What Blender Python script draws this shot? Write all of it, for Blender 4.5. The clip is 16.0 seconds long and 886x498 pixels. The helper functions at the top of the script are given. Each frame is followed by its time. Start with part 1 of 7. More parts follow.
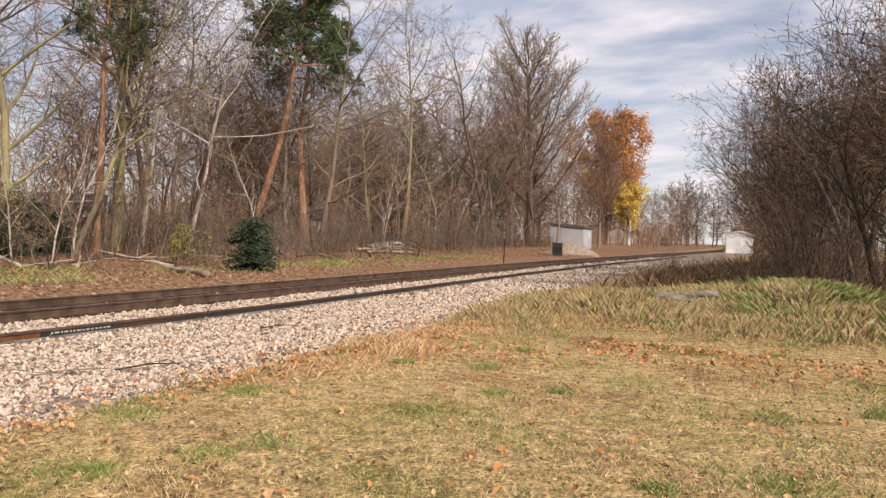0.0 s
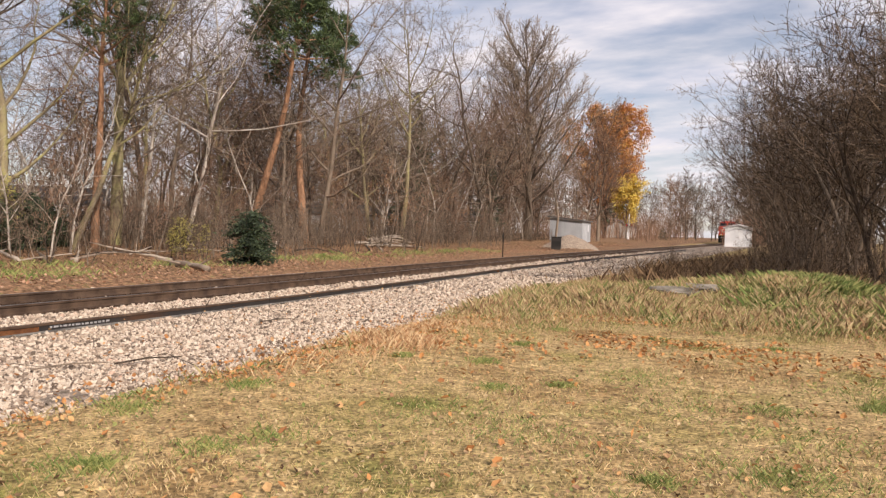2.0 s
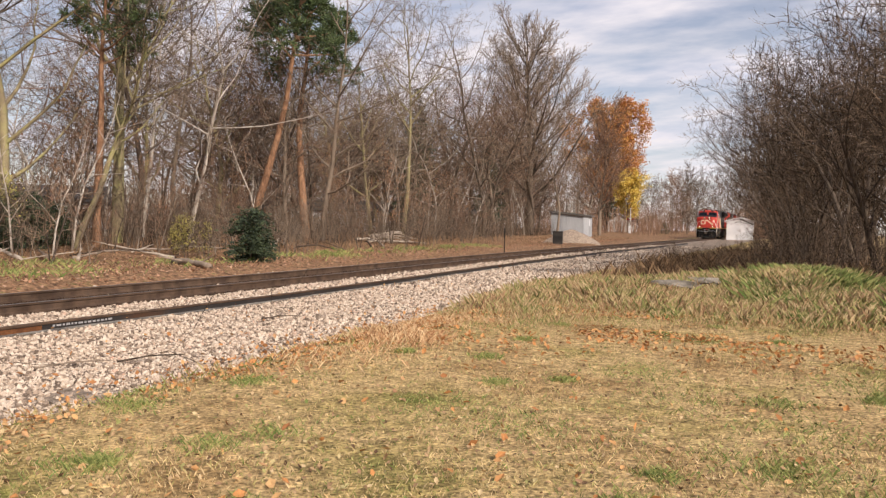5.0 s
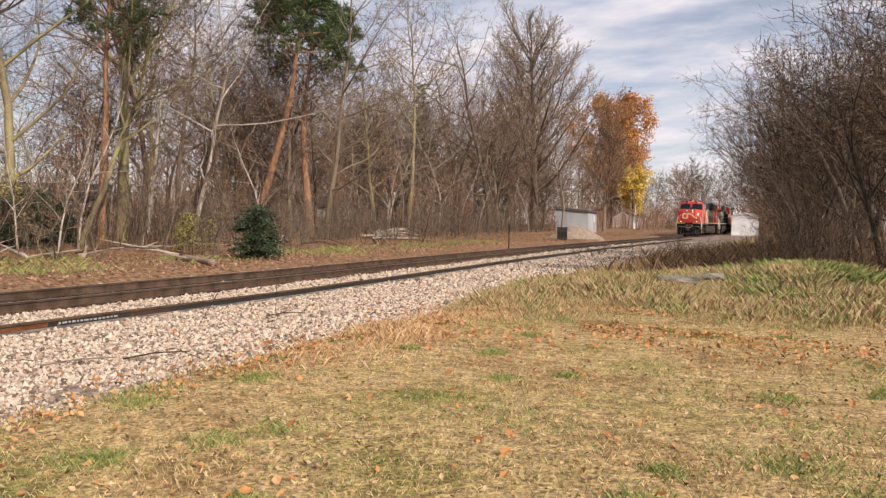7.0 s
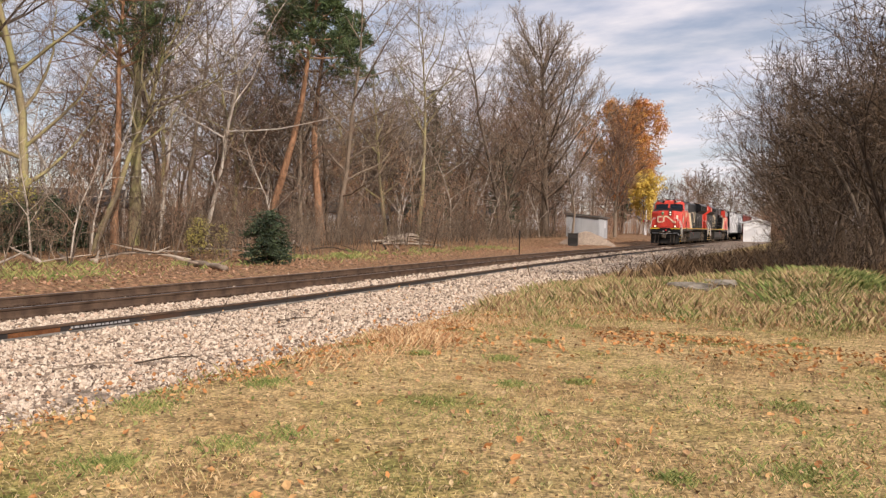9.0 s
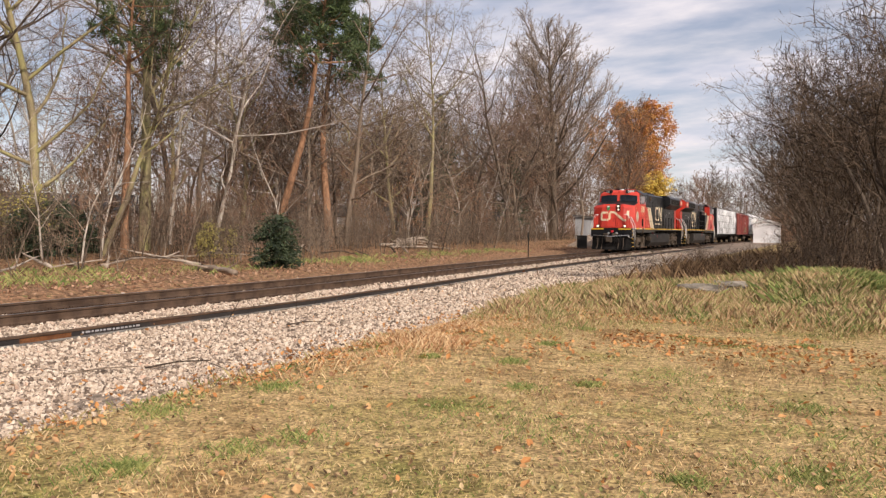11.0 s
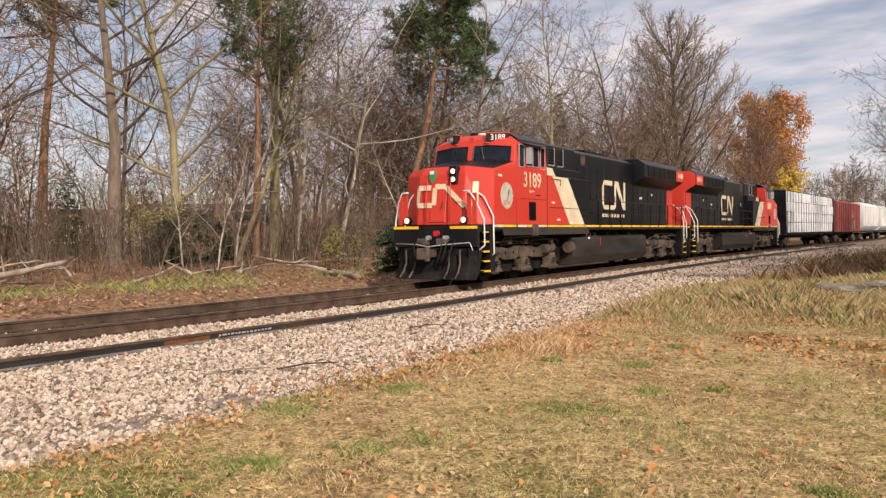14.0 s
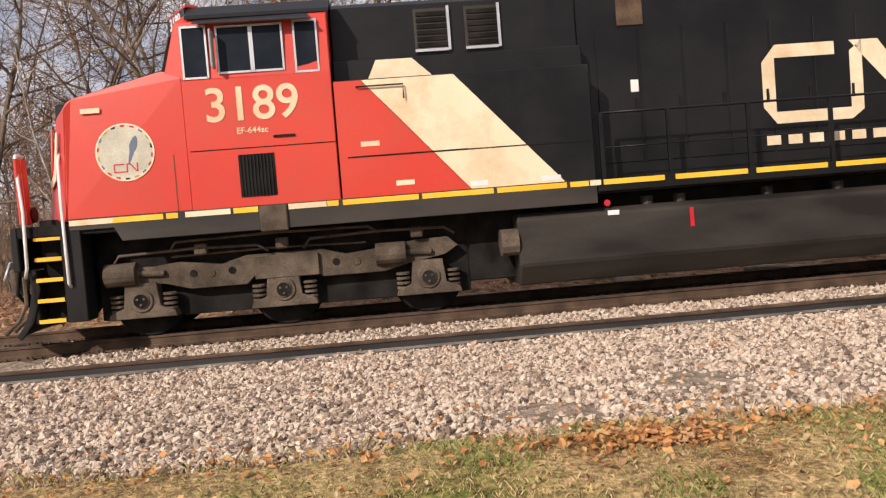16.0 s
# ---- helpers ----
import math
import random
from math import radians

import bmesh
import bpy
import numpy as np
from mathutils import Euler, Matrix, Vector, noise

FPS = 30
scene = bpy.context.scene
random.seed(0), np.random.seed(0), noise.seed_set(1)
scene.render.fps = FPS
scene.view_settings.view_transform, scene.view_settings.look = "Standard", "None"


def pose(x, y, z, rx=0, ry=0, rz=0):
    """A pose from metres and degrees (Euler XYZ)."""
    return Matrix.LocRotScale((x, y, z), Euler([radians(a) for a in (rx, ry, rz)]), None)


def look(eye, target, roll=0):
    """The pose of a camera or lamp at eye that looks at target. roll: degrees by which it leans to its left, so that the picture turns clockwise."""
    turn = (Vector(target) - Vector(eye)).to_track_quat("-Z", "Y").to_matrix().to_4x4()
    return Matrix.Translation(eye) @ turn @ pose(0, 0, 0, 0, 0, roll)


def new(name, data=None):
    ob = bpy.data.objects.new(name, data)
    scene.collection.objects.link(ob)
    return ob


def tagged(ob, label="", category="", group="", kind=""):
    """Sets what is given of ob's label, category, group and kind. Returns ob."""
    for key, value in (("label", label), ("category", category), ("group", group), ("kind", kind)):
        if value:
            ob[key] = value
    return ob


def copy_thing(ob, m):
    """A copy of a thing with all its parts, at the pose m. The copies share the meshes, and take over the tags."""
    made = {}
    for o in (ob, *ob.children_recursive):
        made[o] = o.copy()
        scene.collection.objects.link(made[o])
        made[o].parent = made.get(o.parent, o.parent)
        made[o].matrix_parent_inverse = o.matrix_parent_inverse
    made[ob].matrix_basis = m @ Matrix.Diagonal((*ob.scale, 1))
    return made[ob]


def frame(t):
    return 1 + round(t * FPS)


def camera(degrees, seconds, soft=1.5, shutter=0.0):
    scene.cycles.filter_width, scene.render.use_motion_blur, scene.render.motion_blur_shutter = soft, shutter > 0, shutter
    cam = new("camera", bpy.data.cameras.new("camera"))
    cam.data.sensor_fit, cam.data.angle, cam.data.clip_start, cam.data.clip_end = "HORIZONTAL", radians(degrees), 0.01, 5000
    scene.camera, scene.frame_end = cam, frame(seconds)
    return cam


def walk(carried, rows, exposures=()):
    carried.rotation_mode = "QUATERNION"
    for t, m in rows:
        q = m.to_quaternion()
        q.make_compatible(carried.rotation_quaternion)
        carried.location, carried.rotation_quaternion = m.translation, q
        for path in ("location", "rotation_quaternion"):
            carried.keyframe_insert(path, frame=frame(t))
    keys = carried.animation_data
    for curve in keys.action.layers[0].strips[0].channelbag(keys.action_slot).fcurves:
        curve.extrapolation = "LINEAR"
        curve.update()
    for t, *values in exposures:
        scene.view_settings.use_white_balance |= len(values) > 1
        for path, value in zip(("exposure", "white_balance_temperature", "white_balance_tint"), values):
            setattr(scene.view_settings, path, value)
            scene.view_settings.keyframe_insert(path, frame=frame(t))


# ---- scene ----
# the camera turns on the spot; metres, y runs along the track, x away from it
cam = camera(58.33, 16.0, soft=1.3)
EYE = (0.0, 0.0, 1.55)
TURNS = [
    (0.0, 89.40, -1.70, 21.95),
    (0.5, 89.27, -1.70, 21.95),
    (1.0, 89.21, -1.71, 21.94),
    (1.5, 89.10, -1.66, 21.94),
    (2.0, 88.95, -1.66, 21.87),
    (2.5, 88.86, -1.59, 21.77),
    (3.0, 88.78, -1.56, 21.75),
    (3.5, 88.78, -1.39, 21.79),
    (4.0, 88.76, -1.35, 21.84),
    (6.5, 88.41, -0.97, 22.20),
    (7.0, 88.36, -1.01, 22.29),
    (7.5, 88.24, -0.96, 22.45),
    (8.0, 88.08, -0.84, 22.62),
    (8.5, 88.16, -0.96, 22.81),
    (9.0, 88.76, -1.12, 23.04),
    (11.5, 88.97, -0.72, 23.85),
    (12.0, 88.72, -0.67, 24.16),
    (12.5, 88.63, -0.51, 24.88),
    (13.0, 88.74, -0.27, 26.23),
    (13.5, 88.92, 0.05, 28.27),
    (14.0, 89.14, 0.28, 32.29),
    (14.5, 89.30, 1.09, 42.87),
    (15.0, 89.17, 2.72, 61.51),
    (15.5, 88.52, 3.69, 76.31),
    (16.0, 87.52, 4.55, 85.87),
]
walk(cam, [(t, pose(*EYE, rx, ry, rz)) for t, rx, ry, rz in TURNS], exposures=[(0.0, -0.17, 6700, 17), (13.0, -0.22, 6750, 17), (14.5, -0.30, 6850, 18), (16.0, -0.30, 6750, 18)])

# ---- light: low autumn sun behind the camera's right shoulder, broken cloud ----
SUN_TO = Vector((0.80, -0.60, 0.58)).normalized()
sun = new("sun", bpy.data.lights.new("sun", "SUN"))
sun.data.energy, sun.data.angle, sun.data.color = 5.0, radians(0.6), (1.0, 0.93, 0.82)
sun.matrix_world = look((0, 0, 60), Vector((0, 0, 60)) - SUN_TO)

world = bpy.data.worlds.new("sky")
scene.world = world
world.use_nodes = True
wn = world.node_tree.nodes
wl = world.node_tree.links
wn.clear()
w_out = wn.new("ShaderNodeOutputWorld")
w_sky = wn.new("ShaderNodeTexSky")
w_sky.sky_type = "NISHITA"
w_sky.sun_disc = False
w_sky.sun_elevation = math.asin(SUN_TO.z)
w_sky.sun_rotation = math.atan2(SUN_TO.x, SUN_TO.y)
w_sky.air_density, w_sky.dust_density = 1.0, 0.6
w_bg = wn.new("ShaderNodeBackground")
w_bg.inputs["Strength"].default_value = 0.11
wl.new(w_sky.outputs[0], w_bg.inputs["Color"])
w_cloud = wn.new("ShaderNodeBackground")
w_cloud.inputs["Color"].default_value = (0.80, 0.85, 0.97, 1)
w_cloud.inputs["Strength"].default_value = 1.04
w_tc = wn.new("ShaderNodeTexCoord")
w_sep = wn.new("ShaderNodeSeparateXYZ")
wl.new(w_tc.outputs["Generated"], w_sep.inputs[0])
w_add = wn.new("ShaderNodeMath")
w_add.operation = "ADD"
w_add.inputs[1].default_value = 0.22
wl.new(w_sep.outputs["Z"], w_add.inputs[0])
w_max = wn.new("ShaderNodeMath")
w_max.operation = "MAXIMUM"
w_max.inputs[1].default_value = 0.05
wl.new(w_add.outputs[0], w_max.inputs[0])
w_div = wn.new("ShaderNodeVectorMath")
w_div.operation = "DIVIDE"
w_comb = wn.new("ShaderNodeCombineXYZ")
for k in range(3):
    wl.new(w_max.outputs[0], w_comb.inputs[k])
wl.new(w_tc.outputs["Generated"], w_div.inputs[0])
wl.new(w_comb.outputs[0], w_div.inputs[1])
w_map = wn.new("ShaderNodeMapping")
w_map.inputs["Rotation"].default_value = (0, 0, 0.5)
w_map.inputs["Scale"].default_value = (1.4, 2.6, 0.4)
wl.new(w_div.outputs[0], w_map.inputs[0])
w_noise = wn.new("ShaderNodeTexNoise")
w_noise.inputs["Scale"].default_value = 1.5
w_noise.inputs["Detail"].default_value = 7
w_noise.inputs["Roughness"].default_value = 0.55
wl.new(w_map.outputs[0], w_noise.inputs["Vector"])
w_ramp = wn.new("ShaderNodeValToRGB")
w_ramp.color_ramp.elements[0].position, w_ramp.color_ramp.elements[1].position = 0.37, 0.64
w_ramp.color_ramp.elements[0].color = (0.30, 0.30, 0.30, 1)
w_ramp.color_ramp.elements[1].color = (0.95, 0.95, 0.95, 1)
wl.new(w_noise.outputs["Fac"], w_ramp.inputs[0])
w_shade = wn.new("ShaderNodeTexNoise")
w_shade.inputs["Scale"].default_value = 3.0
w_shade.inputs["Detail"].default_value = 5
wl.new(w_map.outputs[0], w_shade.inputs["Vector"])
w_shr = wn.new("ShaderNodeValToRGB")
w_shr.color_ramp.elements[0].position, w_shr.color_ramp.elements[1].position = 0.3, 0.65
w_shr.color_ramp.elements[0].color = (0.80, 0.83, 0.94, 1)
w_shr.color_ramp.elements[1].color = (0.98, 0.97, 1.0, 1)
wl.new(w_shade.outputs["Fac"], w_shr.inputs[0])
wl.new(w_shr.outputs[0], w_cloud.inputs["Color"])
w_mix = wn.new("ShaderNodeMixShader")
wl.new(w_ramp.outputs[0], w_mix.inputs[0])
wl.new(w_bg.outputs[0], w_mix.inputs[1])
wl.new(w_cloud.outputs[0], w_mix.inputs[2])
wl.new(w_mix.outputs[0], w_out.inputs[0])


# ---- materials ----
def material(name, stops, scale=6.0, rough=0.8, metal=0.0, bump=0.0, bump_scale=40.0, fine=0.25, fine_scale=60.0,
             island=0.0, per_object=0.0, stretch=(1, 1, 1), emit=None, dirt=None):
    """A node material: colour from a ramp over noise, a second finer noise, bump, and change from piece to piece."""
    m = bpy.data.materials.new(name)
    m.use_nodes = True
    nt = m.node_tree
    n, l = nt.nodes, nt.links
    b = n["Principled BSDF"]
    tc = n.new("ShaderNodeTexCoord")
    mp = n.new("ShaderNodeMapping")
    mp.inputs["Scale"].default_value = stretch
    l.new(tc.outputs["Object"], mp.inputs[0])
    noi = n.new("ShaderNodeTexNoise")
    noi.inputs["Scale"].default_value, noi.inputs["Detail"].default_value = scale, 5
    l.new(mp.outputs[0], noi.inputs["Vector"])
    src = noi.outputs["Fac"]
    for amount, kind in ((island, "geo"), (per_object, "obj")):
        if amount:
            g = n.new("ShaderNodeNewGeometry" if kind == "geo" else "ShaderNodeObjectInfo")
            out = g.outputs["Random Per Island" if kind == "geo" else "Random"]
            mx = n.new("ShaderNodeMix")
            mx.inputs["Factor"].default_value = amount
            l.new(src, mx.inputs["A"])
            l.new(out, mx.inputs["B"])
            src = mx.outputs["Result"]
    r = n.new("ShaderNodeValToRGB")
    els = r.color_ramp.elements
    while len(els) < len(stops):
        els.new(0.5)
    for e, (p, c) in zip(els, stops):
        e.position, e.color = p, (*c, 1)
    l.new(src, r.inputs[0])
    col = r.outputs[0]
    f2 = n.new("ShaderNodeTexNoise")
    f2.inputs["Scale"].default_value, f2.inputs["Detail"].default_value = fine_scale, 3
    l.new(mp.outputs[0], f2.inputs["Vector"])
    if fine:
        mm = n.new("ShaderNodeMapRange")
        mm.inputs["From Min"].default_value, mm.inputs["From Max"].default_value = 0.3, 0.7
        mm.inputs["To Min"].default_value, mm.inputs["To Max"].default_value = 1 - fine, 1 + fine
        l.new(f2.outputs["Fac"], mm.inputs["Value"])
        mul = n.new("ShaderNodeVectorMath")
        mul.operation = "MULTIPLY"
        l.new(col, mul.inputs[0])
        l.new(mm.outputs[0], mul.inputs[1])
        col = mul.outputs[0]
    if dirt:
        colour, amount, dscale = dirt
        dn = n.new("ShaderNodeTexNoise")
        dn.inputs["Scale"].default_value, dn.inputs["Detail"].default_value = dscale, 8
        dn.inputs["Roughness"].default_value = 0.7
        l.new(tc.outputs["Object"], dn.inputs["Vector"])
        dr = n.new("ShaderNodeMapRange")
        dr.inputs["From Min"].default_value, dr.inputs["From Max"].default_value = 0.42, 0.75
        dr.inputs["To Max"].default_value = amount
        l.new(dn.outputs["Fac"], dr.inputs["Value"])
        dm = n.new("ShaderNodeMix")
        dm.data_type = "RGBA"
        l.new(dr.outputs[0], dm.inputs["Factor"])
        l.new(col, dm.inputs[6])
        dm.inputs[7].default_value = (*colour, 1)
        col = dm.outputs[2]
    l.new(col, b.inputs["Base Color"])
    b.inputs["Roughness"].default_value, b.inputs["Metallic"].default_value = rough, metal
    if rough > 0.75:
        b.inputs["Specular IOR Level"].default_value = 0.2
    if bump:
        bn = n.new("ShaderNodeTexNoise")
        bn.inputs["Scale"].default_value, bn.inputs["Detail"].default_value = bump_scale, 5
        l.new(mp.outputs[0], bn.inputs["Vector"])
        bp = n.new("ShaderNodeBump")
        bp.inputs["Strength"].default_value, bp.inputs["Distance"].default_value = bump, 0.03
        l.new(bn.outputs["Fac"], bp.inputs["Height"])
        l.new(bp.outputs[0], b.inputs["Normal"])
    if emit:
        b.inputs["Emission Color"].default_value = (*emit[0], 1)
        b.inputs["Emission Strength"].default_value = emit[1]
    return m


def pair(a, b, lo=0.35, hi=0.65):
    return [(lo, a), (hi, b)]


STONE_STOPS = [(0.14, (0.14, 0.105, 0.08)), (0.34, (0.41, 0.315, 0.235)), (0.60, (0.56, 0.455, 0.35)), (0.86, (0.66, 0.56, 0.45)), (0.96, (0.42, 0.22, 0.14))]
M_STONE = material("ballast_stone", STONE_STOPS, scale=0.9, rough=0.9, island=0.84, fine=0.2, fine_scale=70)
M_STONE_ONE = material("single_ballast_stone", STONE_STOPS, scale=0.9, rough=0.9, per_object=0.8, fine=0.2, fine_scale=2)
M_BED = material("ballast_bed", [(0.3, (0.13, 0.095, 0.07)), (0.55, (0.36, 0.28, 0.21)), (0.75, (0.56, 0.46, 0.36))], scale=9, rough=0.95,
                 bump=1.0, bump_scale=22, fine=0.45, fine_scale=26)
M_GRASS = material("lawn_blades", [(0.15, (0.22, 0.13, 0.055)), (0.36, (0.47, 0.33, 0.165)), (0.50, (0.63, 0.48, 0.27)), (0.60, (0.38, 0.33, 0.13)), (0.74, (0.11, 0.16, 0.035))],
                   scale=0.6, rough=0.85, island=0.45, fine=0.45, fine_scale=7)
M_LITTER = material("woodland_leaf_litter", [(0.1, (0.16, 0.09, 0.055)), (0.4, (0.36, 0.19, 0.11)), (0.7, (0.50, 0.31, 0.20)), (0.9, (0.28, 0.19, 0.13))], scale=2, rough=0.85, island=0.85, fine=0.1)
M_DRYGRASS = material("dry_grass", [(0.18, (0.24, 0.13, 0.07)), (0.38, (0.42, 0.28, 0.15)), (0.50, (0.54, 0.41, 0.23)), (0.60, (0.32, 0.29, 0.11)), (0.76, (0.11, 0.155, 0.04))],
                      scale=0.9, rough=0.85, island=0.5, fine=0.15)
M_STRAW = material("salmon_dry_grass", [(0.25, (0.30, 0.15, 0.07)), (0.5, (0.54, 0.34, 0.18)), (0.75, (0.64, 0.47, 0.27))], scale=1.2, rough=0.85, island=0.6, fine=0.15)
M_WEED = material("green_weed", pair((0.12, 0.17, 0.035), (0.34, 0.34, 0.11)), scale=1.5, rough=0.7, island=0.6)
M_LEAF = material("fallen_leaf", [(0.1, (0.30, 0.13, 0.05)), (0.4, (0.50, 0.23, 0.08)), (0.7, (0.56, 0.34, 0.15)), (0.9, (0.36, 0.20, 0.11))],
                  scale=2, rough=0.8, island=0.85, fine=0.1)
M_RUST = material("rusty_rail_steel", pair((0.060, 0.037, 0.024), (0.130, 0.084, 0.056)), scale=3, rough=0.8, bump=0.2, fine=0.25,
                  dirt=((0.05, 0.035, 0.03), 0.6, 2.0))
M_RUSTSPOT = material("orange_rust_scale", pair((0.10, 0.04, 0.018), (0.20, 0.085, 0.035)), scale=5, rough=0.9, fine=0.3)
M_SHINE = material("worn_rail_head", pair((0.16, 0.14, 0.125), (0.28, 0.26, 0.24)), scale=2, rough=0.45, metal=0.8, fine=0.1)
M_NEWRAIL = material("dark_mill_scale_steel", [(0.3, (0.018, 0.017, 0.017)), (0.6, (0.05, 0.044, 0.042)), (0.72, (0.11, 0.055, 0.03))], scale=0.8, rough=0.45, metal=0.3,
                     fine=0.2, stretch=(1, 0.5, 1))
M_RAILFOOT = material("pale_rail_foot", pair((0.10, 0.09, 0.08), (0.24, 0.22, 0.19)), scale=2, rough=0.6, fine=0.25)
M_TIE = material("creosote_tie_wood", pair((0.035, 0.026, 0.02), (0.11, 0.085, 0.065)), scale=4, rough=0.9, per_object=0.5, bump=0.5, stretch=(1, 6, 6))
M_BARK = material("grey_brown_bark", pair((0.065, 0.048, 0.036), (0.25, 0.195, 0.145)), scale=2.2, rough=0.95, bump=0.7, bump_scale=16, stretch=(3, 3, 0.7), per_object=0.35)
M_BARKMOSS = material("mossy_bark", [(0.3, (0.15, 0.12, 0.08)), (0.5, (0.30, 0.25, 0.14)), (0.7, (0.34, 0.33, 0.13))], scale=1.1, rough=0.95, bump=0.7, bump_scale=14, stretch=(2, 2, 0.7))
M_BARKPALE = material("pale_flaking_bark", [(0.3, (0.24, 0.19, 0.15)), (0.5, (0.48, 0.42, 0.35)), (0.7, (0.60, 0.55, 0.48))], scale=2.5, rough=0.9, bump=0.5, bump_scale=12, stretch=(2, 2, 0.6))
M_BARKPINE = material("orange_pine_bark", pair((0.20, 0.105, 0.06), (0.42, 0.235, 0.135)), scale=2.5, rough=0.95, bump=0.8, bump_scale=14, stretch=(2.5, 2.5, 0.8))
M_TWIG = material("twig_wood", pair((0.050, 0.036, 0.026), (0.28, 0.212, 0.152)), scale=0.6, rough=0.9, island=0.55, per_object=0.3, fine=0.1)
M_TWIGPALE = material("pale_grey_twig_wood", pair((0.12, 0.09, 0.065), (0.40, 0.31, 0.23)), scale=0.6, rough=0.9, island=0.5, fine=0.1)
M_TWIGRED = material("reddish_twig_wood", pair((0.07, 0.042, 0.028), (0.33, 0.205, 0.135)), scale=0.6, rough=0.9, island=0.4, per_object=0.3, fine=0.1)
M_TWIGDARK = material("dark_twig_wood", pair((0.030, 0.021, 0.015), (0.26, 0.185, 0.125)), scale=0.6, rough=0.9, island=0.6, per_object=0.3, fine=0.1)
M_STALK = material("dry_brown_stalks", pair((0.10, 0.058, 0.032), (0.34, 0.22, 0.12)), scale=0.6, rough=0.9, island=0.6, fine=0.1)
M_NEEDLE = material("pine_needles", pair((0.022, 0.045, 0.018), (0.10, 0.145, 0.045)), scale=0.8, rough=0.7, island=0.5)
M_SPRUCE = material("dark_conifer_needles", pair((0.02, 0.034, 0.018), (0.06, 0.085, 0.035)), scale=0.8, rough=0.75, island=0.5)
M_ORANGE = material("autumn_leaves", [(0.2, (0.42, 0.15, 0.045)), (0.5, (0.50, 0.20, 0.05)), (0.75, (0.62, 0.36, 0.07))], scale=0.12, rough=0.7, island=0.35)
M_YELLOW = material("yellow_leaves", pair((0.55, 0.36, 0.05), (0.75, 0.58, 0.13)), scale=0.5, rough=0.7, island=0.5)
M_YELLOWGREEN = material("yellow_green_leaves", pair((0.26, 0.24, 0.05), (0.50, 0.42, 0.10)), scale=0.5, rough=0.7, island=0.6)
M_BROWNLEAF = material("withered_leaves", pair((0.24, 0.11, 0.055), (0.50, 0.29, 0.15)), scale=0.5, rough=0.8, island=0.6)
M_DEADWOOD = material("weathered_dead_wood", pair((0.26, 0.20, 0.15), (0.55, 0.47, 0.38)), scale=3, rough=0.9, bump=0.5, stretch=(1, 1, 1), per_object=0.3)
M_ROCK = material("grey_limestone_slab", pair((0.11, 0.095, 0.075), (0.34, 0.30, 0.24)), scale=4, rough=0.95, bump=0.8, bump_scale=14)
M_DIRT = material("dark_cinder_dirt", pair((0.16, 0.125, 0.09), (0.38, 0.30, 0.23)), scale=6, rough=1.0, bump=0.6, bump_scale=30, fine=0.4)

M_RED = material("red_locomotive_paint", pair((0.58, 0.036, 0.020), (0.66, 0.050, 0.027)), scale=0.5, rough=0.42, fine=0.05, dirt=((0.40, 0.10, 0.06), 0.35, 0.9))
M_BLACK = material("black_locomotive_paint", pair((0.0045, 0.0048, 0.0055), (0.009, 0.0095, 0.011)), scale=0.8, rough=0.4, fine=0.1, dirt=((0.03, 0.026, 0.022), 0.4, 0.8))
M_CREAM = material("cream_stripe_paint", pair((0.78, 0.66, 0.45), (0.84, 0.73, 0.52)), scale=0.7, rough=0.55, fine=0.04, dirt=((0.52, 0.31, 0.13), 0.85, 0.9))
M_YELLOWPAINT = material("yellow_reflective_tape", pair((0.80, 0.45, 0.02), (0.88, 0.54, 0.05)), scale=2, rough=0.5, fine=0.08)
M_WHITE = material("white_handrail_paint", pair((0.72, 0.70, 0.66), (0.84, 0.82, 0.79)), scale=3, rough=0.5, fine=0.06)
M_TRUCK = material("dusty_cast_steel", pair((0.075, 0.058, 0.042), (0.165, 0.128, 0.095)), scale=2.2, rough=0.9, fine=0.3, bump=0.2, dirt=((0.02, 0.016, 0.013), 0.7, 3.0))
M_DARKSTEEL = material("dark_greasy_steel", pair((0.006, 0.0055, 0.005), (0.022, 0.020, 0.018)), scale=3, rough=0.8, fine=0.3)
M_TANK = material("dusty_black_tank_paint", pair((0.016, 0.014, 0.012), (0.05, 0.043, 0.036)), scale=1.0, rough=0.55, fine=0.15, stretch=(0.5, 1, 2))
M_PANE = material("house_window_glass", pair((0.012, 0.016, 0.022), (0.03, 0.036, 0.045)), scale=2, rough=0.1, fine=0.0)
M_GLASS = material("dark_cab_glass", pair((0.012, 0.016, 0.022), (0.02, 0.026, 0.035)), scale=2, rough=0.06, fine=0.0)
M_ALU = material("aluminium_window_frame", pair((0.55, 0.56, 0.57), (0.68, 0.69, 0.70)), scale=3, rough=0.35, metal=0.6, fine=0.05)
M_LAMP = material("lit_headlight_lens", pair((0.9, 0.85, 0.7), (0.95, 0.9, 0.78)), scale=2, rough=0.2, fine=0, emit=((1.0, 0.86, 0.62), 1.1))
M_REDLAMP = material("red_marker_lens", pair((0.5, 0.02, 0.03), (0.6, 0.03, 0.04)), scale=2, rough=0.3, fine=0)
M_GREENMARK = material("green_shield_enamel", pair((0.03, 0.22, 0.08), (0.05, 0.30, 0.12)), scale=2, rough=0.4, fine=0)
M_BLUEMARK = material("slate_blue_enamel", pair((0.08, 0.12, 0.18), (0.12, 0.17, 0.24)), scale=2, rough=0.5, fine=0)
M_DISC = material("faded_cream_decal", pair((0.44, 0.42, 0.33), (0.58, 0.55, 0.43)), scale=4, rough=0.6, fine=0.12)
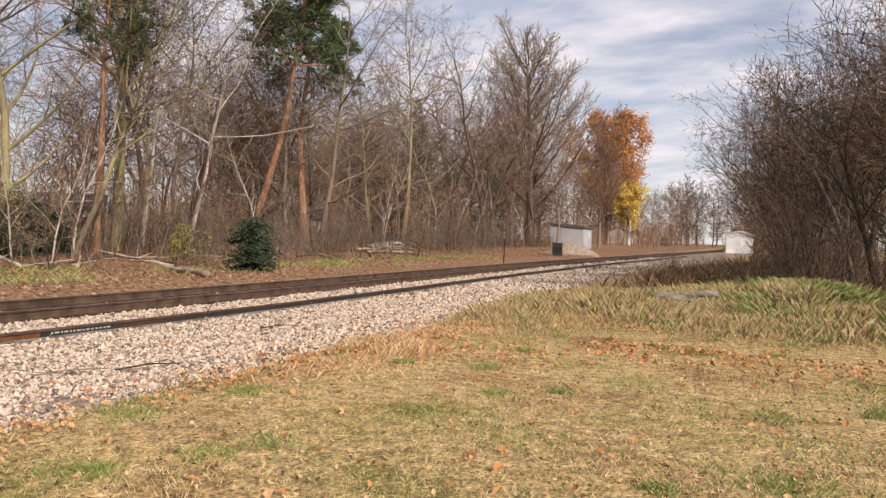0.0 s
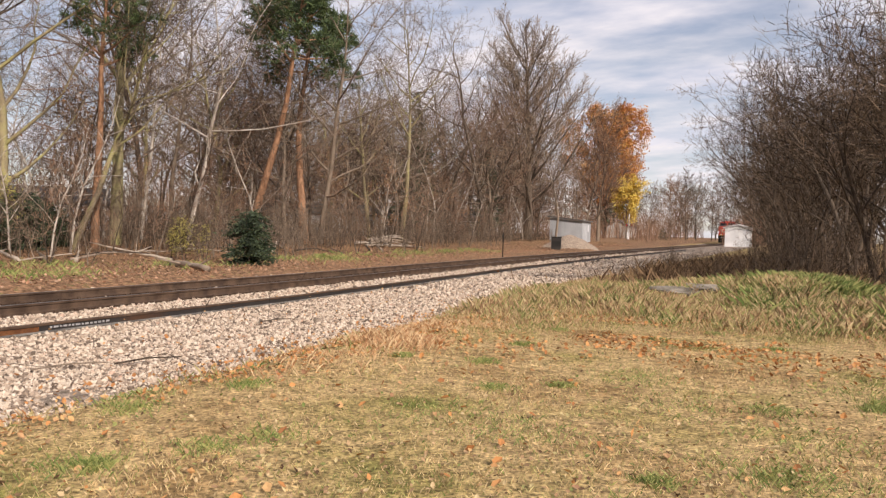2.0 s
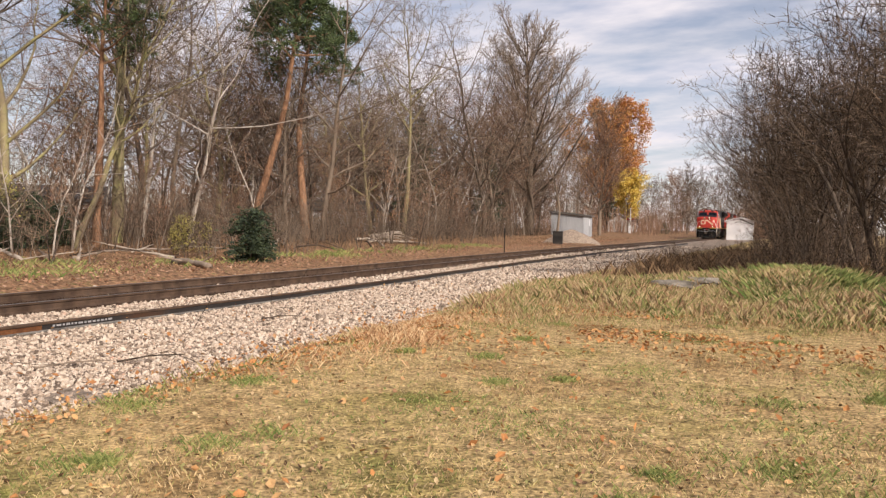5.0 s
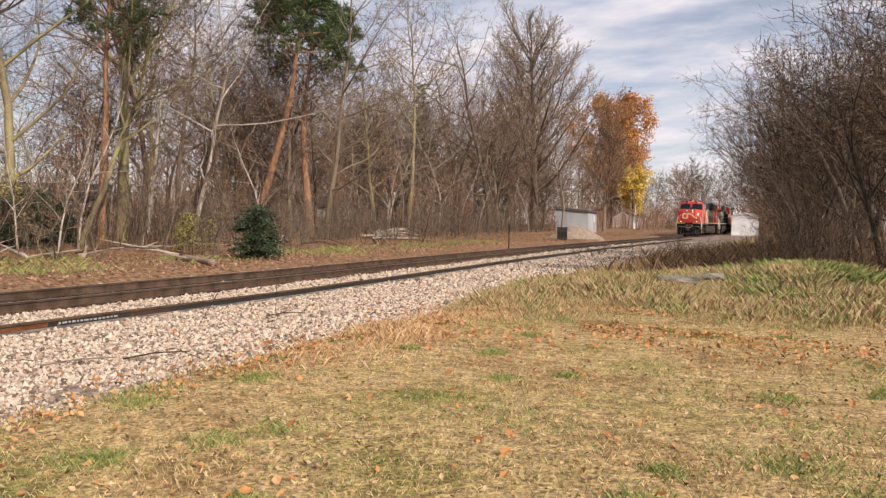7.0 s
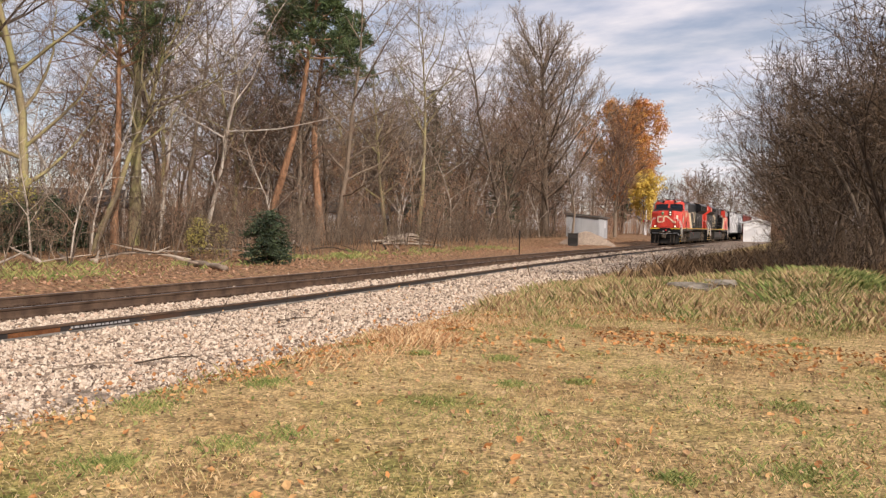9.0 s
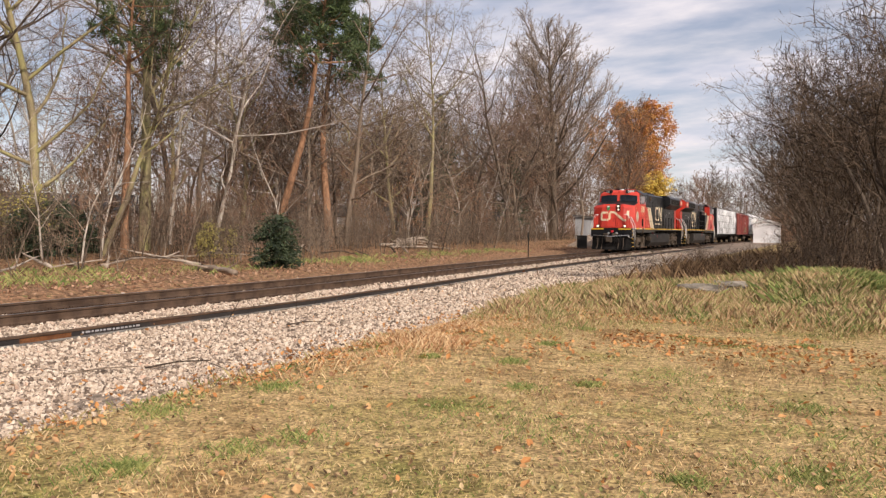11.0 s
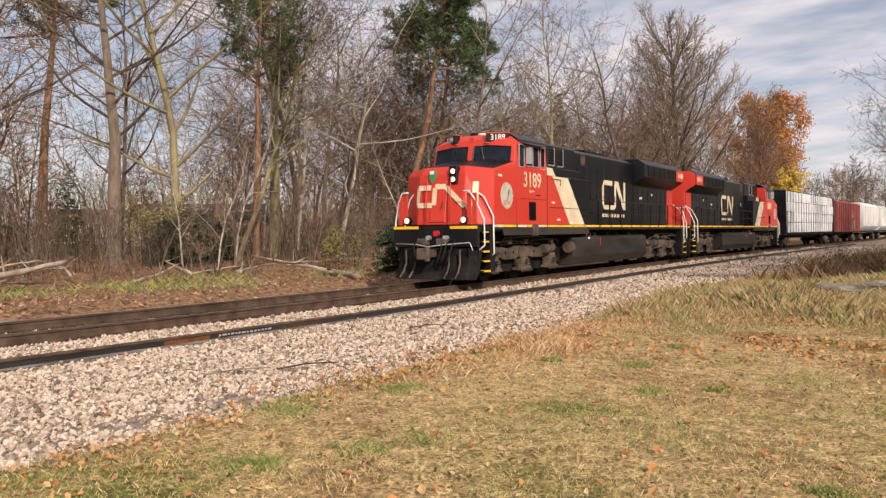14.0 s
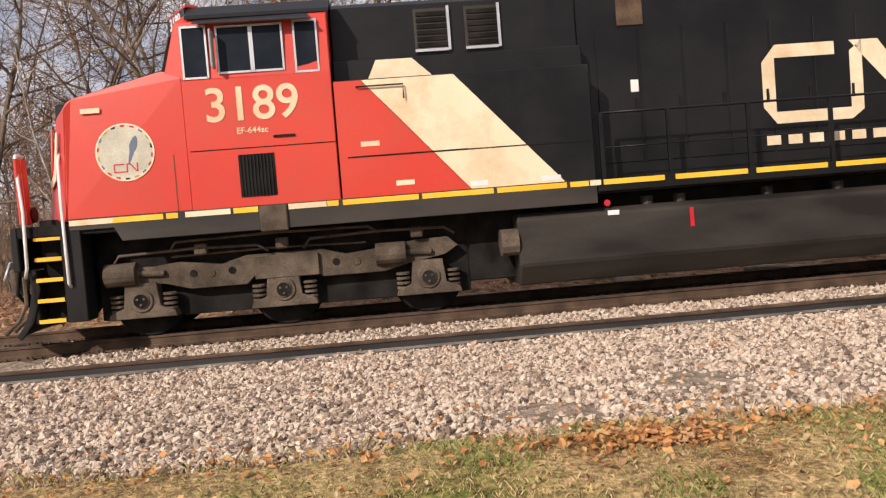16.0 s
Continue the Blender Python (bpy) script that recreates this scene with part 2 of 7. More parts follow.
M_OCHRE = material("dull_ochre_enamel", pair((0.40, 0.24, 0.06), (0.50, 0.32, 0.10)), scale=2, rough=0.5, fine=0)
M_LUMBER = material("white_lumber_wrap", pair((0.58, 0.60, 0.62), (0.78, 0.79, 0.80)), scale=1.2, rough=0.55, island=0.3, fine=0.1, bump=0.3, bump_scale=8)
M_CARRED = material("faded_red_freight_paint", pair((0.20, 0.035, 0.03), (0.32, 0.07, 0.055)), scale=0.8, rough=0.6, fine=0.12, dirt=((0.10, 0.05, 0.04), 0.6, 1.0))
M_CARWHITE = material("white_freight_paint", pair((0.60, 0.60, 0.58), (0.76, 0.76, 0.74)), scale=0.6, rough=0.5, fine=0.08)
M_SHED = material("grey_shed_siding", pair((0.30, 0.31, 0.32), (0.44, 0.45, 0.46)), scale=0.7, rough=0.7, fine=0.08, stretch=(1, 1, 0.3))
M_ROOF = material("dark_shingle_roof", pair((0.07, 0.065, 0.06), (0.15, 0.14, 0.13)), scale=3, rough=0.9, fine=0.2)
M_HOUSEWHITE = material("white_house_siding", pair((0.62, 0.63, 0.64), (0.80, 0.80, 0.80)), scale=0.5, rough=0.6, fine=0.05)
M_HOUSEGREY = material("pale_grey_siding", pair((0.38, 0.37, 0.35), (0.52, 0.51, 0.48)), scale=0.5, rough=0.7, fine=0.05)
M_BARN = material("red_barn_siding", pair((0.30, 0.03, 0.035), (0.42, 0.05, 0.05)), scale=0.6, rough=0.7, fine=0.1)


def ground_material():
    """Mown dry lawn on the camera's side, leaf litter under the woods, by the place on the ground."""
    m = bpy.data.materials.new("lawn_and_leaf_litter")
    m.use_nodes = True
    n, l = m.node_tree.nodes, m.node_tree.links
    b = n["Principled BSDF"]
    b.inputs["Roughness"].default_value = 0.95
    b.inputs["Specular IOR Level"].default_value = 0.1
    tc = n.new("ShaderNodeTexCoord")

    def noi(scale, detail=5):
        q = n.new("ShaderNodeTexNoise")
        q.inputs["Scale"].default_value, q.inputs["Detail"].default_value = scale, detail
        l.new(tc.outputs["Object"], q.inputs["Vector"])
        return q.outputs["Fac"]

    def ramp(src, stops):
        r = n.new("ShaderNodeValToRGB")
        els = r.color_ramp.elements
        while len(els) < len(stops):
            els.new(0.5)
        for e, (p, c) in zip(els, stops):
            e.position, e.color = p, (*c, 1)
        l.new(src, r.inputs[0])
        return r.outputs[0]

    def mix(fac, a, c):
        q = n.new("ShaderNodeMix")
        q.data_type = "RGBA"
        l.new(fac, q.inputs["Factor"])
        l.new(a, q.inputs[6])
        l.new(c, q.inputs[7])
        return q.outputs[2]

    lawn = ramp(noi(0.55, 8), [(0.30, (0.27, 0.16, 0.065)), (0.50, (0.50, 0.355, 0.17)), (0.60, (0.38, 0.285, 0.115)), (0.70, (0.14, 0.155, 0.035))])
    litter = ramp(noi(5.0, 8), [(0.3, (0.11, 0.07, 0.045)), (0.45, (0.26, 0.15, 0.085)), (0.58, (0.36, 0.21, 0.12)), (0.7, (0.17, 0.16, 0.06))])
    sep = n.new("ShaderNodeSeparateXYZ")
    l.new(tc.outputs["Object"], sep.inputs[0])
    edge = n.new("ShaderNodeMath")
    edge.operation = "MULTIPLY_ADD"
    l.new(noi(0.4), edge.inputs[0])
    edge.inputs[1].default_value = 2.0
    l.new(sep.outputs["X"], edge.inputs[2])
    mr = n.new("ShaderNodeMapRange")
    mr.inputs["From Min"].default_value, mr.inputs["From Max"].default_value = -12.5, -10.5
    l.new(edge.outputs[0], mr.inputs["Value"])
    col = mix(mr.outputs[0], litter, lawn)
    fine = n.new("ShaderNodeMapRange")
    fine.inputs["From Min"].default_value, fine.inputs["From Max"].default_value = 0.3, 0.7
    fine.inputs["To Min"].default_value, fine.inputs["To Max"].default_value = 0.35, 1.55
    l.new(noi(28, 6), fine.inputs["Value"])
    mul = n.new("ShaderNodeVectorMath")
    mul.operation = "MULTIPLY"
    l.new(col, mul.inputs[0])
    l.new(fine.outputs[0], mul.inputs[1])
    clump = n.new("ShaderNodeMapRange")
    clump.inputs["From Min"].default_value, clump.inputs["From Max"].default_value = 0.35, 0.65
    clump.inputs["To Min"].default_value, clump.inputs["To Max"].default_value = 0.62, 1.3
    l.new(noi(6.5, 4), clump.inputs["Value"])
    mul2 = n.new("ShaderNodeVectorMath")
    mul2.operation = "MULTIPLY"
    l.new(mul.outputs[0], mul2.inputs[0])
    l.new(clump.outputs[0], mul2.inputs[1])
    l.new(mul2.outputs[0], b.inputs["Base Color"])
    bp = n.new("ShaderNodeBump")
    bp.inputs["Strength"].default_value, bp.inputs["Distance"].default_value = 0.8, 0.05
    l.new(noi(16, 8), bp.inputs["Height"])
    l.new(bp.outputs[0], b.inputs["Normal"])
    return m


for m, level in ((M_GLASS, 0.07), (M_BLACK, 0.28), (M_TANK, 0.3), (M_DARKSTEEL, 0.15)):
    m.node_tree.nodes["Principled BSDF"].inputs["Specular IOR Level"].default_value = level
M_GROUND = ground_material()


# ---- mesh helpers ----
class Shape:
    """Collects vertices and faces of one mesh."""

    def __init__(self):
        self.v, self.f = [], []

    def add(self, verts, faces):
        k = len(self.v)
        self.v.extend(verts)
        self.f.extend([tuple(k + i for i in f) for f in faces])
        return self

    def box(self, x0, x1, y0, y1, z0, z1, m=None):
        vs = [(x, y, z) for z in (z0, z1) for x, y in ((x0, y0), (x1, y0), (x1, y1), (x0, y1))]
        if m is not None:
            vs = [tuple(m @ Vector(p)) for p in vs]
        return self.add(vs, [(3, 2, 1, 0), (4, 5, 6, 7), (0, 1, 5, 4), (1, 2, 6, 5), (2, 3, 7, 6), (3, 0, 4, 7)])

    def prism(self, poly, axis, a, b):
        """A polygon of pairs pushed along an axis: x -> (y, z), y -> (x, z), z -> (x, y)."""
        n = len(poly)

        def put(p, t):
            return {"x": (t, p[0], p[1]), "y": (p[0], t, p[1]), "z": (p[0], p[1], t)}[axis]
        vs = [put(p, a) for p in poly] + [put(p, b) for p in poly]
        fs = [tuple(range(n - 1, -1, -1)), tuple(range(n, 2 * n))]
        fs += [(i, (i + 1) % n, n + (i + 1) % n, n + i) for i in range(n)]
        return self.add(vs, fs)

    def tube(self, pts, radii, n=6, cap=True):
        """A tube through points; a radius of 0 at the end makes a tip."""
        pts = [Vector(p) for p in pts]
        k0 = len(self.v)
        rings = []
        side = None
        for i, p in enumerate(pts):
            d = (pts[min(i + 1, len(pts) - 1)] - pts[max(i - 1, 0)])
            if d.length < 1e-9:
                d = Vector((0, 0, 1))
            d.normalize()
            if side is None:
                side = d.orthogonal().normalized()
            else:
                side = side - d * side.dot(d)
                side = side.normalized() if side.length > 1e-6 else d.orthogonal().normalized()
            up = d.cross(side)
            r = radii[i] if isinstance(radii, (list, tuple)) else radii
            if r == 0:
                rings.append([len(self.v)])
                self.v.append(tuple(p))
            else:
                ring = []
                for j in range(n):
                    a = 2 * math.pi * j / n
                    ring.append(len(self.v))
                    self.v.append(tuple(p + side * (r * math.cos(a)) + up * (r * math.sin(a))))
                rings.append(ring)
        for a, b in zip(rings, rings[1:]):
            for j in range(n):
                j2 = (j + 1) % n
                if len(b) == 1:
                    self.f.append((a[j], a[j2], b[0]))
                elif len(a) == 1:
                    self.f.append((a[0], b[j2], b[j]))
                else:
                    self.f.append((a[j], a[j2], b[j2], b[j]))
        if cap:
            if len(rings[0]) > 2:
                self.f.append(tuple(reversed(rings[0])))
            if len(rings[-1]) > 2:
                self.f.append(tuple(rings[-1]))
        return self

    def cyl(self, p, q, r, n=16):
        return self.tube([p, q], r, n)

    def mesh(self, name, mat, bevel=0.0, smooth=False, segments=1):
        me = bpy.data.meshes.new(name)
        me.from_pydata(self.v, [], self.f)
        if bevel:
            bm = bmesh.new()
            bm.from_mesh(me)
            bmesh.ops.remove_doubles(bm, verts=bm.verts, dist=1e-5)
            es = [e for e in bm.edges if len(e.link_faces) == 2 and e.calc_face_angle(0) > 0.5]
            bmesh.ops.bevel(bm, geom=es, offset=bevel, segments=segments, affect="EDGES", clamp_overlap=True)
            bmesh.ops.recalc_face_normals(bm, faces=bm.faces)
            bm.to_mesh(me)
            bm.free()
        if smooth:
            me.polygons.foreach_set("use_smooth", [True] * len(me.polygons))
        if mat:
            me.materials.append(mat)
        return me

    def part(self, name, mat, parent=None, label="", bevel=0.0, smooth=False, segments=1):
        ob = new(name, self.mesh(name, mat, bevel, smooth, segments))
        if parent:
            ob.parent = parent
        return tagged(ob, label) if label else ob


def raw_object(name, verts, faces, mat):
    """One object from large arrays."""
    me = bpy.data.meshes.new(name)
    me.from_pydata(verts, [], faces)
    me.materials.append(mat)
    return new(name, me)


def empty(name):
    return new(name)

# ---- the lie of the land and of the track ----
TRACK_X, RAIL_TOP, RIDE = -12.8, 0.12, 0.05


def grade(y):
    return 0.008 * max(0.0, y - 15.0) if y < 400 else 3.08


def track_x(y):
    """Centre line: straight past the camera, easing to the camera's side farther off."""
    if y < 30:
        return TRACK_X
    if y < 60:
        return TRACK_X + 0.047 * (y - 30) ** 2 / 60
    return TRACK_X + 0.705 + 0.047 * (y - 60)


def smooth_step(a, b, t):
    t = min(1.0, max(0.0, (t - a) / (b - a)))
    return t * t * (3 - 2 * t)


def ground_z(x, y):
    z = grade(y)
    z += 0.52 * math.exp(-((x - 0.9) / 2.2) ** 2 - ((y - 20.5) / 2.4) ** 2)
    z += 0.20 * math.exp(-((x + 2.2) / 2.0) ** 2 - ((y - 20.0) / 3.0) ** 2)
    u = x - track_x(y)
    z -= 0.28 * smooth_step(-4.4, -3.2, u) * (1 - smooth_step(6.6, 7.6, u))
    z += 0.5 * smooth_step(-8, -22, u)
    z += 0.04 * noise.noise((x * 0.35, y * 0.35, 0)) + 0.02 * noise.noise((x * 1.3, y * 1.3, 5))
    return z


def bed_z(x, y):
    """Top of the ballast: level across the ties, falling to the shoulders."""
    u = x - track_x(y)
    z = grade(y) - 0.095
    z -= 0.045 * smooth_step(1.3, 2.8, u) - 0.08 * smooth_step(4.5, 7.2, u)
    z -= 0.125 * smooth_step(-1.4, -3.4, u)
    return z + 0.018 * noise.noise((x * 1.1, y * 1.1, 9))


def axis_points(a, b, step, far):
    mid = list(np.arange(a, b + 1e-6, step))
    out = [b + (far - b) * k ** 2.2 for k in np.linspace(0.06, 1, 16)]
    low = [a - (far + a) * k ** 2.2 for k in np.linspace(0.06, 1, 16)]
    return [float(q) for q in low[::-1] + mid + out]


def build_ground():
    xs, ys = axis_points(-45, 24, 0.75, 2600), axis_points(-24, 90, 0.75, 2600)
    vs = [(x, y, ground_z(x, y)) for y in ys for x in xs]
    w = len(xs)
    fs = [(j * w + i, j * w + i + 1, (j + 1) * w + i + 1, (j + 1) * w + i) for j in range(len(ys) - 1) for i in range(w - 1)]
    g = raw_object("ground", vs, fs, M_GROUND)
    g.data.polygons.foreach_set("use_smooth", [True] * len(fs))
    tagged(g, "dry autumn lawn and leaf-strewn woodland floor", "ground", kind="structure")
    us = [-4.3, -3.8, -3.2, -2.6, -2.0, -1.4, -0.7, 0, 0.7, 1.4, 2.0, 2.6, 3.2, 3.8, 4.4, 5.0, 5.6, 6.2, 6.7, 7.1, 7.4]
    ys = [float(q) for q in list(np.arange(-40, 60, 0.8)) + list(np.arange(60, 330, 4.0))]
    vs, w = [], len(us)
    for y in ys:
        for k, u in enumerate(us):
            x = track_x(y) + u + (0.35 * noise.noise((y * 0.5, 3, k > 10)) if k in (0, w - 1, w - 2) else 0)
            z = bed_z(x, y)
            if k in (0, w - 1):
                z = ground_z(x, y) - 0.06
            vs.append((x, y, z))
    fs = [(j * w + i, j * w + i + 1, (j + 1) * w + i + 1, (j + 1) * w + i) for j in range(len(ys) - 1) for i in range(w - 1)]
    bed = raw_object("ballast_bed", vs, fs, M_BED)
    tagged(bed, "pale crushed limestone ballast bed under the track", "ballast", kind="structure")
    return g, bed


GROUND, BED = build_ground()


# ---- the track ----
RAIL = [(-0.075, 0.0), (0.075, 0.0), (0.075, 0.012), (0.02, 0.03), (0.012, 0.05), (0.012, 0.125), (0.034, 0.14), (0.036, 0.165), (0.026, 0.174),
        (-0.026, 0.174), (-0.036, 0.165), (-0.034, 0.14), (-0.012, 0.125), (-0.012, 0.05), (-0.02, 0.03), (-0.075, 0.012)]


def sweep(name, profile, offset, base, ys, mat, parent=None, label=""):
    n = len(profile)
    vs = []
    for y in ys:
        for a, z in profile:
            vs.append((track_x(y) + offset(y) + a, y, base(y) + z))
    fs = [(j * n + i, j * n + (i + 1) % n, (j + 1) * n + (i + 1) % n, (j + 1) * n + i) for j in range(len(ys) - 1) for i in range(n)]
    fs += [tuple(range(n)), tuple(range((len(ys) - 1) * n + n - 1, (len(ys) - 1) * n - 1, -1))]
    fs = [tuple(reversed(f)) for f in fs]
    ob = raw_object(name, vs, fs, mat)
    if parent:
        ob.parent = parent
    return tagged(ob, label) if label else ob


def build_track():
    track = tagged(empty("railway_track"), "rusty steel running rails on dark creosoted ties in ballast", "railway track", kind="structure")
    ys = [float(q) for q in list(np.arange(-60, 30, 10)) + list(np.arange(30, 70, 3)) + list(np.arange(70, 330, 10))]
    for side in (-0.755, 0.755):
        tilt = -0.02 * side
        sweep("rail", [(a, z * 1.06) for a, z in RAIL], lambda y: side, lambda y: grade(y) + RAIL_TOP + tilt - 0.184, ys, M_RUST, track, "brown rusted running rail")
        head = [(-0.03, 0.0), (0.03, 0.0), (0.022, 0.004), (-0.022, 0.004)]
        sweep("rail_head", head, lambda y: side, lambda y: grade(y) + RAIL_TOP + tilt - 0.0005, ys, M_SHINE, track, "polished bright running surface")
    tie = Shape().box(-1.3, 1.3, -0.115, 0.115, -0.19, 0.0).mesh("tie", M_TIE, bevel=0.012)
    rng = random.Random(4)
    y = -30.0
    while y < 118:
        ob = new("tie", tie)
        ob.parent = track
        ob.matrix_basis = pose(track_x(y) + rng.uniform(-0.04, 0.04), y, grade(y) + RAIL_TOP - 0.203, 0, 1.1, rng.uniform(-1.2, 1.2))
        y += 0.505
    clips = Shape()
    y = -20.0
    while y < 60:
        for side in (-0.755, 0.755):
            cx, cz = track_x(y) + side, grade(y) + RAIL_TOP - 0.02 * side - 0.184
            clips.box(cx - 0.17, cx + 0.17, y - 0.09, y + 0.09, cz - 0.012, cz + 0.006)
            for e in (-0.10, 0.10):
                clips.box(cx + e - 0.02, cx + e + 0.02, y - 0.05, y - 0.02, cz, cz + 0.035)
                clips.box(cx + e - 0.02, cx + e + 0.02, y + 0.02, y + 0.05, cz, cz + 0.03)
            for dy in (-0.17, 0.17):
                clips.box(cx - 0.085, cx + 0.10, y + dy - 0.014, y + dy + 0.014, cz - 0.035, cz + 0.022)
        y += 0.505
    tagged(clips.part("tie_plates", M_RUST, track, "rusty tie plates, spikes and rail anchors"), kind="stuff")


build_track()


def spare_u(y):
    """How far the loose rail lies from the track's centre line."""
    return 2.62 + 0.05 * math.sin(y * 0.11) + 0.025 * math.sin(y * 0.31 + 1)


def build_spare_rail():
    rail = tagged(empty("spare_rail"), "dark new steel rail lying along the ballast shoulder", "rail")

    off = spare_u
    ys = [float(q) for q in np.arange(-40, 96, 2.0)]
    lie = lambda y: bed_z(track_x(y) + off(y), y) + 0.012
    base = [(-0.062, 0.0), (0.062, 0.0), (0.062, 0.010), (0.018, 0.026), (-0.018, 0.026), (-0.062, 0.010)]
    web = [(-0.011, 0.026), (0.011, 0.026), (0.011, 0.106), (-0.011, 0.106)]
    head = [(-0.030, 0.106), (0.030, 0.106), (0.033, 0.116), (0.033, 0.136), (0.024, 0.146), (-0.024, 0.146), (-0.033, 0.136), (-0.033, 0.116)]
    sweep("rail_base", base, off, lie, ys, M_RAILFOOT, rail, "grey foot of the rail, lighter than the web")
    sweep("rail_web", web, off, lie, ys, M_NEWRAIL, rail, "blue-black mill-scaled web")
    sweep("rail_crown", head, off, lie, ys, M_RUST, rail, "brown rusted head")
    # rolled mill marks on the web, too worn to read
    rng = random.Random(8)
    y = 9.1
    while y < 10.3:
        w = rng.uniform(0.03, 0.09)
        x = track_x(y) + off(y) + 0.0105
        z = lie(y) + 0.05
        Shape().box(x, x + 0.004, y, y + w, z, z + 0.03).part("mill_mark", M_ALU, rail, "pale raised mill mark on the web")
        y += w + 0.03
    for a, b in ((8.0, 8.9), (31.2, 31.9)):
        x = track_x(a) + off((a + b) / 2)
        z = lie((a + b) / 2) + 0.03
        Shape().box(x + 0.0105, x + 0.0130, a, b, z, z + 0.07).part("rust_patch", M_RUSTSPOT, rail, "orange rust scaling on the web")


build_spare_rail()


# ---- the locomotive: local x forward, y to its left, z up from the rail; x = 0 at the nose's side edge ----
def mirror(points):
    return [(x, -y, z) for x, y, z in points]


def rail_tube(pts, r, name, mat, parent, label=""):
    return Shape().tube(pts, r, 6).part(name, mat, parent, label, smooth=True)


def panel(parent, name, mat, poly, y, thick, label="", bevel=0.0):
    """A flat plate on a side wall at y, standing out by thick; poly in (x, z)."""
    return Shape().prism(poly, "y", y, y + thick).part(name, mat, parent, label, bevel=bevel)


def rect(x0, x1, z0, z1):
    return [(x0, z0), (x1, z0), (x1, z1), (x0, z1)]


def lettering(body, size, m, mat, parent, name="lettering", depth=0.004, squeeze=1.0):
    cu = bpy.data.curves.new(name, "FONT")
    cu.body, cu.size, cu.extrude = body, size, depth
    cu.align_x, cu.align_y = "CENTER", "CENTER"
    cu.offset = 0.012 * size
    ob = new(name, cu)
    bpy.context.view_layer.update()
    me = bpy.data.meshes.new_from_object(ob.evaluated_get(bpy.context.evaluated_depsgraph_get()))
    bpy.data.objects.remove(ob)
    me.transform(m @ Matrix.Diagonal((squeeze, 1, 1, 1)))
    me.materials.clear()
    me.materials.append(mat)
    out = new(name, me)
    out.parent = parent
    return out


def wheelset(parent, x, r=0.533, half=0.75):
    s = Shape()
    s.cyl((0, -half - 0.25, 0), (0, half + 0.25, 0), 0.09, 10)
    for side in (-1, 1):
        s.cyl((0, side * (half - 0.06), 0), (0, side * (half + 0.07), 0), r, 28)
        s.cyl((0, side * (half - 0.09), 0), (0, side * (half - 0.06), 0), r + 0.027, 28)
        s.cyl((0, side * (half + 0.07), 0), (0, side * (half + 0.10), 0), r * 0.35, 14)
        for k in range(4):
            a = k * math.pi / 2
            s.box(-0.03, 0.03, side * (half + 0.07) - 0.005, side * (half + 0.07) + 0.012, r * 0.4, r * 0.75, Matrix.Rotation(a, 4, "Y"))
    w = s.part("wheelset", M_DARKSTEEL, parent, "dark steel wheels on their axle")
    w.location = (x, 0, r - RIDE)
    SPINNING.append((w, x, r))
    return w


SPINNING = []


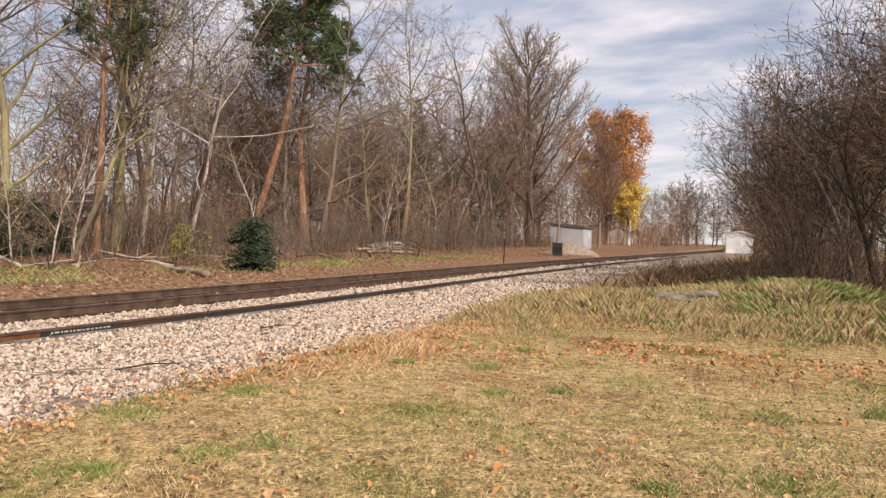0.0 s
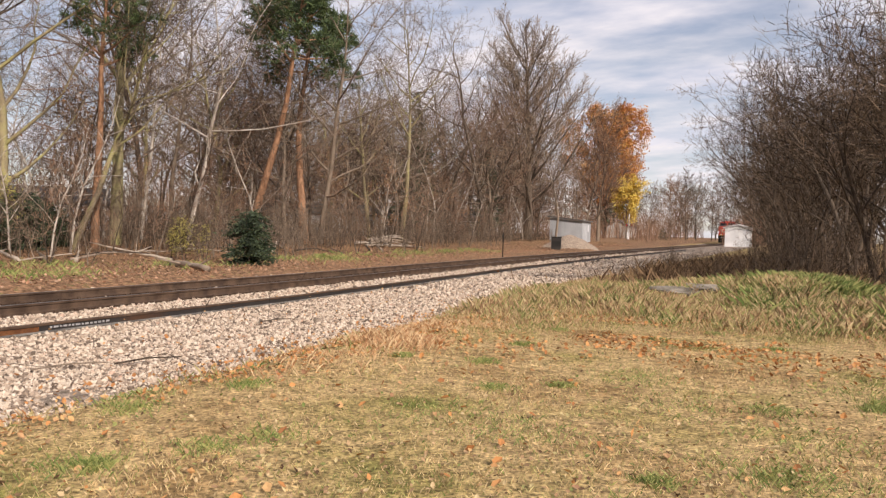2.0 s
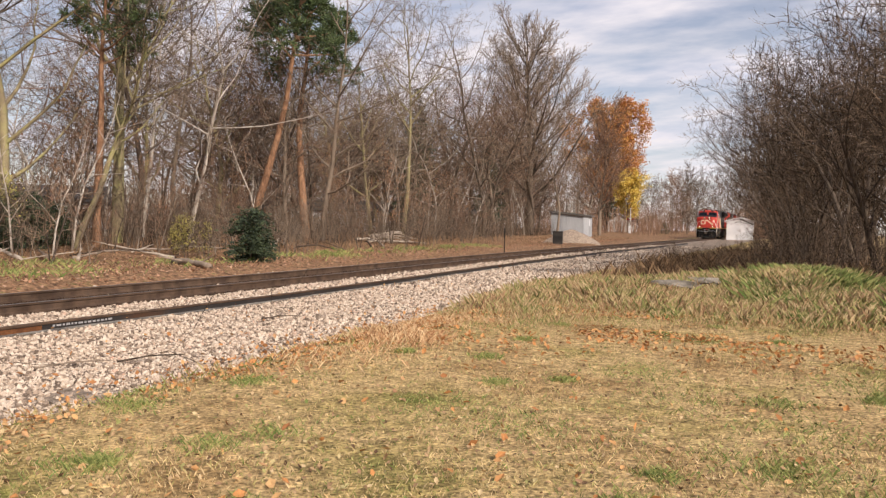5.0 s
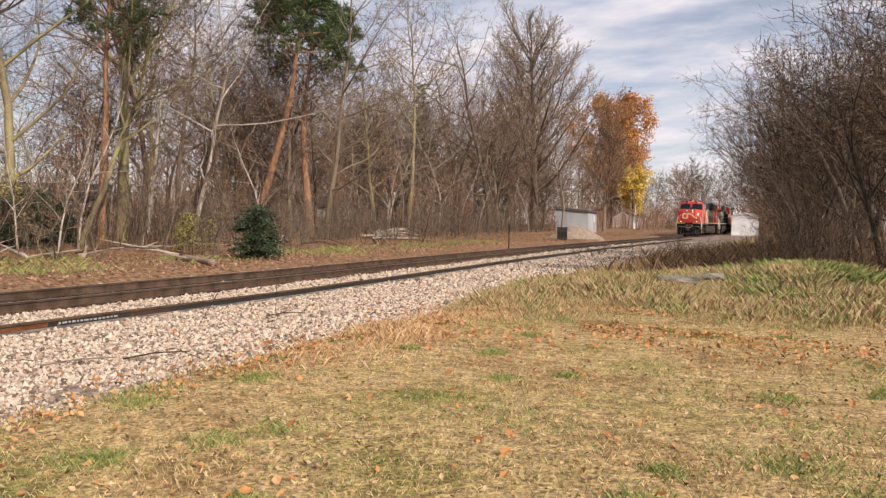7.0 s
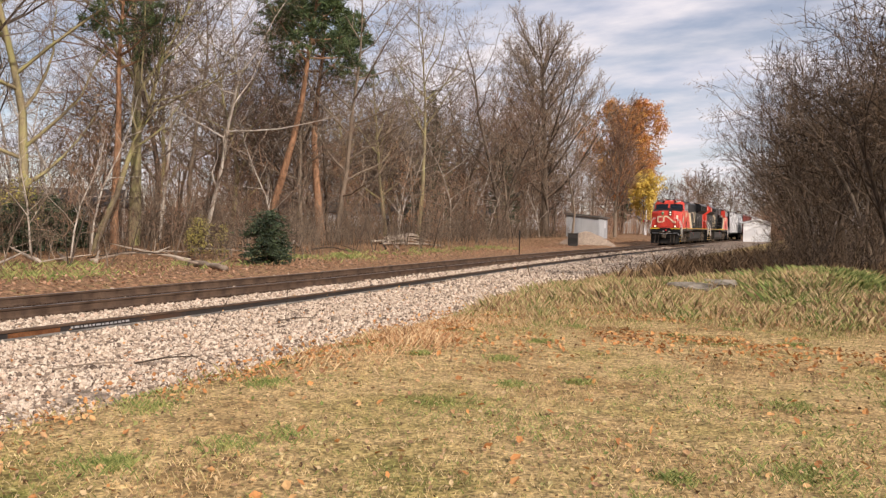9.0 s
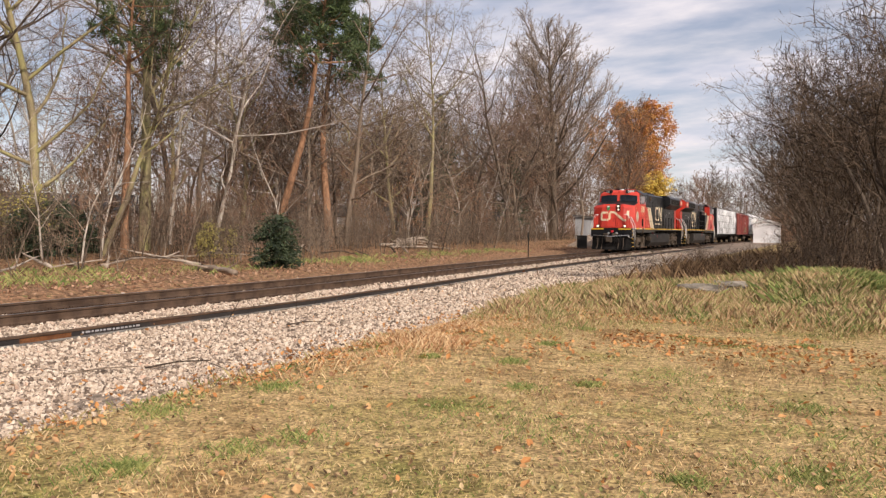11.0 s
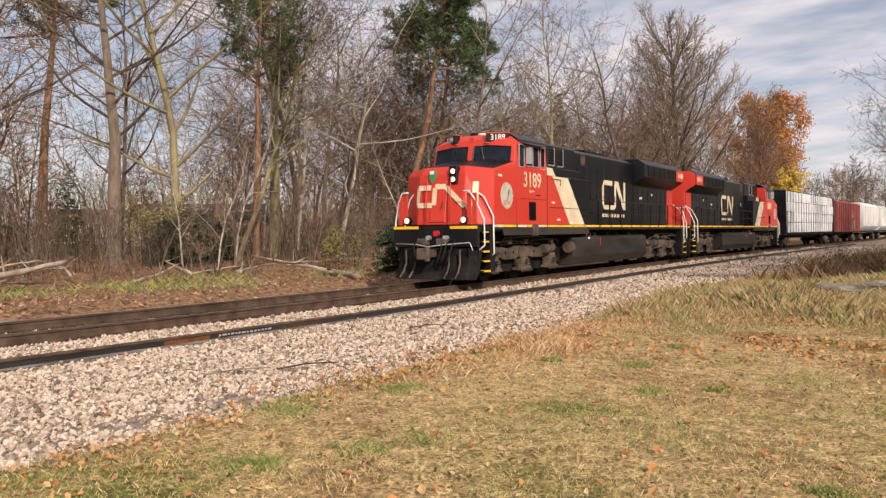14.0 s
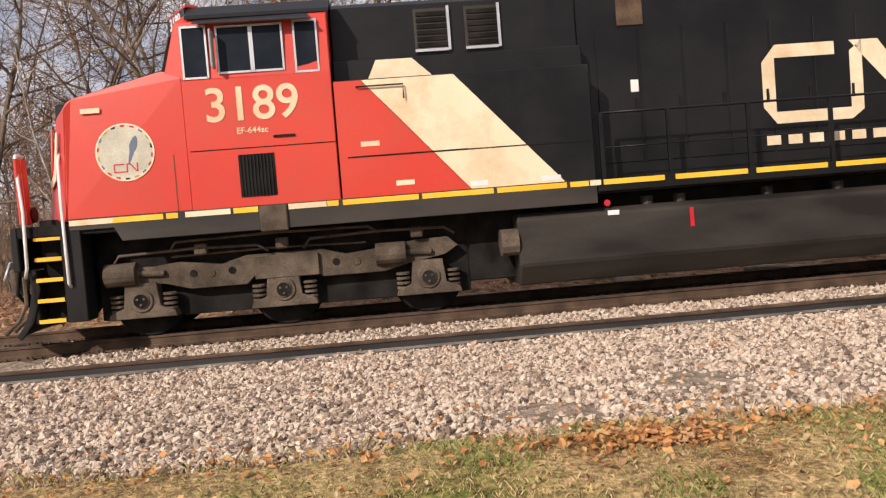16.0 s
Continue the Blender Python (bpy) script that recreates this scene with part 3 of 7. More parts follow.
def loco_truck(parent, x0, flip):
    """Three-axle bogie with its side frames, axle boxes, springs and brake cylinders."""
    axles = [x0 - 0.07, x0 - 2.09, x0 - 4.20]
    t = Shape()
    c = sum(axles) / 3
    for sg in (1, -1):
        lo, hi = (0.93, 1.13) if sg > 0 else (-1.13, -0.93)
        d = 1 if not flip else -1
        poly = [(-2.55, 0.92), (-2.35, 0.80), (-1.75, 0.70), (-1.45, 0.62), (-0.55, 0.62), (-0.45, 0.70), (0.45, 0.70), (0.55, 0.60), (1.35, 0.60), (1.7, 0.70),
                (2.45, 0.78), (2.6, 0.86), (2.5, 1.0), (1.9, 0.96), (1.5, 1.0), (0.9, 0.92), (0.55, 1.02), (-0.55, 1.02), (-0.9, 0.92), (-1.5, 0.98), (-1.9, 1.04), (-2.4, 1.06)]
        pl = [(c + d * a, z) for a, z in poly]
        t.prism(pl if d > 0 else pl[::-1], "y", lo, hi)
        for ax in axles:
            t.prism([(ax - 0.48, 0.24), (ax + 0.48, 0.24), (ax + 0.46, 0.32), (ax + 0.26, 0.40), (ax + 0.22, 0.74), (ax - 0.22, 0.74), (ax - 0.26, 0.40), (ax - 0.46, 0.32)],
                    "y", lo * 1.02, hi * 1.05)
            t.cyl((ax, sg * 1.18, 0.49), (ax, sg * 1.215, 0.49), 0.165, 18)
            t.cyl((ax, sg * 1.21, 0.49), (ax, sg * 1.235, 0.49), 0.12, 18)
            for e in (-0.37, 0.37):
                for k in range(4):
                    t.cyl((ax + e, sg * 1.06, 0.33 + 0.07 * k), (ax + e, sg * 1.06, 0.37 + 0.07 * k), 0.105, 10)
        t.box(c - 0.5, c + 0.42, lo * 1.03, hi * 1.06, 0.66, 0.98)
        for e, dd in ((2.3, 0.17), (-1.55, 0.16)):
            t.cyl((c + d * (e - 0.22), sg * 1.16, 0.88), (c + d * (e + 0.22), sg * 1.16, 0.88), dd, 14)
            t.cyl((c + d * (e - 0.6), sg * 1.16, 0.86), (c + d * (e - 0.2), sg * 1.16, 0.88), 0.05, 8)
        for e in (-1.05, 1.05):
            t.cyl((c + e, sg * 1.13, 0.80), (c + e, sg * 1.145, 0.80), 0.06, 10)
        t.tube([(c - 1.2, sg * 1.12, 1.07), (c + 0.2, sg * 1.12, 1.10), (c + 1.6, sg * 1.12, 1.08)], 0.018, 6)
    # added blocks close the truck's middle; the black one paints the shade between wheels
    t.box(c - 2.75, c + 2.75, -0.62, 0.62, 0.18, 1.0)
    gap_fill = Shape().box(c - 2.7, c + 2.7, -0.92, 0.92, 0.22, 1.48)
    truck = t.part("truck", M_TRUCK, parent, "dust-brown cast steel three-axle truck", bevel=0.02)
    for sg in (1, -1):
        for ax in axles:
            cap = Shape().cyl((ax, sg * 1.236, 0.49), (ax, sg * 1.246, 0.49), 0.10, 18).part("axle_cap", M_DARKSTEEL, truck, "dark greasy axle end cap")
            for k in range(3):
                a = k * math.tau / 3 + 0.5
                Shape().cyl((ax + 0.055 * math.cos(a), sg * 1.246, 0.49 + 0.055 * math.sin(a)), (ax + 0.055 * math.cos(a), sg * 1.262, 0.49 + 0.055 * math.sin(a)), 0.018, 6).part("cap_bolt", M_TRUCK, cap)
        for x in (-1.45, -0.75, 0.75, 1.30):
            Shape().cyl((c + x, sg * 1.131, 0.82), (c + x, sg * 1.137, 0.82), 0.055, 12).part("frame_hole", M_DARKSTEEL, truck, "dark round lightening hole")
        for z, x0b, x1b in ((1.20, -2.5, -0.3), (1.16, 0.2, 2.4), (1.30, -1.4, 1.6)):
            Shape().tube([(c + x0b, sg * 1.20, z - 0.10), (c + x0b + 0.15, sg * 1.22, z), (c + (x0b + x1b) / 2, sg * 1.22, z + 0.02), (c + x1b - 0.1, sg * 1.22, z - 0.01), (c + x1b, sg * 1.18, z - 0.14)], 0.022, 6).part("brake_pipe", M_TRUCK, truck, "dusty brake pipe", smooth=True)
        for x in (-1.95, 0.0, 1.15):
            Shape().box(c + x - 0.09, c + x + 0.09, sg * 1.12, sg * 1.26, 1.08, 1.24).part("sander_nozzle", M_TRUCK, truck, "dusty bracket under the skirt", bevel=0.02)
    gap_fill.part("motor_casing", M_DARKSTEEL, truck, "black fill for the shade around the traction motors")
    for ax in axles:
        wheelset(truck, ax)
    return truck


def build_locomotive(front):
    """A wide-cab road freight diesel. front: whether the unit leads with its cab and shows its road number."""
    L = empty("locomotive")
    # underframe, deck and skirts
    s = Shape()
    s.box(-20.75, 0.70, -1.5, 1.5, 1.50, 1.66)
    # centre sill and block made deep to fill the underside where shade belongs
    s.box(-20.5, 0.5, -0.75, 0.75, 1.0, 1.5)
    s.box(-15.0, -5.2, -0.9, 0.9, 0.35, 1.5)
    s.part("underframe", M_DARKSTEEL, L, "black steel underframe and walkway deck", bevel=0.015)
    for sg in (1, -1):
        a, b = (1.50, 1.55) if sg > 0 else (-1.55, -1.50)
        Shape().prism([(-0.02, 1.72), (-0.02, 1.56), (-0.62, 1.56), (-0.72, 1.37), (-7.42, 1.37), (-7.42, 1.72)], "y", a, b).part("skirt", M_TANK, L, "dusty black frame skirt under the cab", bevel=0.006)
        Shape().prism(rect(-20.7, -7.44, 1.53, 1.70), "y", a, b).part("walkway_edge", M_BLACK, L, "black walkway edge beam", bevel=0.006)
        y = sg * 1.552
        th = sg * 0.006
        xs = [(-0.03, -0.62, "w"), (-0.62, -1.30, "y"), (-1.34, -1.50, "y"), (-1.60, -2.22, "w"), (-2.26, -2.60, "y"), (-3.02, -3.55, "w"), (-3.56, -3.72, "y"),
              (-3.78, -4.85, "y"), (-4.90, -5.92, "y"), (-5.97, -6.98, "y"), (-7.03, -7.30, "y"), (-7.32, -7.48, "w"), (-7.52, -8.42, "y")]
        x = -8.58
        while x > -20.2:
            xs.append((x, x - 1.08, "y"))
            x -= 1.21
        for p, q, c in xs:
            panel(L, "reflective_stripe", M_YELLOWPAINT if c == "y" else M_CREAM, rect(q, p, 1.625, 1.70), y, th)
        Shape().box(-3.0, -2.62, sg * 1.50, sg * 1.60, 1.34, 1.70).part("jacking_pad", M_TRUCK, L, "dusty steel jacking pad", bevel=0.015)
    # fuel tank with sloped ends
    tank = Shape().prism([(-1.43, 1.22), (-1.43, 0.55), (-1.15, 0.24), (1.15, 0.24), (1.43, 0.55), (1.43, 1.22), (1.30, 1.30), (-1.30, 1.30)], "x", -14.4, -6.25)
    tank = tank.part("fuel_tank", M_TANK, L, "dusty black fuel tank slung between the trucks", bevel=0.03)
    for sg in (1, -1):
        Shape().box(-8.86, -8.80, sg * 1.432, sg * 1.445, 0.92, 1.20).part("sight_gauge", M_REDLAMP, tank, "red-framed fuel sight gauge")
        Shape().box(-7.75, -7.58, sg * 1.432, sg * 1.44, 1.18, 1.25).part("placard", M_WHITE, tank, "small white placard")
        for x in (-8.25, -8.75, -10.1, -11.2, -12.6):
            Shape().cyl((x, sg * 1.2, 1.28), (x, sg * 1.2, 1.42), 0.09, 10).part("filler_cap", M_TANK, tank, "dark filler cap")
        Shape().cyl((-7.6, sg * 1.25, 1.36), (-7.6, sg * 1.38, 1.36), 0.05, 8).part("red_valve", M_REDLAMP, tank, "red shut-off valve")
        Shape().cyl((-6.0, sg * 1.30, 0.9), (-6.25, sg * 1.30, 0.9), 0.2, 12).part("air_reservoir", M_TRUCK, L, "dusty air reservoir end")
    loco_truck(L, -0.72, False)
    loco_truck(L, -15.75, True)
    # nose: sides, chamfered front, sloped top
    nose = Shape()
    ring0 = [(0.0, 1.55, 1.70), (0.52, 0.80, 1.70), (0.52, -0.80, 1.70), (0.0, -1.55, 1.70)]
    ring1 = [(-0.10, 1.55, 3.22), (0.30, 0.80, 3.22), (0.30, -0.80, 3.22), (-0.10, -1.55, 3.22)]
    ring2 = [(-0.18, 1.50, 3.36), (0.16, 0.72, 3.46), (0.16, -0.72, 3.46), (-0.18, -1.50, 3.36)]
    back0 = [(-1.72, 1.55, 1.70), (-1.72, -1.55, 1.70)]
    back2 = [(-1.45, 1.52, 3.66), (-1.25, 0.70, 3.74), (-1.25, -0.70, 3.74), (-1.45, -1.52, 3.66)]
    nose.add(ring0 + ring1 + ring2 + back2 + back0 + [(-1.72, 1.55, 3.55), (-1.72, -1.55, 3.55)],
             [(0, 1, 5, 4), (1, 2, 6, 5), (2, 3, 7, 6), (4, 5, 9, 8), (5, 6, 10, 9), (6, 7, 11, 10), (8, 9, 13, 12), (9, 10, 14, 13), (10, 11, 15, 14),
              (16, 0, 4, 8, 12, 18), (3, 17, 19, 15, 11, 7), (0, 16, 17, 3, 2, 1), (18, 12, 13, 14, 15, 19), (16, 18, 19, 17)])
    nose_ob = nose.part("nose", M_RED, L, "red safety-cab nose", bevel=0.02, segments=2)
    # anti-glare top panel
    Shape().add([(-0.20, 1.47, 3.372), (0.13, 0.70, 3.475), (-1.24, 0.68, 3.755), (-1.44, 1.50, 3.672)], [(0, 1, 2, 3)]).part("antiglare_panel", M_BLACK, nose_ob, "matt black anti-glare panel")
    Shape().add([(0.13, 0.70, 3.475), (0.13, -0.70, 3.475), (-1.24, -0.68, 3.755), (-1.24, 0.68, 3.755)], [(0, 1, 2, 3)]).part("antiglare_panel", M_BLACK, nose_ob, "matt black anti-glare panel")
    Shape().add([(0.13, -0.70, 3.475), (-0.20, -1.47, 3.372), (-1.44, -1.50, 3.672), (-1.24, -0.68, 3.755)], [(0, 1, 2, 3)]).part("antiglare_panel", M_BLACK, nose_ob, "matt black anti-glare panel")
    for y in (-0.42, 0.42):
        rail_tube([(0.37, y, 3.1), (0.52, y, 3.1), (0.62, y, 1.8)], 0.018, "grab_iron", M_RED, nose_ob)
    # nose lights, shield and door
    lamp = Shape().box(0.20, 0.40, 0.28, 0.56, 2.92, 3.46).part("headlight_box", M_BLACK, nose_ob, "upright twin headlight housing", bevel=0.02)
    for z in (3.30, 3.06):
        Shape().cyl((0.36, 0.42, z), (0.415, 0.42, z), 0.078, 16).part("headlight", M_LAMP, lamp, "lit round headlight")
    Shape().prism([(-0.44, 3.36), (-0.24, 3.36), (-0.24, 3.08), (-0.34, 2.96), (-0.44, 3.08)], "x", 0.26, 0.37).part("shield_badge", M_GREENMARK, nose_ob, "small green enamel shield badge")
    Shape().prism([(-0.42, 3.34), (-0.26, 3.34), (-0.26, 3.24), (-0.42, 3.24)], "x", 0.36, 0.375).part("badge_band", M_WHITE, nose_ob, "white band on the badge")
    door = Shape().add([(0.535, -0.36, 1.78), (0.535, 0.20, 1.78), (0.355, 0.20, 3.02), (0.355, -0.36, 3.02), (0.50, -0.36, 1.78), (0.50, 0.20, 1.78), (0.32, 0.20, 3.02), (0.32, -0.36, 3.02)],
                       [(0, 1, 2, 3), (4, 0, 3, 7), (1, 5, 6, 2), (3, 2, 6, 7), (4, 5, 1, 0)]).part("nose_door", M_RED, nose_ob, "red front access door", bevel=0.012)
    rail_tube([(0.56, 0.14, 2.2), (0.58, 0.14, 2.2), (0.55, 0.14, 2.42)], 0.014, "door_handle", M_BLACK, door)

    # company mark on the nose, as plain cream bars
    def nose_pt(y, z, out=0.034):
        x = 0.52 + (0.30 - 0.52) * (z - 1.70) / 1.52
        if abs(y) > 0.80:
            k = (abs(y) - 0.80) / 0.75
            x2 = 0.0 - 0.10 * (z - 1.70) / 1.52
            x = x + (x2 - x) * k
        return (x + out, y, z)

    def nose_bar(a, b, w):
        (y0, z0), (y1, z1) = a, b
        d = Vector((y1 - y0, z1 - z0)).normalized()
        nrm = Vector((-d.y, d.x)) * w / 2
        steps = 6
        vs, fs = [], []
        for k in range(steps + 1):
            t = k / steps
            for sgn in (-1, 1):
                vs.append(nose_pt(y0 + (y1 - y0) * t + sgn * nrm.x, z0 + (z1 - z0) * t + sgn * nrm.y))
        for k in range(steps):
            fs.append((2 * k, 2 * k + 1, 2 * k + 3, 2 * k + 2))
        Shape().add(vs, fs).part("mark_bar", M_CREAM, nose_ob, "cream bar of the company mark")
    for a, b in (((-0.82, 2.83), (-0.36, 2.83)), ((-0.82, 2.83), (-0.82, 2.30)), ((-0.82, 2.30), (-0.28, 2.30)), ((-0.22, 2.30), (-0.22, 2.83)),
                 ((-0.22, 2.86), (0.16, 2.86)), ((0.16, 2.84), (0.86, 2.24)), ((0.86, 2.22), (1.06, 2.34)), ((1.10, 2.28), (1.10, 2.98))):
        nose_bar(a, b, 0.16)

    # cab
    prof = [(-1.45, 3.60), (-1.62, 4.36), (-1.90, 4.62), (-3.55, 4.62), (-3.76, 4.40), (-3.76, 1.70), (-1.70, 1.70), (-1.70, 3.60)]
    cabw = Shape()
    lower = rect(-3.76, -1.70, 1.70, 3.50)
    cabw.prism(lower, "y", -1.55, 1.55)
    cabw.add([(-1.45, 1.52, 3.50), (-3.76, 1.55, 3.50), (-3.76, 1.50, 4.32), (-1.66, 1.46, 4.32),
              (-1.45, -1.52, 3.50), (-3.76, -1.55, 3.50), (-3.76, -1.50, 4.32), (-1.66, -1.46, 4.32),
              (-1.30, 0.70, 3.60), (-1.48, 0.70, 4.42), (-1.30, -0.70, 3.60), (-1.48, -0.70, 4.42),
              (-1.85, 1.15, 4.56), (-3.76, 1.15, 4.58), (-1.85, -1.15, 4.56), (-3.76, -1.15, 4.58), (-1.72, 0.6, 4.60), (-1.72, -0.6, 4.60)],
             [(1, 0, 3, 2), (4, 5, 6, 7), (0, 8, 9, 3), (8, 10, 11, 9), (10, 4, 7, 11), (3, 9, 16, 12), (9, 11, 17, 16), (11, 7, 14, 17),
              (2, 3, 12, 13), (7, 6, 15, 14), (12, 16, 17, 14, 15, 13), (1, 2, 13, 15, 6, 5), (0, 1, 5, 4, 10, 8)])
    cab_ob = cabw.part("cab", M_RED, L, "red crew cab with black roof", bevel=0.012)
    roof = Shape()
    roof.prism([(1.50, 4.335), (1.47, 4.40), (1.16, 4.60), (-1.16, 4.60), (-1.47, 4.40), (-1.50, 4.335), (-1.16, 4.565), (1.16, 4.565)], "x", -3.80, -1.80)
    roof.box(-2.9, -2.1, -0.45, 0.45, 4.58, 4.74)
    roof.part("cab_roof", M_BLACK, cab_ob, "black cab roof with air conditioner", bevel=0.015)
    for sg in (1, -1):
        Shape().add([(-1.95, sg * 1.50, 4.33), (-3.5, sg * 1.52, 4.33), (-3.55, sg * 1.72, 4.22), (-1.95, sg * 1.70, 4.24), (-1.95, sg * 1.50, 4.31), (-3.5, sg * 1.52, 4.31), (-3.55, sg * 1.72, 4.205), (-1.95, sg * 1.70, 4.225)],
                    [(0, 1, 2, 3), (4, 5, 6, 7), (0, 3, 7, 4), (2, 1, 5, 6), (3, 2, 6, 7)]).part("sunshade", M_BLACK, cab_ob, "black awning over the cab windows")
        wy = 1.515
        for x0, x1, z0, z1 in ((-2.08, -1.76, 3.53, 4.22), (-2.68, -2.24, 3.58, 4.20), (-3.12, -2.72, 3.58, 4.20), (-3.60, -3.30, 3.53, 4.22)):
            win = Shape().box(x0, x1, sg * wy, sg * (wy + 0.022), z0, z1).part("side_window", M_GLASS, cab_ob, "dark cab side window")
            fr = Shape()
            for a, b, c, d in ((x0 - 0.018, x0 + 0.008, z0 - 0.02, z1 + 0.02), (x1 - 0.008, x1 + 0.018, z0 - 0.02, z1 + 0.02), (x0, x1, z0 - 0.02, z0 + 0.008), (x0, x1, z1 - 0.008, z1 + 0.02)):
                fr.box(a, b, sg * (wy + 0.005), sg * (wy + 0.036), c, d)
            fr.part("window_frame", M_ALU, win, "bright aluminium frame")
        Shape().box(-2.20, -2.17, sg * 1.56, sg * 1.76, 3.62, 4.14).part("wind_deflector", M_SHED, cab_ob, "hinged side wind deflector", bevel=0.01)
    # windscreens on the raked front
    for sg in (1, -1):
        corners = [(-1.302, sg * 0.12, 3.70), (-1.302, sg * 0.70, 3.70), (-1.44, sg * 1.38, 3.66), (-1.565, sg * 1.36, 4.14), (-1.42, sg * 0.70, 4.20), (-1.42, sg * 0.12, 4.20)]
        vs = [(x + 0.012, y, z) for x, y, z in corners]
        pane = Shape().add(vs, [(0, 1, 4, 5) if sg > 0 else (5, 4, 1, 0), (1, 2, 3, 4) if sg > 0 else (4, 3, 2, 1)]).part("windscreen", M_GLASS, cab_ob, "dark raked windscreen")
        Shape().tube([vs[0], vs[1], vs[2], vs[3], vs[4], vs[5], vs[0]], 0.022, 5).part("windscreen_seal", M_BLACK, pane, "black rubber seal")
        Shape().tube([(-1.30, sg * 0.45, 4.19), (-1.24, sg * 0.55, 3.76)], 0.012, 5).part("wiper", M_BLACK, pane, "windscreen wiper")
        # number board at the roof's front
        at = Matrix.Translation((-1.60, sg * 0.86, 4.46)) @ Matrix.Rotation(radians(32 * sg), 4, "Z")
        nb = Shape().box(-0.14, 0.06, -0.36, 0.36, -0.135, 0.135, at).part("number_board", M_BLACK, cab_ob, "black lit number board", bevel=0.015)
        Shape().box(-0.15, 0.03, -0.40, 0.40, -0.175, -0.137, at).box(-0.15, 0.03, -0.40, 0.40, 0.137, 0.17, at).part("board_frame", M_RED, nb, "red number board surround")
        if front:
            lettering("3189", 0.25, at @ Matrix.Translation((0.064, 0, 0)) @ Matrix.Rotation(radians(90), 4, "Z") @ Matrix.Rotation(radians(90), 4, "X"), M_WHITE, nb, squeeze=0.95)
    Shape().box(-1.55, -1.46, -0.10, 0.10, 3.66, 4.5).part("centre_post", M_RED, cab_ob, "red centre post", bevel=0.01)
    Shape().cyl((-2.0, 0.1, 4.6), (-2.0, 0.1, 4.68), 0.16, 14).part("beacon", M_WHITE, cab_ob, "white antenna dome")
    # markings on the cab's sides
    for sg in (1, -1):
        y, th = sg * 1.5525, sg * 0.004
        face = Matrix.Rotation(radians(180), 4, "Z") @ Matrix.Rotation(radians(90), 4, "X") if sg > 0 else Matrix.Rotation(radians(90), 4, "X")
        if front:
            lettering("3189", 0.66, Matrix.Translation((-2.64, sg * 1.556, 3.11)) @ face, M_CREAM, cab_ob, squeeze=1.0)
            lettering("EF-644zc", 0.12, Matrix.Translation((-2.62, sg * 1.556, 2.76)) @ face, M_CREAM, cab_ob, depth=0.002)
        else:
            for k in range(4):
                panel(cab_ob, "number_bar", M_CREAM, rect(-2.10 - 0.3 * k - 0.2, -2.10 - 0.3 * k, 2.88, 3.34), y, th, "cream bar of the road number")
        grille = Shape().box(-2.89, -2.39, sg * 1.552, sg * 1.556, 1.84, 2.43).part("grille_recess", M_DARKSTEEL, cab_ob, "dark louvred opening")
        for k in range(10):
            x = -2.41 - 0.047 * k
            Shape().box(x - 0.014, x, sg * 1.556, sg * 1.572, 1.84, 2.43).part("louvre", M_BLACK, grille)
        for x0, x1, z in ((-3.75, -1.75, 2.515), (-5.6, -3.95, 2.28)):
            panel(cab_ob, "panel_seam", M_DARKSTEEL, rect(x0, x1, z, z + 0.012), y, th)
        panel(cab_ob, "panel_seam", M_TRUCK, rect(-1.52, -1.51, 1.72, 2.5), y, th)
        for x, z in ((-0.32, 3.14), (-4.1, 2.42), (-4.55, 1.84)):
            panel(cab_ob, "small_placard", M_CREAM, rect(x - 0.26, x, z, z + 0.07), y, th)
        panel(cab_ob, "latch", M_DARKSTEEL, rect(-3.2, -2.9, 2.64, 2.67), y, sg * 0.02)
        # round commemorative roundel: ring of coloured dashes round a cream disc, a feather in it
        cx, cz = -0.87, 2.58
        disc = Shape().cyl((cx, sg * 1.552, cz), (cx, sg * 1.557, cz), 0.395, 40).part("roundel", M_DISC, cab_ob, "round cream commemorative roundel")
        rim = Shape()
        for k in range(40):
            a0, a1 = k * math.tau / 40, (k + 1) * math.tau / 40
            rim.prism([(cx + r * math.cos(a), cz + r * math.sin(a)) for r, a in ((0.398, a0), (0.398, a1), (0.378, a1), (0.378, a0))], "y", sg * 1.557, sg * 1.560)
        rim.part("rim", M_CREAM, disc, "pale rim of the roundel")
        cols = (M_REDLAMP, M_BLUEMARK, M_OCHRE, M_BLACK, M_REDLAMP)
        for k in range(18):
            a0, a1 = (k + 0.22) * math.tau / 18, (k + 0.68) * math.tau / 18
            poly = [(cx + r * math.cos(a), cz + r * math.sin(a)) for r, a in ((0.376, a0), (0.376, a1), (0.352, a1), (0.352, a0))]
            Shape().prism(poly, "y", sg * 1.557, sg * 1.5595).part("ring_dash", cols[k % 5], disc)
        # a slim slanting feather, right of the middle as one reads it
        fx, fz, dx, dz = cx - 0.10 * sg, cz + 0.03, -0.30 * sg, 0.95
        fe = []
        for k in range(14):
            a = k * math.tau / 14
            p, q = 0.20 * math.cos(a), (0.055 if math.cos(a) > -0.2 else 0.028) * math.sin(a)
            fe.append((fx + dx * p + dz * q, fz + dz * p - dx * q))
        Shape().prism(fe, "y", sg * 1.557, sg * 1.5595).part("feather_mark", M_BLUEMARK, disc, "slate-blue slanting feather shape")
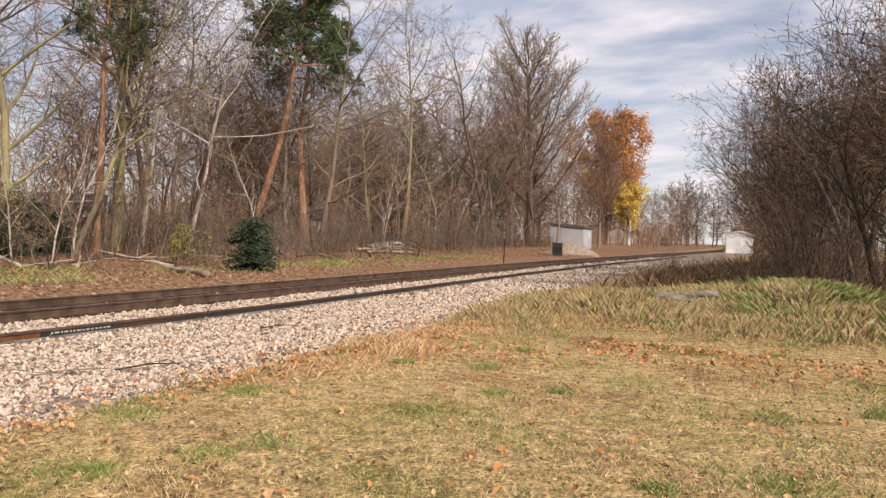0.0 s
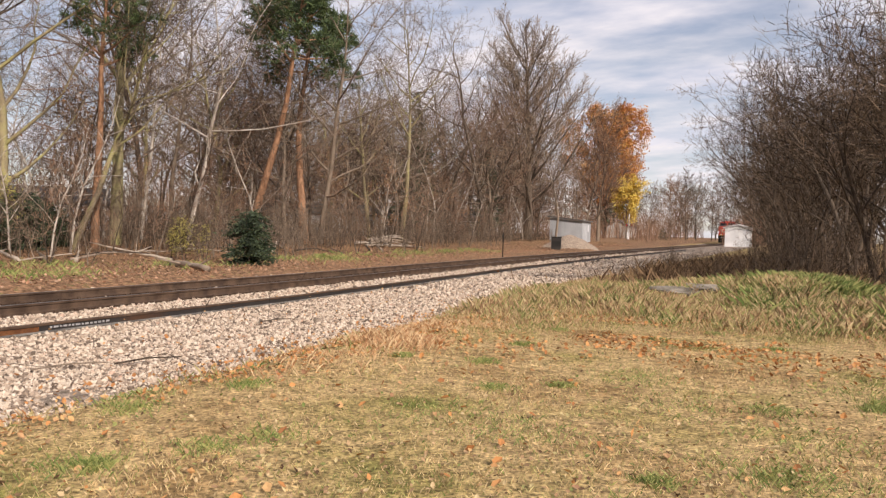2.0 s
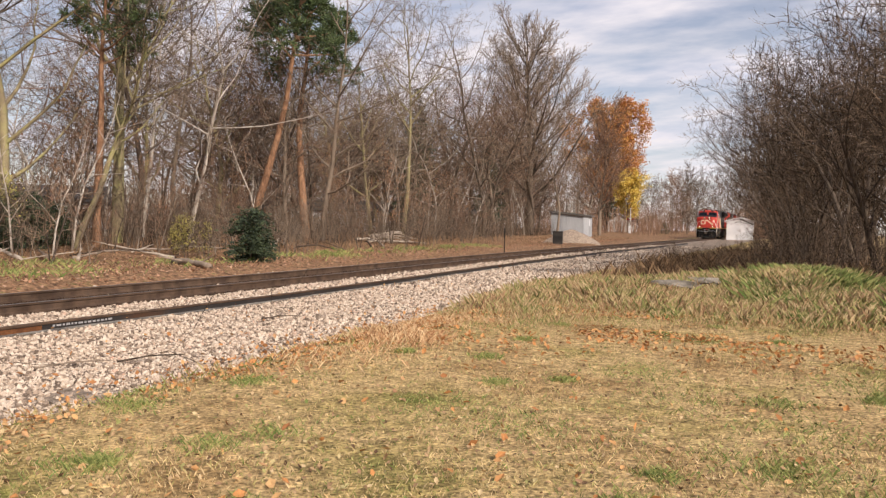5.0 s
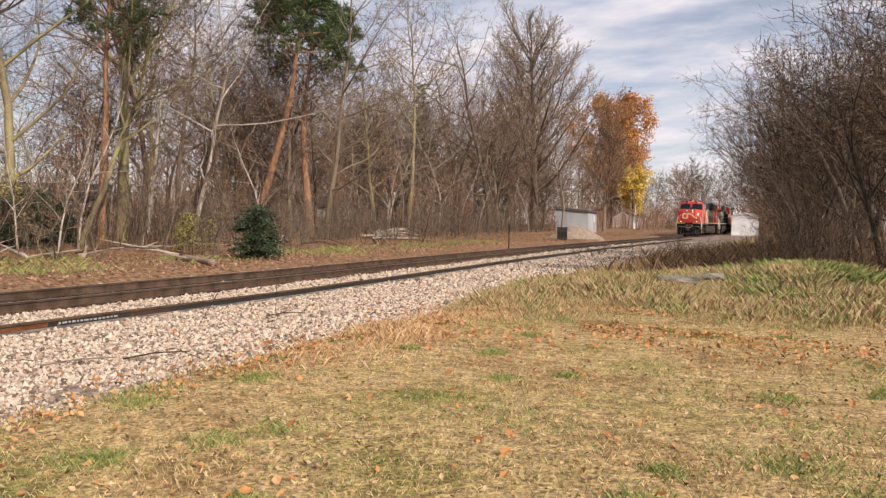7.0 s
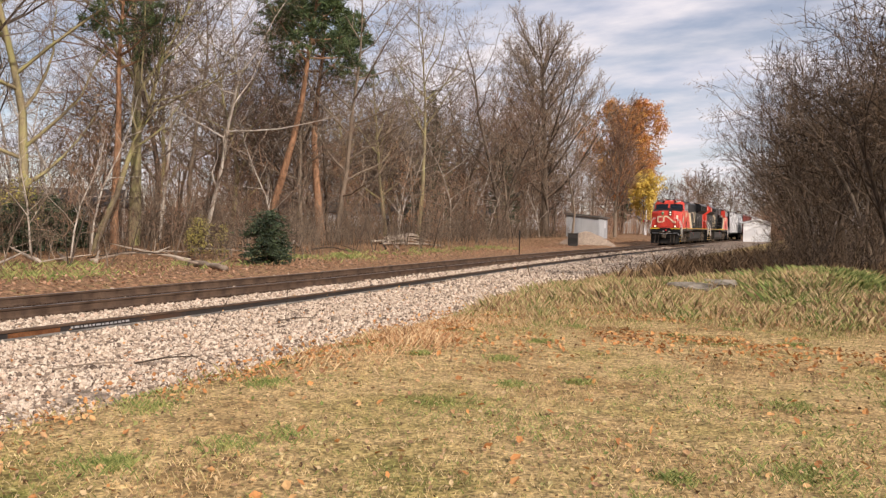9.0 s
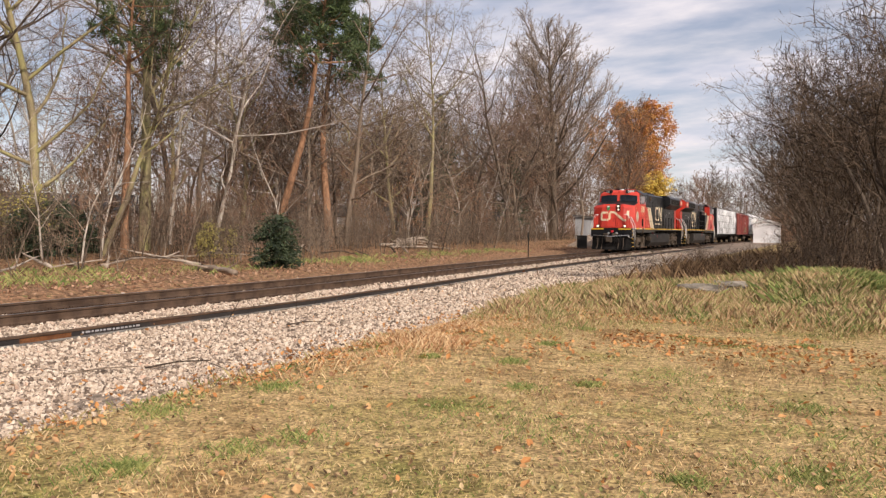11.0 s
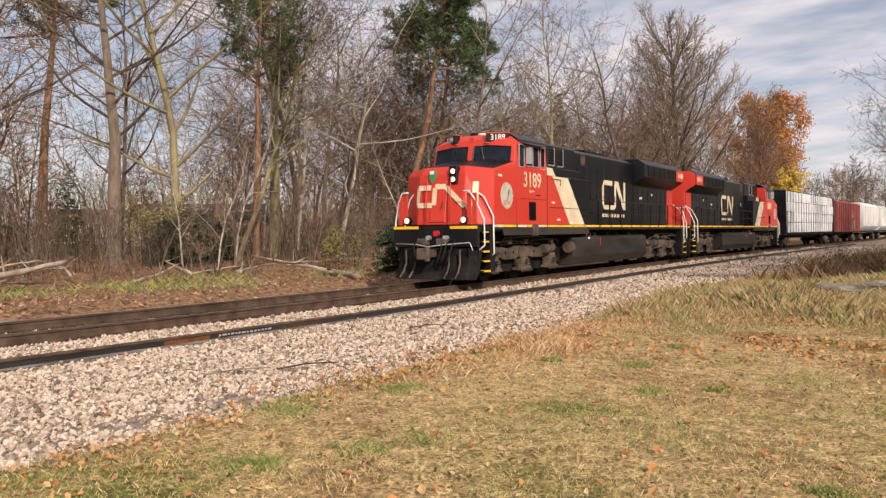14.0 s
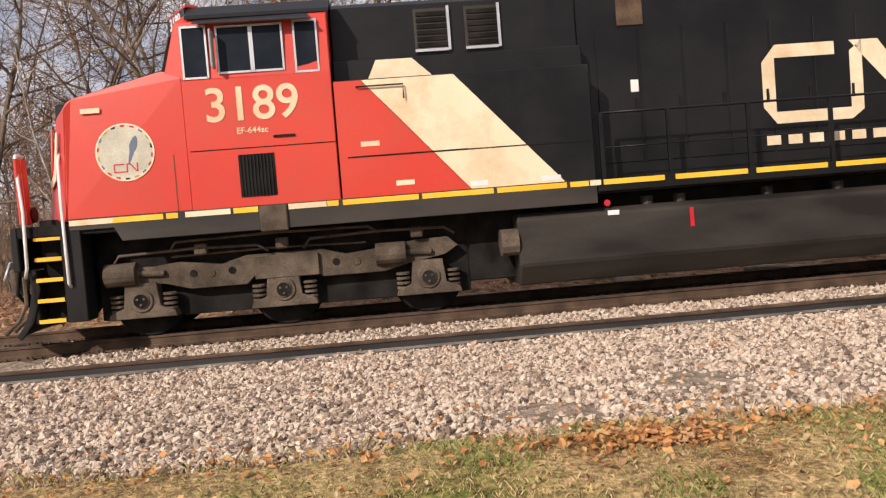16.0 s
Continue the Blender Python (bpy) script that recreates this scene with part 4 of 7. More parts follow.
        # thin red strokes of the company mark low on the disc
        for x0, x1, z0, z1 in ((-0.17, -0.02, 0.088, 0.105), (-0.17, -0.152, 0.0, 0.088), (-0.17, 0.02, -0.017, 0.0), (0.002, 0.02, 0.0, 0.105), (0.02, 0.06, 0.088, 0.105), (0.14, 0.158, -0.01, 0.11)):
            Shape().prism(rect(cx - sg * x1, cx - sg * x0, cz - 0.26 + z0, cz - 0.26 + z1), "y", sg * 1.557, sg * 1.5595).part("mark_bar", M_REDLAMP, disc, "thin red stroke")
        Shape().prism([(cx - sg * a, cz - 0.26 + c) for a, c in ((0.045, 0.10), (0.065, 0.10), (0.15, -0.01), (0.13, -0.01))], "y", sg * 1.557, sg * 1.5595).part("mark_bar", M_REDLAMP, disc, "thin red stroke")
    # box behind the cab with the cream stripe
    for sg in (1, -1):
        a, b = (0.95, 1.55) if sg > 0 else (-1.55, -0.95)
        o, th = sg * 1.552, sg * 0.004
        box = Shape().prism([(-3.78, 1.70), (-3.78, 3.36), (-4.6, 3.36), (-7.42, 3.36), (-7.42, 1.70)], "y", a, b).part("equipment_cabinet", M_BLACK, L, "black side equipment cabinet with diagonal cream stripe", bevel=0.015)
        panel(box, "red_field", M_RED, [(-3.785, 1.715), (-3.785, 3.345), (-4.16, 3.345), (-5.60, 1.715)], o, th, "red field ahead of the stripe")
        panel(box, "cream_stripe", M_CREAM, [(-4.17, 3.345), (-5.47, 3.345), (-6.96, 1.715), (-5.61, 1.715)], o, th, "diagonal cream stripe")
        panel(box, "small_placard", M_WHITE, rect(-5.85, -5.6, 1.75, 1.82), o, sg * 0.008)
        panel(box, "small_placard", M_WHITE, rect(-6.9, -6.62, 1.75, 1.82), o, sg * 0.008)
        panel(box, "door_seam", M_DARKSTEEL, rect(-7.4, -3.9, 2.27, 2.285), o, sg * 0.010)
        rail_tube([(-4.1, sg * 1.56, 3.25), (-4.1, sg * 1.6, 3.25), (-4.75, sg * 1.6, 3.25), (-4.75, sg * 1.6, 3.05)], 0.012, "cabinet_grab", M_BLACK, box)
    top = Shape().prism([(-1.2, 3.36), (1.2, 3.36), (1.2, 3.70), (0.98, 3.74), (0.98, 4.50), (0.80, 4.60), (-0.80, 4.60), (-0.98, 4.50), (-0.98, 3.74), (-1.2, 3.70)], "x", -7.42, -3.78)
    top = top.part("upper_hood", M_BLACK, L, "black upper hood with louvred doors", bevel=0.015)
    for sg in (1, -1):
        panel(top, "cream_peak", M_CREAM, [(-4.25, 3.37), (-4.40, 3.68), (-4.92, 3.68), (-5.25, 3.37)], sg * 1.201, sg * 0.004, "peak of the cream stripe")
        for x in (-5.0, -5.75):
            v = Shape().box(x - 0.52, x, sg * 0.98, sg * 1.01, 3.82, 4.42).part("vent_frame", M_TANK, top, "dark framed louvre")
            Shape().box(x - 0.53, x - 0.49, sg * 1.0, sg * 1.035, 3.80, 4.44).part("vent_edge", M_ALU, v)
            Shape().box(x - 0.49, x, sg * 1.0, sg * 1.035, 3.79, 3.83).part("vent_edge", M_ALU, v)
            for k in range(6):
                Shape().box(x - 0.48, x - 0.04, sg * 1.008, sg * 1.03, 3.86 + 0.09 * k, 3.92 + 0.09 * k).part("louvre", M_DARKSTEEL, v)
    # main engine hood
    hood = Shape().prism([(-0.95, 1.66), (0.95, 1.66), (0.95, 4.44), (0.72, 4.58), (-0.72, 4.58), (-0.95, 4.44)], "x", -14.0, -7.42).part("engine_hood", M_BLACK, L, "black engine hood with service doors", bevel=0.015)
    Shape().prism([(-0.60, 4.57), (0.60, 4.57), (0.45, 4.76), (-0.45, 4.76)], "x", -11.8, -9.6).part("exhaust_housing", M_DARKSTEEL, hood, "dark exhaust housing", bevel=0.02)
    for sg in (1, -1):
        for k in range(9):
            x = -7.7 - 0.68 * k
            d = Shape().box(x - 0.64, x, sg * 0.95, sg * 0.968, 1.95, 3.95).part("hood_door", M_BLACK, hood, bevel=0.006)
            Shape().box(x - 0.60, x - 0.56, sg * 0.968, sg * 0.99, 2.7, 2.9).part("door_latch", M_DARKSTEEL, d)
        Shape().box(-8.45, -8.05, sg * 0.95, sg * 0.975, 4.0, 4.4).part("brown_louvre", M_RUST, hood, "rust-brown louvre")
        panel(hood, "warning_placard", M_WHITE, rect(-8.32, -8.2, 3.0, 3.18), sg * 0.97, sg * 0.004)
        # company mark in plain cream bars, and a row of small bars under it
        o, th = sg * 0.9695, sg * 0.006
        m0 = -10.25
        bars = [[(0.0, 2.62), (0.0, 3.30), (0.20, 3.30), (0.20, 2.62)], [(0.0, 3.30), (0.22, 3.56), (1.16, 3.56), (1.16, 3.36), (0.20, 3.36), (0.20, 3.30)],
                [(0.0, 2.62), (0.20, 2.62), (0.20, 2.54), (1.40, 2.54), (1.40, 2.36), (0.20, 2.36)], [(1.40, 2.36), (1.60, 2.5), (1.60, 3.56), (1.40, 3.40)],
                [(1.40, 3.56), (1.86, 3.56), (2.72, 2.36), (2.46, 2.36)], [(2.52, 2.36), (2.74, 2.36), (2.74, 3.56), (2.52, 3.56)]]
        for bar in bars:
            panel(hood, "mark_bar", M_CREAM, [(m0 - (a if sg > 0 else 2.74 - a), z) for a, z in bar], o, th, "cream bar of the company mark")
        for k in range(8):
            x = m0 - 0.02 - 0.34 * k
            panel(hood, "address_bar", M_CREAM, rect(x - 0.22, x, 2.04, 2.20), o, th, "small cream lettering bar")
    # radiator end with its flared top
    rad = Shape().prism([(-0.95, 1.66), (0.95, 1.66), (0.95, 3.50), (1.52, 3.86), (1.52, 4.42), (1.2, 4.66), (-1.2, 4.66), (-1.52, 4.42), (-1.52, 3.86), (-0.95, 3.50)], "x", -19.9, -14.0).part("radiator_section", M_BLACK, L, "black radiator section with flared top", bevel=0.02)
    for sg in (1, -1):
        g = Shape().box(-19.2, -14.4, sg * 1.52, sg * 1.535, 3.92, 4.36).part("radiator_screen", M_DARKSTEEL, rad, "dark radiator intake screen")
        for k in range(7):
            x = -14.5 - 0.77 * k
            Shape().box(x - 0.05, x, sg * 1.535, sg * 1.55, 3.90, 4.38).part("screen_post", M_BLACK, g)
        for k in range(8):
            x = -14.1 - 0.66 * k
            Shape().box(x - 0.62, x, sg * 0.95, sg * 0.968, 1.95, 3.35).part("hood_door", M_BLACK, rad, bevel=0.006)
        for x, z in ((-14.9, 2.9), (-15.1, 2.9), (-16.6, 3.1)):
            panel(rad, "small_placard", M_WHITE, rect(x - 0.12, x, z, z + 0.1), sg * 0.968, sg * 0.004)
        panel(rad, "red_end", M_RED, rect(-19.9, -19.0, 1.72, 3.48), sg * 0.9685, sg * 0.006, "red painted end panel")
        panel(rad, "red_flare", M_RED, rect(-19.9, -18.7, 3.88, 4.40), sg * 1.537, sg * 0.018, "red painted flare end")
        for k in range(4):
            panel(rad, "number_bar", M_CREAM, rect(-19.05 - 0.2 * k - 0.13, -19.05 - 0.2 * k, 4.05, 4.28), sg * 1.556, sg * 0.004)
    rear = Shape().prism([(-0.95, 1.66), (0.95, 1.66), (0.95, 3.50), (1.5, 3.86), (1.5, 4.40), (1.2, 4.62), (-1.2, 4.62), (-1.5, 4.40), (-1.5, 3.86), (-0.95, 3.50)], "x", -20.02, -19.905).part("rear_panel", M_RED, L, "red rear end panel", bevel=0.02)
    for y in (-0.13, 0.13):
        Shape().cyl((-20.02, y, 4.1), (-20.08, y, 4.1), 0.1, 14).part("rear_headlight", M_ALU, rear, "unlit rear headlight")
    # front and rear platforms: steps, plow, coupler, rails
    for end in (1, -1):
        x0 = 0.70 if end > 0 else -20.75

        def ex(dx):
            return x0 + end * dx
        pl = Shape()
        if end > 0:
            rings = []
            for z, push in ((1.02, 0.0), (0.80, -0.03), (0.55, 0.02), (0.32, 0.09), (0.10, 0.25)):
                rings.append([(0.56 + push * 1.1, 1.44, z), (0.76 + push, 1.14, z), (0.88 + push, 0.0, z), (0.76 + push, -1.14, z), (0.56 + push * 1.1, -1.44, z)])
            for ra, rb in zip(rings, rings[1:]):
                for p, q, u, v in zip(ra, ra[1:], rb[1:], rb):
                    pl.add([p, q, u, v, (p[0] - 0.05, p[1], p[2]), (q[0] - 0.05, q[1], q[2]), (u[0] - 0.05, u[1], u[2]), (v[0] - 0.05, v[1], v[2])],
                           [(3, 2, 1, 0), (4, 5, 6, 7), (0, 1, 5, 4), (2, 3, 7, 6), (3, 0, 4, 7), (1, 2, 6, 5)])
            pl.box(0.53, 0.60, -1.42, 1.42, 0.30, 1.05)
            pl.part("snow_plow", M_DARKSTEEL, L, "worn black pilot plow", bevel=0.015)
        else:
            pl.box(-20.9, -20.7, -1.45, 1.45, 0.15, 1.05)
            pl.part("pilot_sheet", M_DARKSTEEL, L, "black pilot sheet", bevel=0.015)
        Shape().box(min(ex(0), ex(0.10)), max(ex(0), ex(0.10)), -1.5, 1.5, 1.05, 1.66).part("end_sill", M_BLACK, L, "black end sill", bevel=0.015)
        cp = Shape()
        cp.box(min(ex(0.1), ex(0.55)), max(ex(0.1), ex(0.55)), -0.12, 0.12, 0.74, 0.98)
        cp.box(min(ex(0.45), ex(0.75)), max(ex(0.45), ex(0.75)), -0.22, 0.10, 0.68, 1.02)
        cp.cyl((ex(0.68), 0.13, 0.64), (ex(0.68), 0.13, 1.06), 0.09, 10)
        cp.part("coupler", M_TRUCK, L, "rusty knuckle coupler", bevel=0.03)
        for y in (-0.55, -0.4, 0.4, 0.55, 0.75):
            Shape().tube([(ex(0.10), y, 1.25), (ex(0.34), y * 1.03, 1.1), (ex(0.44), y * 0.9, 0.7), (ex(0.36), y * 0.7, 0.5)], 0.028, 6).part("air_hose", M_DARKSTEEL, L, "black rubber air hose", smooth=True)
        for y0, y1 in ((-1.48, -0.55), (0.55, 1.48)):
            Shape().box(min(ex(0.10), ex(0.108)), max(ex(0.10), ex(0.108)), y0, y1, 1.58, 1.665).part("end_stripe", M_YELLOWPAINT, L, "yellow end stripe")
        Shape().tube([(ex(0.22), -1.3, 1.15), (ex(0.30), -0.5, 1.12), (ex(0.46), 0.0, 1.06), (ex(0.30), 0.5, 1.12), (ex(0.22), 1.3, 1.18), (ex(0.26), 1.42, 0.95)], 0.02, 6).part("cut_lever", M_ALU, L, "bare steel uncoupling lever", smooth=True)
        if end > 0:
            for y in (-0.95, -0.6, 0.6, 0.95):
                Shape().tube([(0.90 + 0.10 * (1.0 - abs(y)), y, 0.96), (0.90 + 0.10 * (1.0 - abs(y)), y, 0.55), (1.02 + 0.10 * (1.0 - abs(y)), y * 1.01, 0.32), (1.22 + 0.10 * (1.0 - abs(y)), y * 1.02, 0.14)], 0.03, 5).part("plow_rib", M_TRUCK, L, "worn plow rib")
            for y in (-0.35, 0.32):
                Shape().box(0.72, 0.95, y - 0.18, y + 0.18, 1.10, 1.30).part("receptacle_box", M_TRUCK, L, "dusty end receptacle box", bevel=0.02)
            Shape().cyl((ex(0.09), 0.12, 1.45), (ex(0.22), 0.12, 1.45), 0.09, 12).part("red_marker", M_REDLAMP, L, "red marker lamp")
            for y in (-0.15, 0.45):
                Shape().cyl((ex(0.09), y, 1.32), (ex(0.24), y, 1.32), 0.07, 12).part("sill_fitting", M_ALU, L, "bright end fitting")
            for sg in (1, -1):
                dl = Shape().cyl((0.64, sg * 1.0, 1.84), (0.78, sg * 1.0, 1.84), 0.115, 16).part("ditch_light", M_BLACK, L, "ditch light housing")
                Shape().cyl((0.78, sg * 1.0, 1.84), (0.792, sg * 1.0, 1.84), 0.085, 16).part("lens", M_LAMP, dl, "lit ditch light lens")
                for y in (1.12, 1.30):
                    Shape().box(0.66, 0.70, sg * y - 0.05, sg * y + 0.10, 1.70, 2.62).part("gate_plate", M_RED, L, "red platform gate plate", bevel=0.008)
        for sg in (1, -1):
            # stepwell
            xa, xb = (0.12, 0.52) if end > 0 else (-20.48, -19.94)
            st = Shape().box(xa - 0.28 if end > 0 else xb, xa if end > 0 else xb + 0.28, sg * 1.15, sg * 1.54, 0.30, 1.66).part("step_column", M_BLACK, L, "black stepwell side column", bevel=0.012)
            for k in range(5):
                z = 0.32 + 0.285 * k
                y1 = 1.53 - 0.015 * k
                tr = Shape().box(xa, xb, sg * 1.18, sg * y1, z, z + 0.03).part("step", M_DARKSTEEL, L, "yellow-edged boarding step")
                Shape().box(xa + 0.02, xb - 0.02, sg * y1, sg * (y1 + 0.012), z - 0.005, z + 0.05).part("step_edge", M_YELLOWPAINT, tr)
                Shape().box(xa + 0.10, xb - 0.06, sg * (y1 - 0.20), sg * y1, z + 0.031, z + 0.037).part("step_tread", M_YELLOWPAINT, tr)
                Shape().box(xa, xb, sg * 1.16, sg * 1.18, z, z + 0.285).part("riser", M_DARKSTEEL, tr)
            # white handrails either side of the steps
            mid = 0.0 if end > 0 else -19.80
            back, fore = [mid + end * q for q in (0.22, 0.13, 0.04, 0.03)], [mid + end * q for q in (0.76, 0.68, 0.56, 0.57, 0.66)]
            rail_tube([(back[0], sg * 0.98, 2.78), (back[1], sg * 1.32, 2.52), (back[2], sg * 1.585, 1.95), (back[3], sg * 1.60, 0.84), (back[3], sg * 1.53, 0.80)], 0.024, "handrail", M_WHITE, L, "white corner handrail")
            rail_tube([(fore[0], sg * 0.95, 2.68), (fore[0], sg * 1.18, 2.68), (fore[1], sg * 1.36, 2.40), (fore[2], sg * 1.57, 1.85), (fore[3], sg * 1.59, 1.10), (fore[4], sg * 1.46, 0.96)], 0.024, "handrail", M_WHITE, L, "white corner handrail")
    # walkway posts and rails
    for sg in (1, -1):
        posts = [-7.55, -8.55, -9.75, -11.0, -12.3, -13.6, -14.9, -16.2, -17.5, -18.8, -19.8]
        for x in posts:
            Shape().box(x - 0.03, x + 0.03, sg * 1.46, sg * 1.50, 1.62, 2.66).part("rail_post", M_BLACK, L, "black walkway rail post")
        rail_tube([(x, sg * 1.48, 2.66) for x in posts], 0.02, "walkway_rail", M_BLACK, L, "black walkway handrail")
        rail_tube([(x, sg * 1.48, 2.16) for x in posts], 0.012, "walkway_rail", M_BLACK, L)
    return L


LOCO_1 = tagged(build_locomotive(True), "red, black and cream wide-cab diesel locomotive leading the train", "locomotive", group="locomotives of the train")
LOCO_2 = tagged(build_locomotive(False), "black and red diesel locomotive running cab last behind the leader", "locomotive", group="locomotives of the train")


def freight_truck(parent, x):
    t = Shape()
    for sg in (1, -1):
        lo, hi = (0.92, 1.05) if sg > 0 else (-1.05, -0.92)
        t.prism([(x - 1.1, 0.32), (x - 0.7, 0.36), (x - 0.35, 0.2), (x + 0.35, 0.2), (x + 0.7, 0.36), (x + 1.1, 0.32), (x + 1.1, 0.6), (x + 0.4, 0.82), (x - 0.4, 0.82), (x - 1.1, 0.6)], "y", lo, hi)
        for k in (-0.2, 0, 0.2):
            t.cyl((x + k, sg * 1.02, 0.26), (x + k, sg * 1.02, 0.62), 0.075, 8)
        for ax in (x - 0.89, x + 0.89):
            t.cyl((ax, sg * 1.04, 0.46), (ax, sg * 1.12, 0.46), 0.1, 10)
    t.box(x - 0.25, x + 0.25, -1.0, 1.0, 0.5, 0.85)
    tr = t.part("truck", M_TRUCK, parent, "rusty two-axle freight truck", bevel=0.015)
    for ax in (x - 0.89, x + 0.89):
        wheelset(tr, ax, 0.46)


def freight_base(name, length):
    c = empty(name)
    s = Shape().box(-length, 0, -1.35, 1.35, 1.0, 1.15)
    s.box(-length + 0.3, -0.3, -0.35, 0.35, 0.7, 1.0)
    s.part("underframe", M_DARKSTEEL, c, "dark car underframe", bevel=0.01)
    for x in (0.35, -length - 0.35):
        Shape().box(x - 0.4, x + 0.4, -0.14, 0.14, 0.72, 0.98).part("coupler", M_TRUCK, c, "rusty coupler", bevel=0.02)
    freight_truck(c, -2.2)
    freight_truck(c, -length + 2.2)
    return c


def lumber_car():
    n = 22.2
    c = freight_base("lumber_car", n)
    for x in (-0.25, -n + 0.25):
        Shape().prism([(-1.5, 1.1), (1.5, 1.1), (1.42, 4.5), (-1.42, 4.5)], "x", x - 0.12, x + 0.12).part("bulkhead", M_BLACK, c, "dark end bulkhead", bevel=0.015)
    Shape().box(-n + 0.3, -0.3, -0.06, 0.06, 1.1, 4.5).part("centre_beam", M_CARRED, c, "steel centre beam")
    for sg in (1, -1):
        for k in range(7):
            x = -0.55 - 3.03 * k
            for j in range(4):
                z = 1.18 + 0.82 * j
                p = Shape().box(x - 2.94, x, sg * 0.10, sg * (1.36 + 0.03 * ((k + j) % 3)), z, z + 0.79).part("lumber_pack", M_LUMBER, c, "white-wrapped lumber pack", bevel=0.03)
        for k in range(20):
            x = -0.9 - 1.06 * k
            Shape().tube([(x, sg * 1.42, 1.1), (x + 0.02, sg * 1.425, 2.8), (x, sg * 1.40, 4.47), (x, sg * 0.2, 4.5)], 0.022, 4).part("tie_down_cable", M_DARKSTEEL, c, "dark tie-down cable")
    return tagged(c, "centre-beam flat car stacked with white-wrapped lumber", "freight car", group="cars of the train")


def hopper_car():
    n = 16.5
    c = freight_base("boxcar", n)
    body = Shape().prism([(-1.46, 1.1), (1.46, 1.1), (1.46, 4.2), (1.1, 4.4), (-1.1, 4.4), (-1.46, 4.2)], "x", -n + 0.2, -0.2).part("body", M_CARRED, c, "faded red steel body", bevel=0.02)
    for sg in (1, -1):
        for k in range(14):
            x = -0.5 - 1.18 * k
            Shape().box(x - 0.09, x, sg * 1.46, sg * 1.54, 1.15, 4.2).part("side_post", M_CARRED, c, bevel=0.008)
        # spray-paint patches low on the side, as plain shapes
        panel(body, "paint_patch", M_GREENMARK, [(-9.6, 1.35), (-13.0, 1.35), (-12.8, 2.2), (-11.6, 2.5), (-10.4, 2.1)], sg * 1.463, sg * 0.004, "sprayed green paint patch")
        panel(body, "mark_bar", M_WHITE, [(-10.3, 2.7), (-11.8, 2.7), (-11.4, 3.0), (-11.4, 3.5), (-11.1, 3.5), (-11.0, 3.0)], sg * 1.463, sg * 0.005, "pale stencilled mark")
    return tagged(c, "faded red ribbed steel freight car with sprayed paint", "freight car", group="cars of the train")


def white_car():
    n = 17.0
    c = freight_base("covered_hopper", n)
    Shape().prism([(-0.7, 0.9), (0.7, 0.9), (1.5, 1.7), (1.5, 4.2), (1.1, 4.6), (-1.1, 4.6), (-1.5, 4.2), (-1.5, 1.7)], "x", -n + 0.9, -0.9).part("body", M_CARWHITE, c, "white steel hopper body", bevel=0.03)
    for sg in (1, -1):
        for k in range(10):
            x = -1.2 - 1.55 * k
            Shape().box(x - 0.10, x, sg * 1.50, sg * 1.56, 1.7, 4.2).part("side_rib", M_CARWHITE, c, bevel=0.008)
    Shape().box(-n + 1.2, -1.2, -0.5, 0.5, 4.58, 4.72).part("roof_walk", M_DARKSTEEL, c, "roof walkway")
    return tagged(c, "white ribbed covered hopper car", "freight car", group="cars of the train")


CARS = [lumber_car(), hopper_car(), white_car()]
CARS.append(copy_thing(CARS[2], pose(0, 0, 0)))


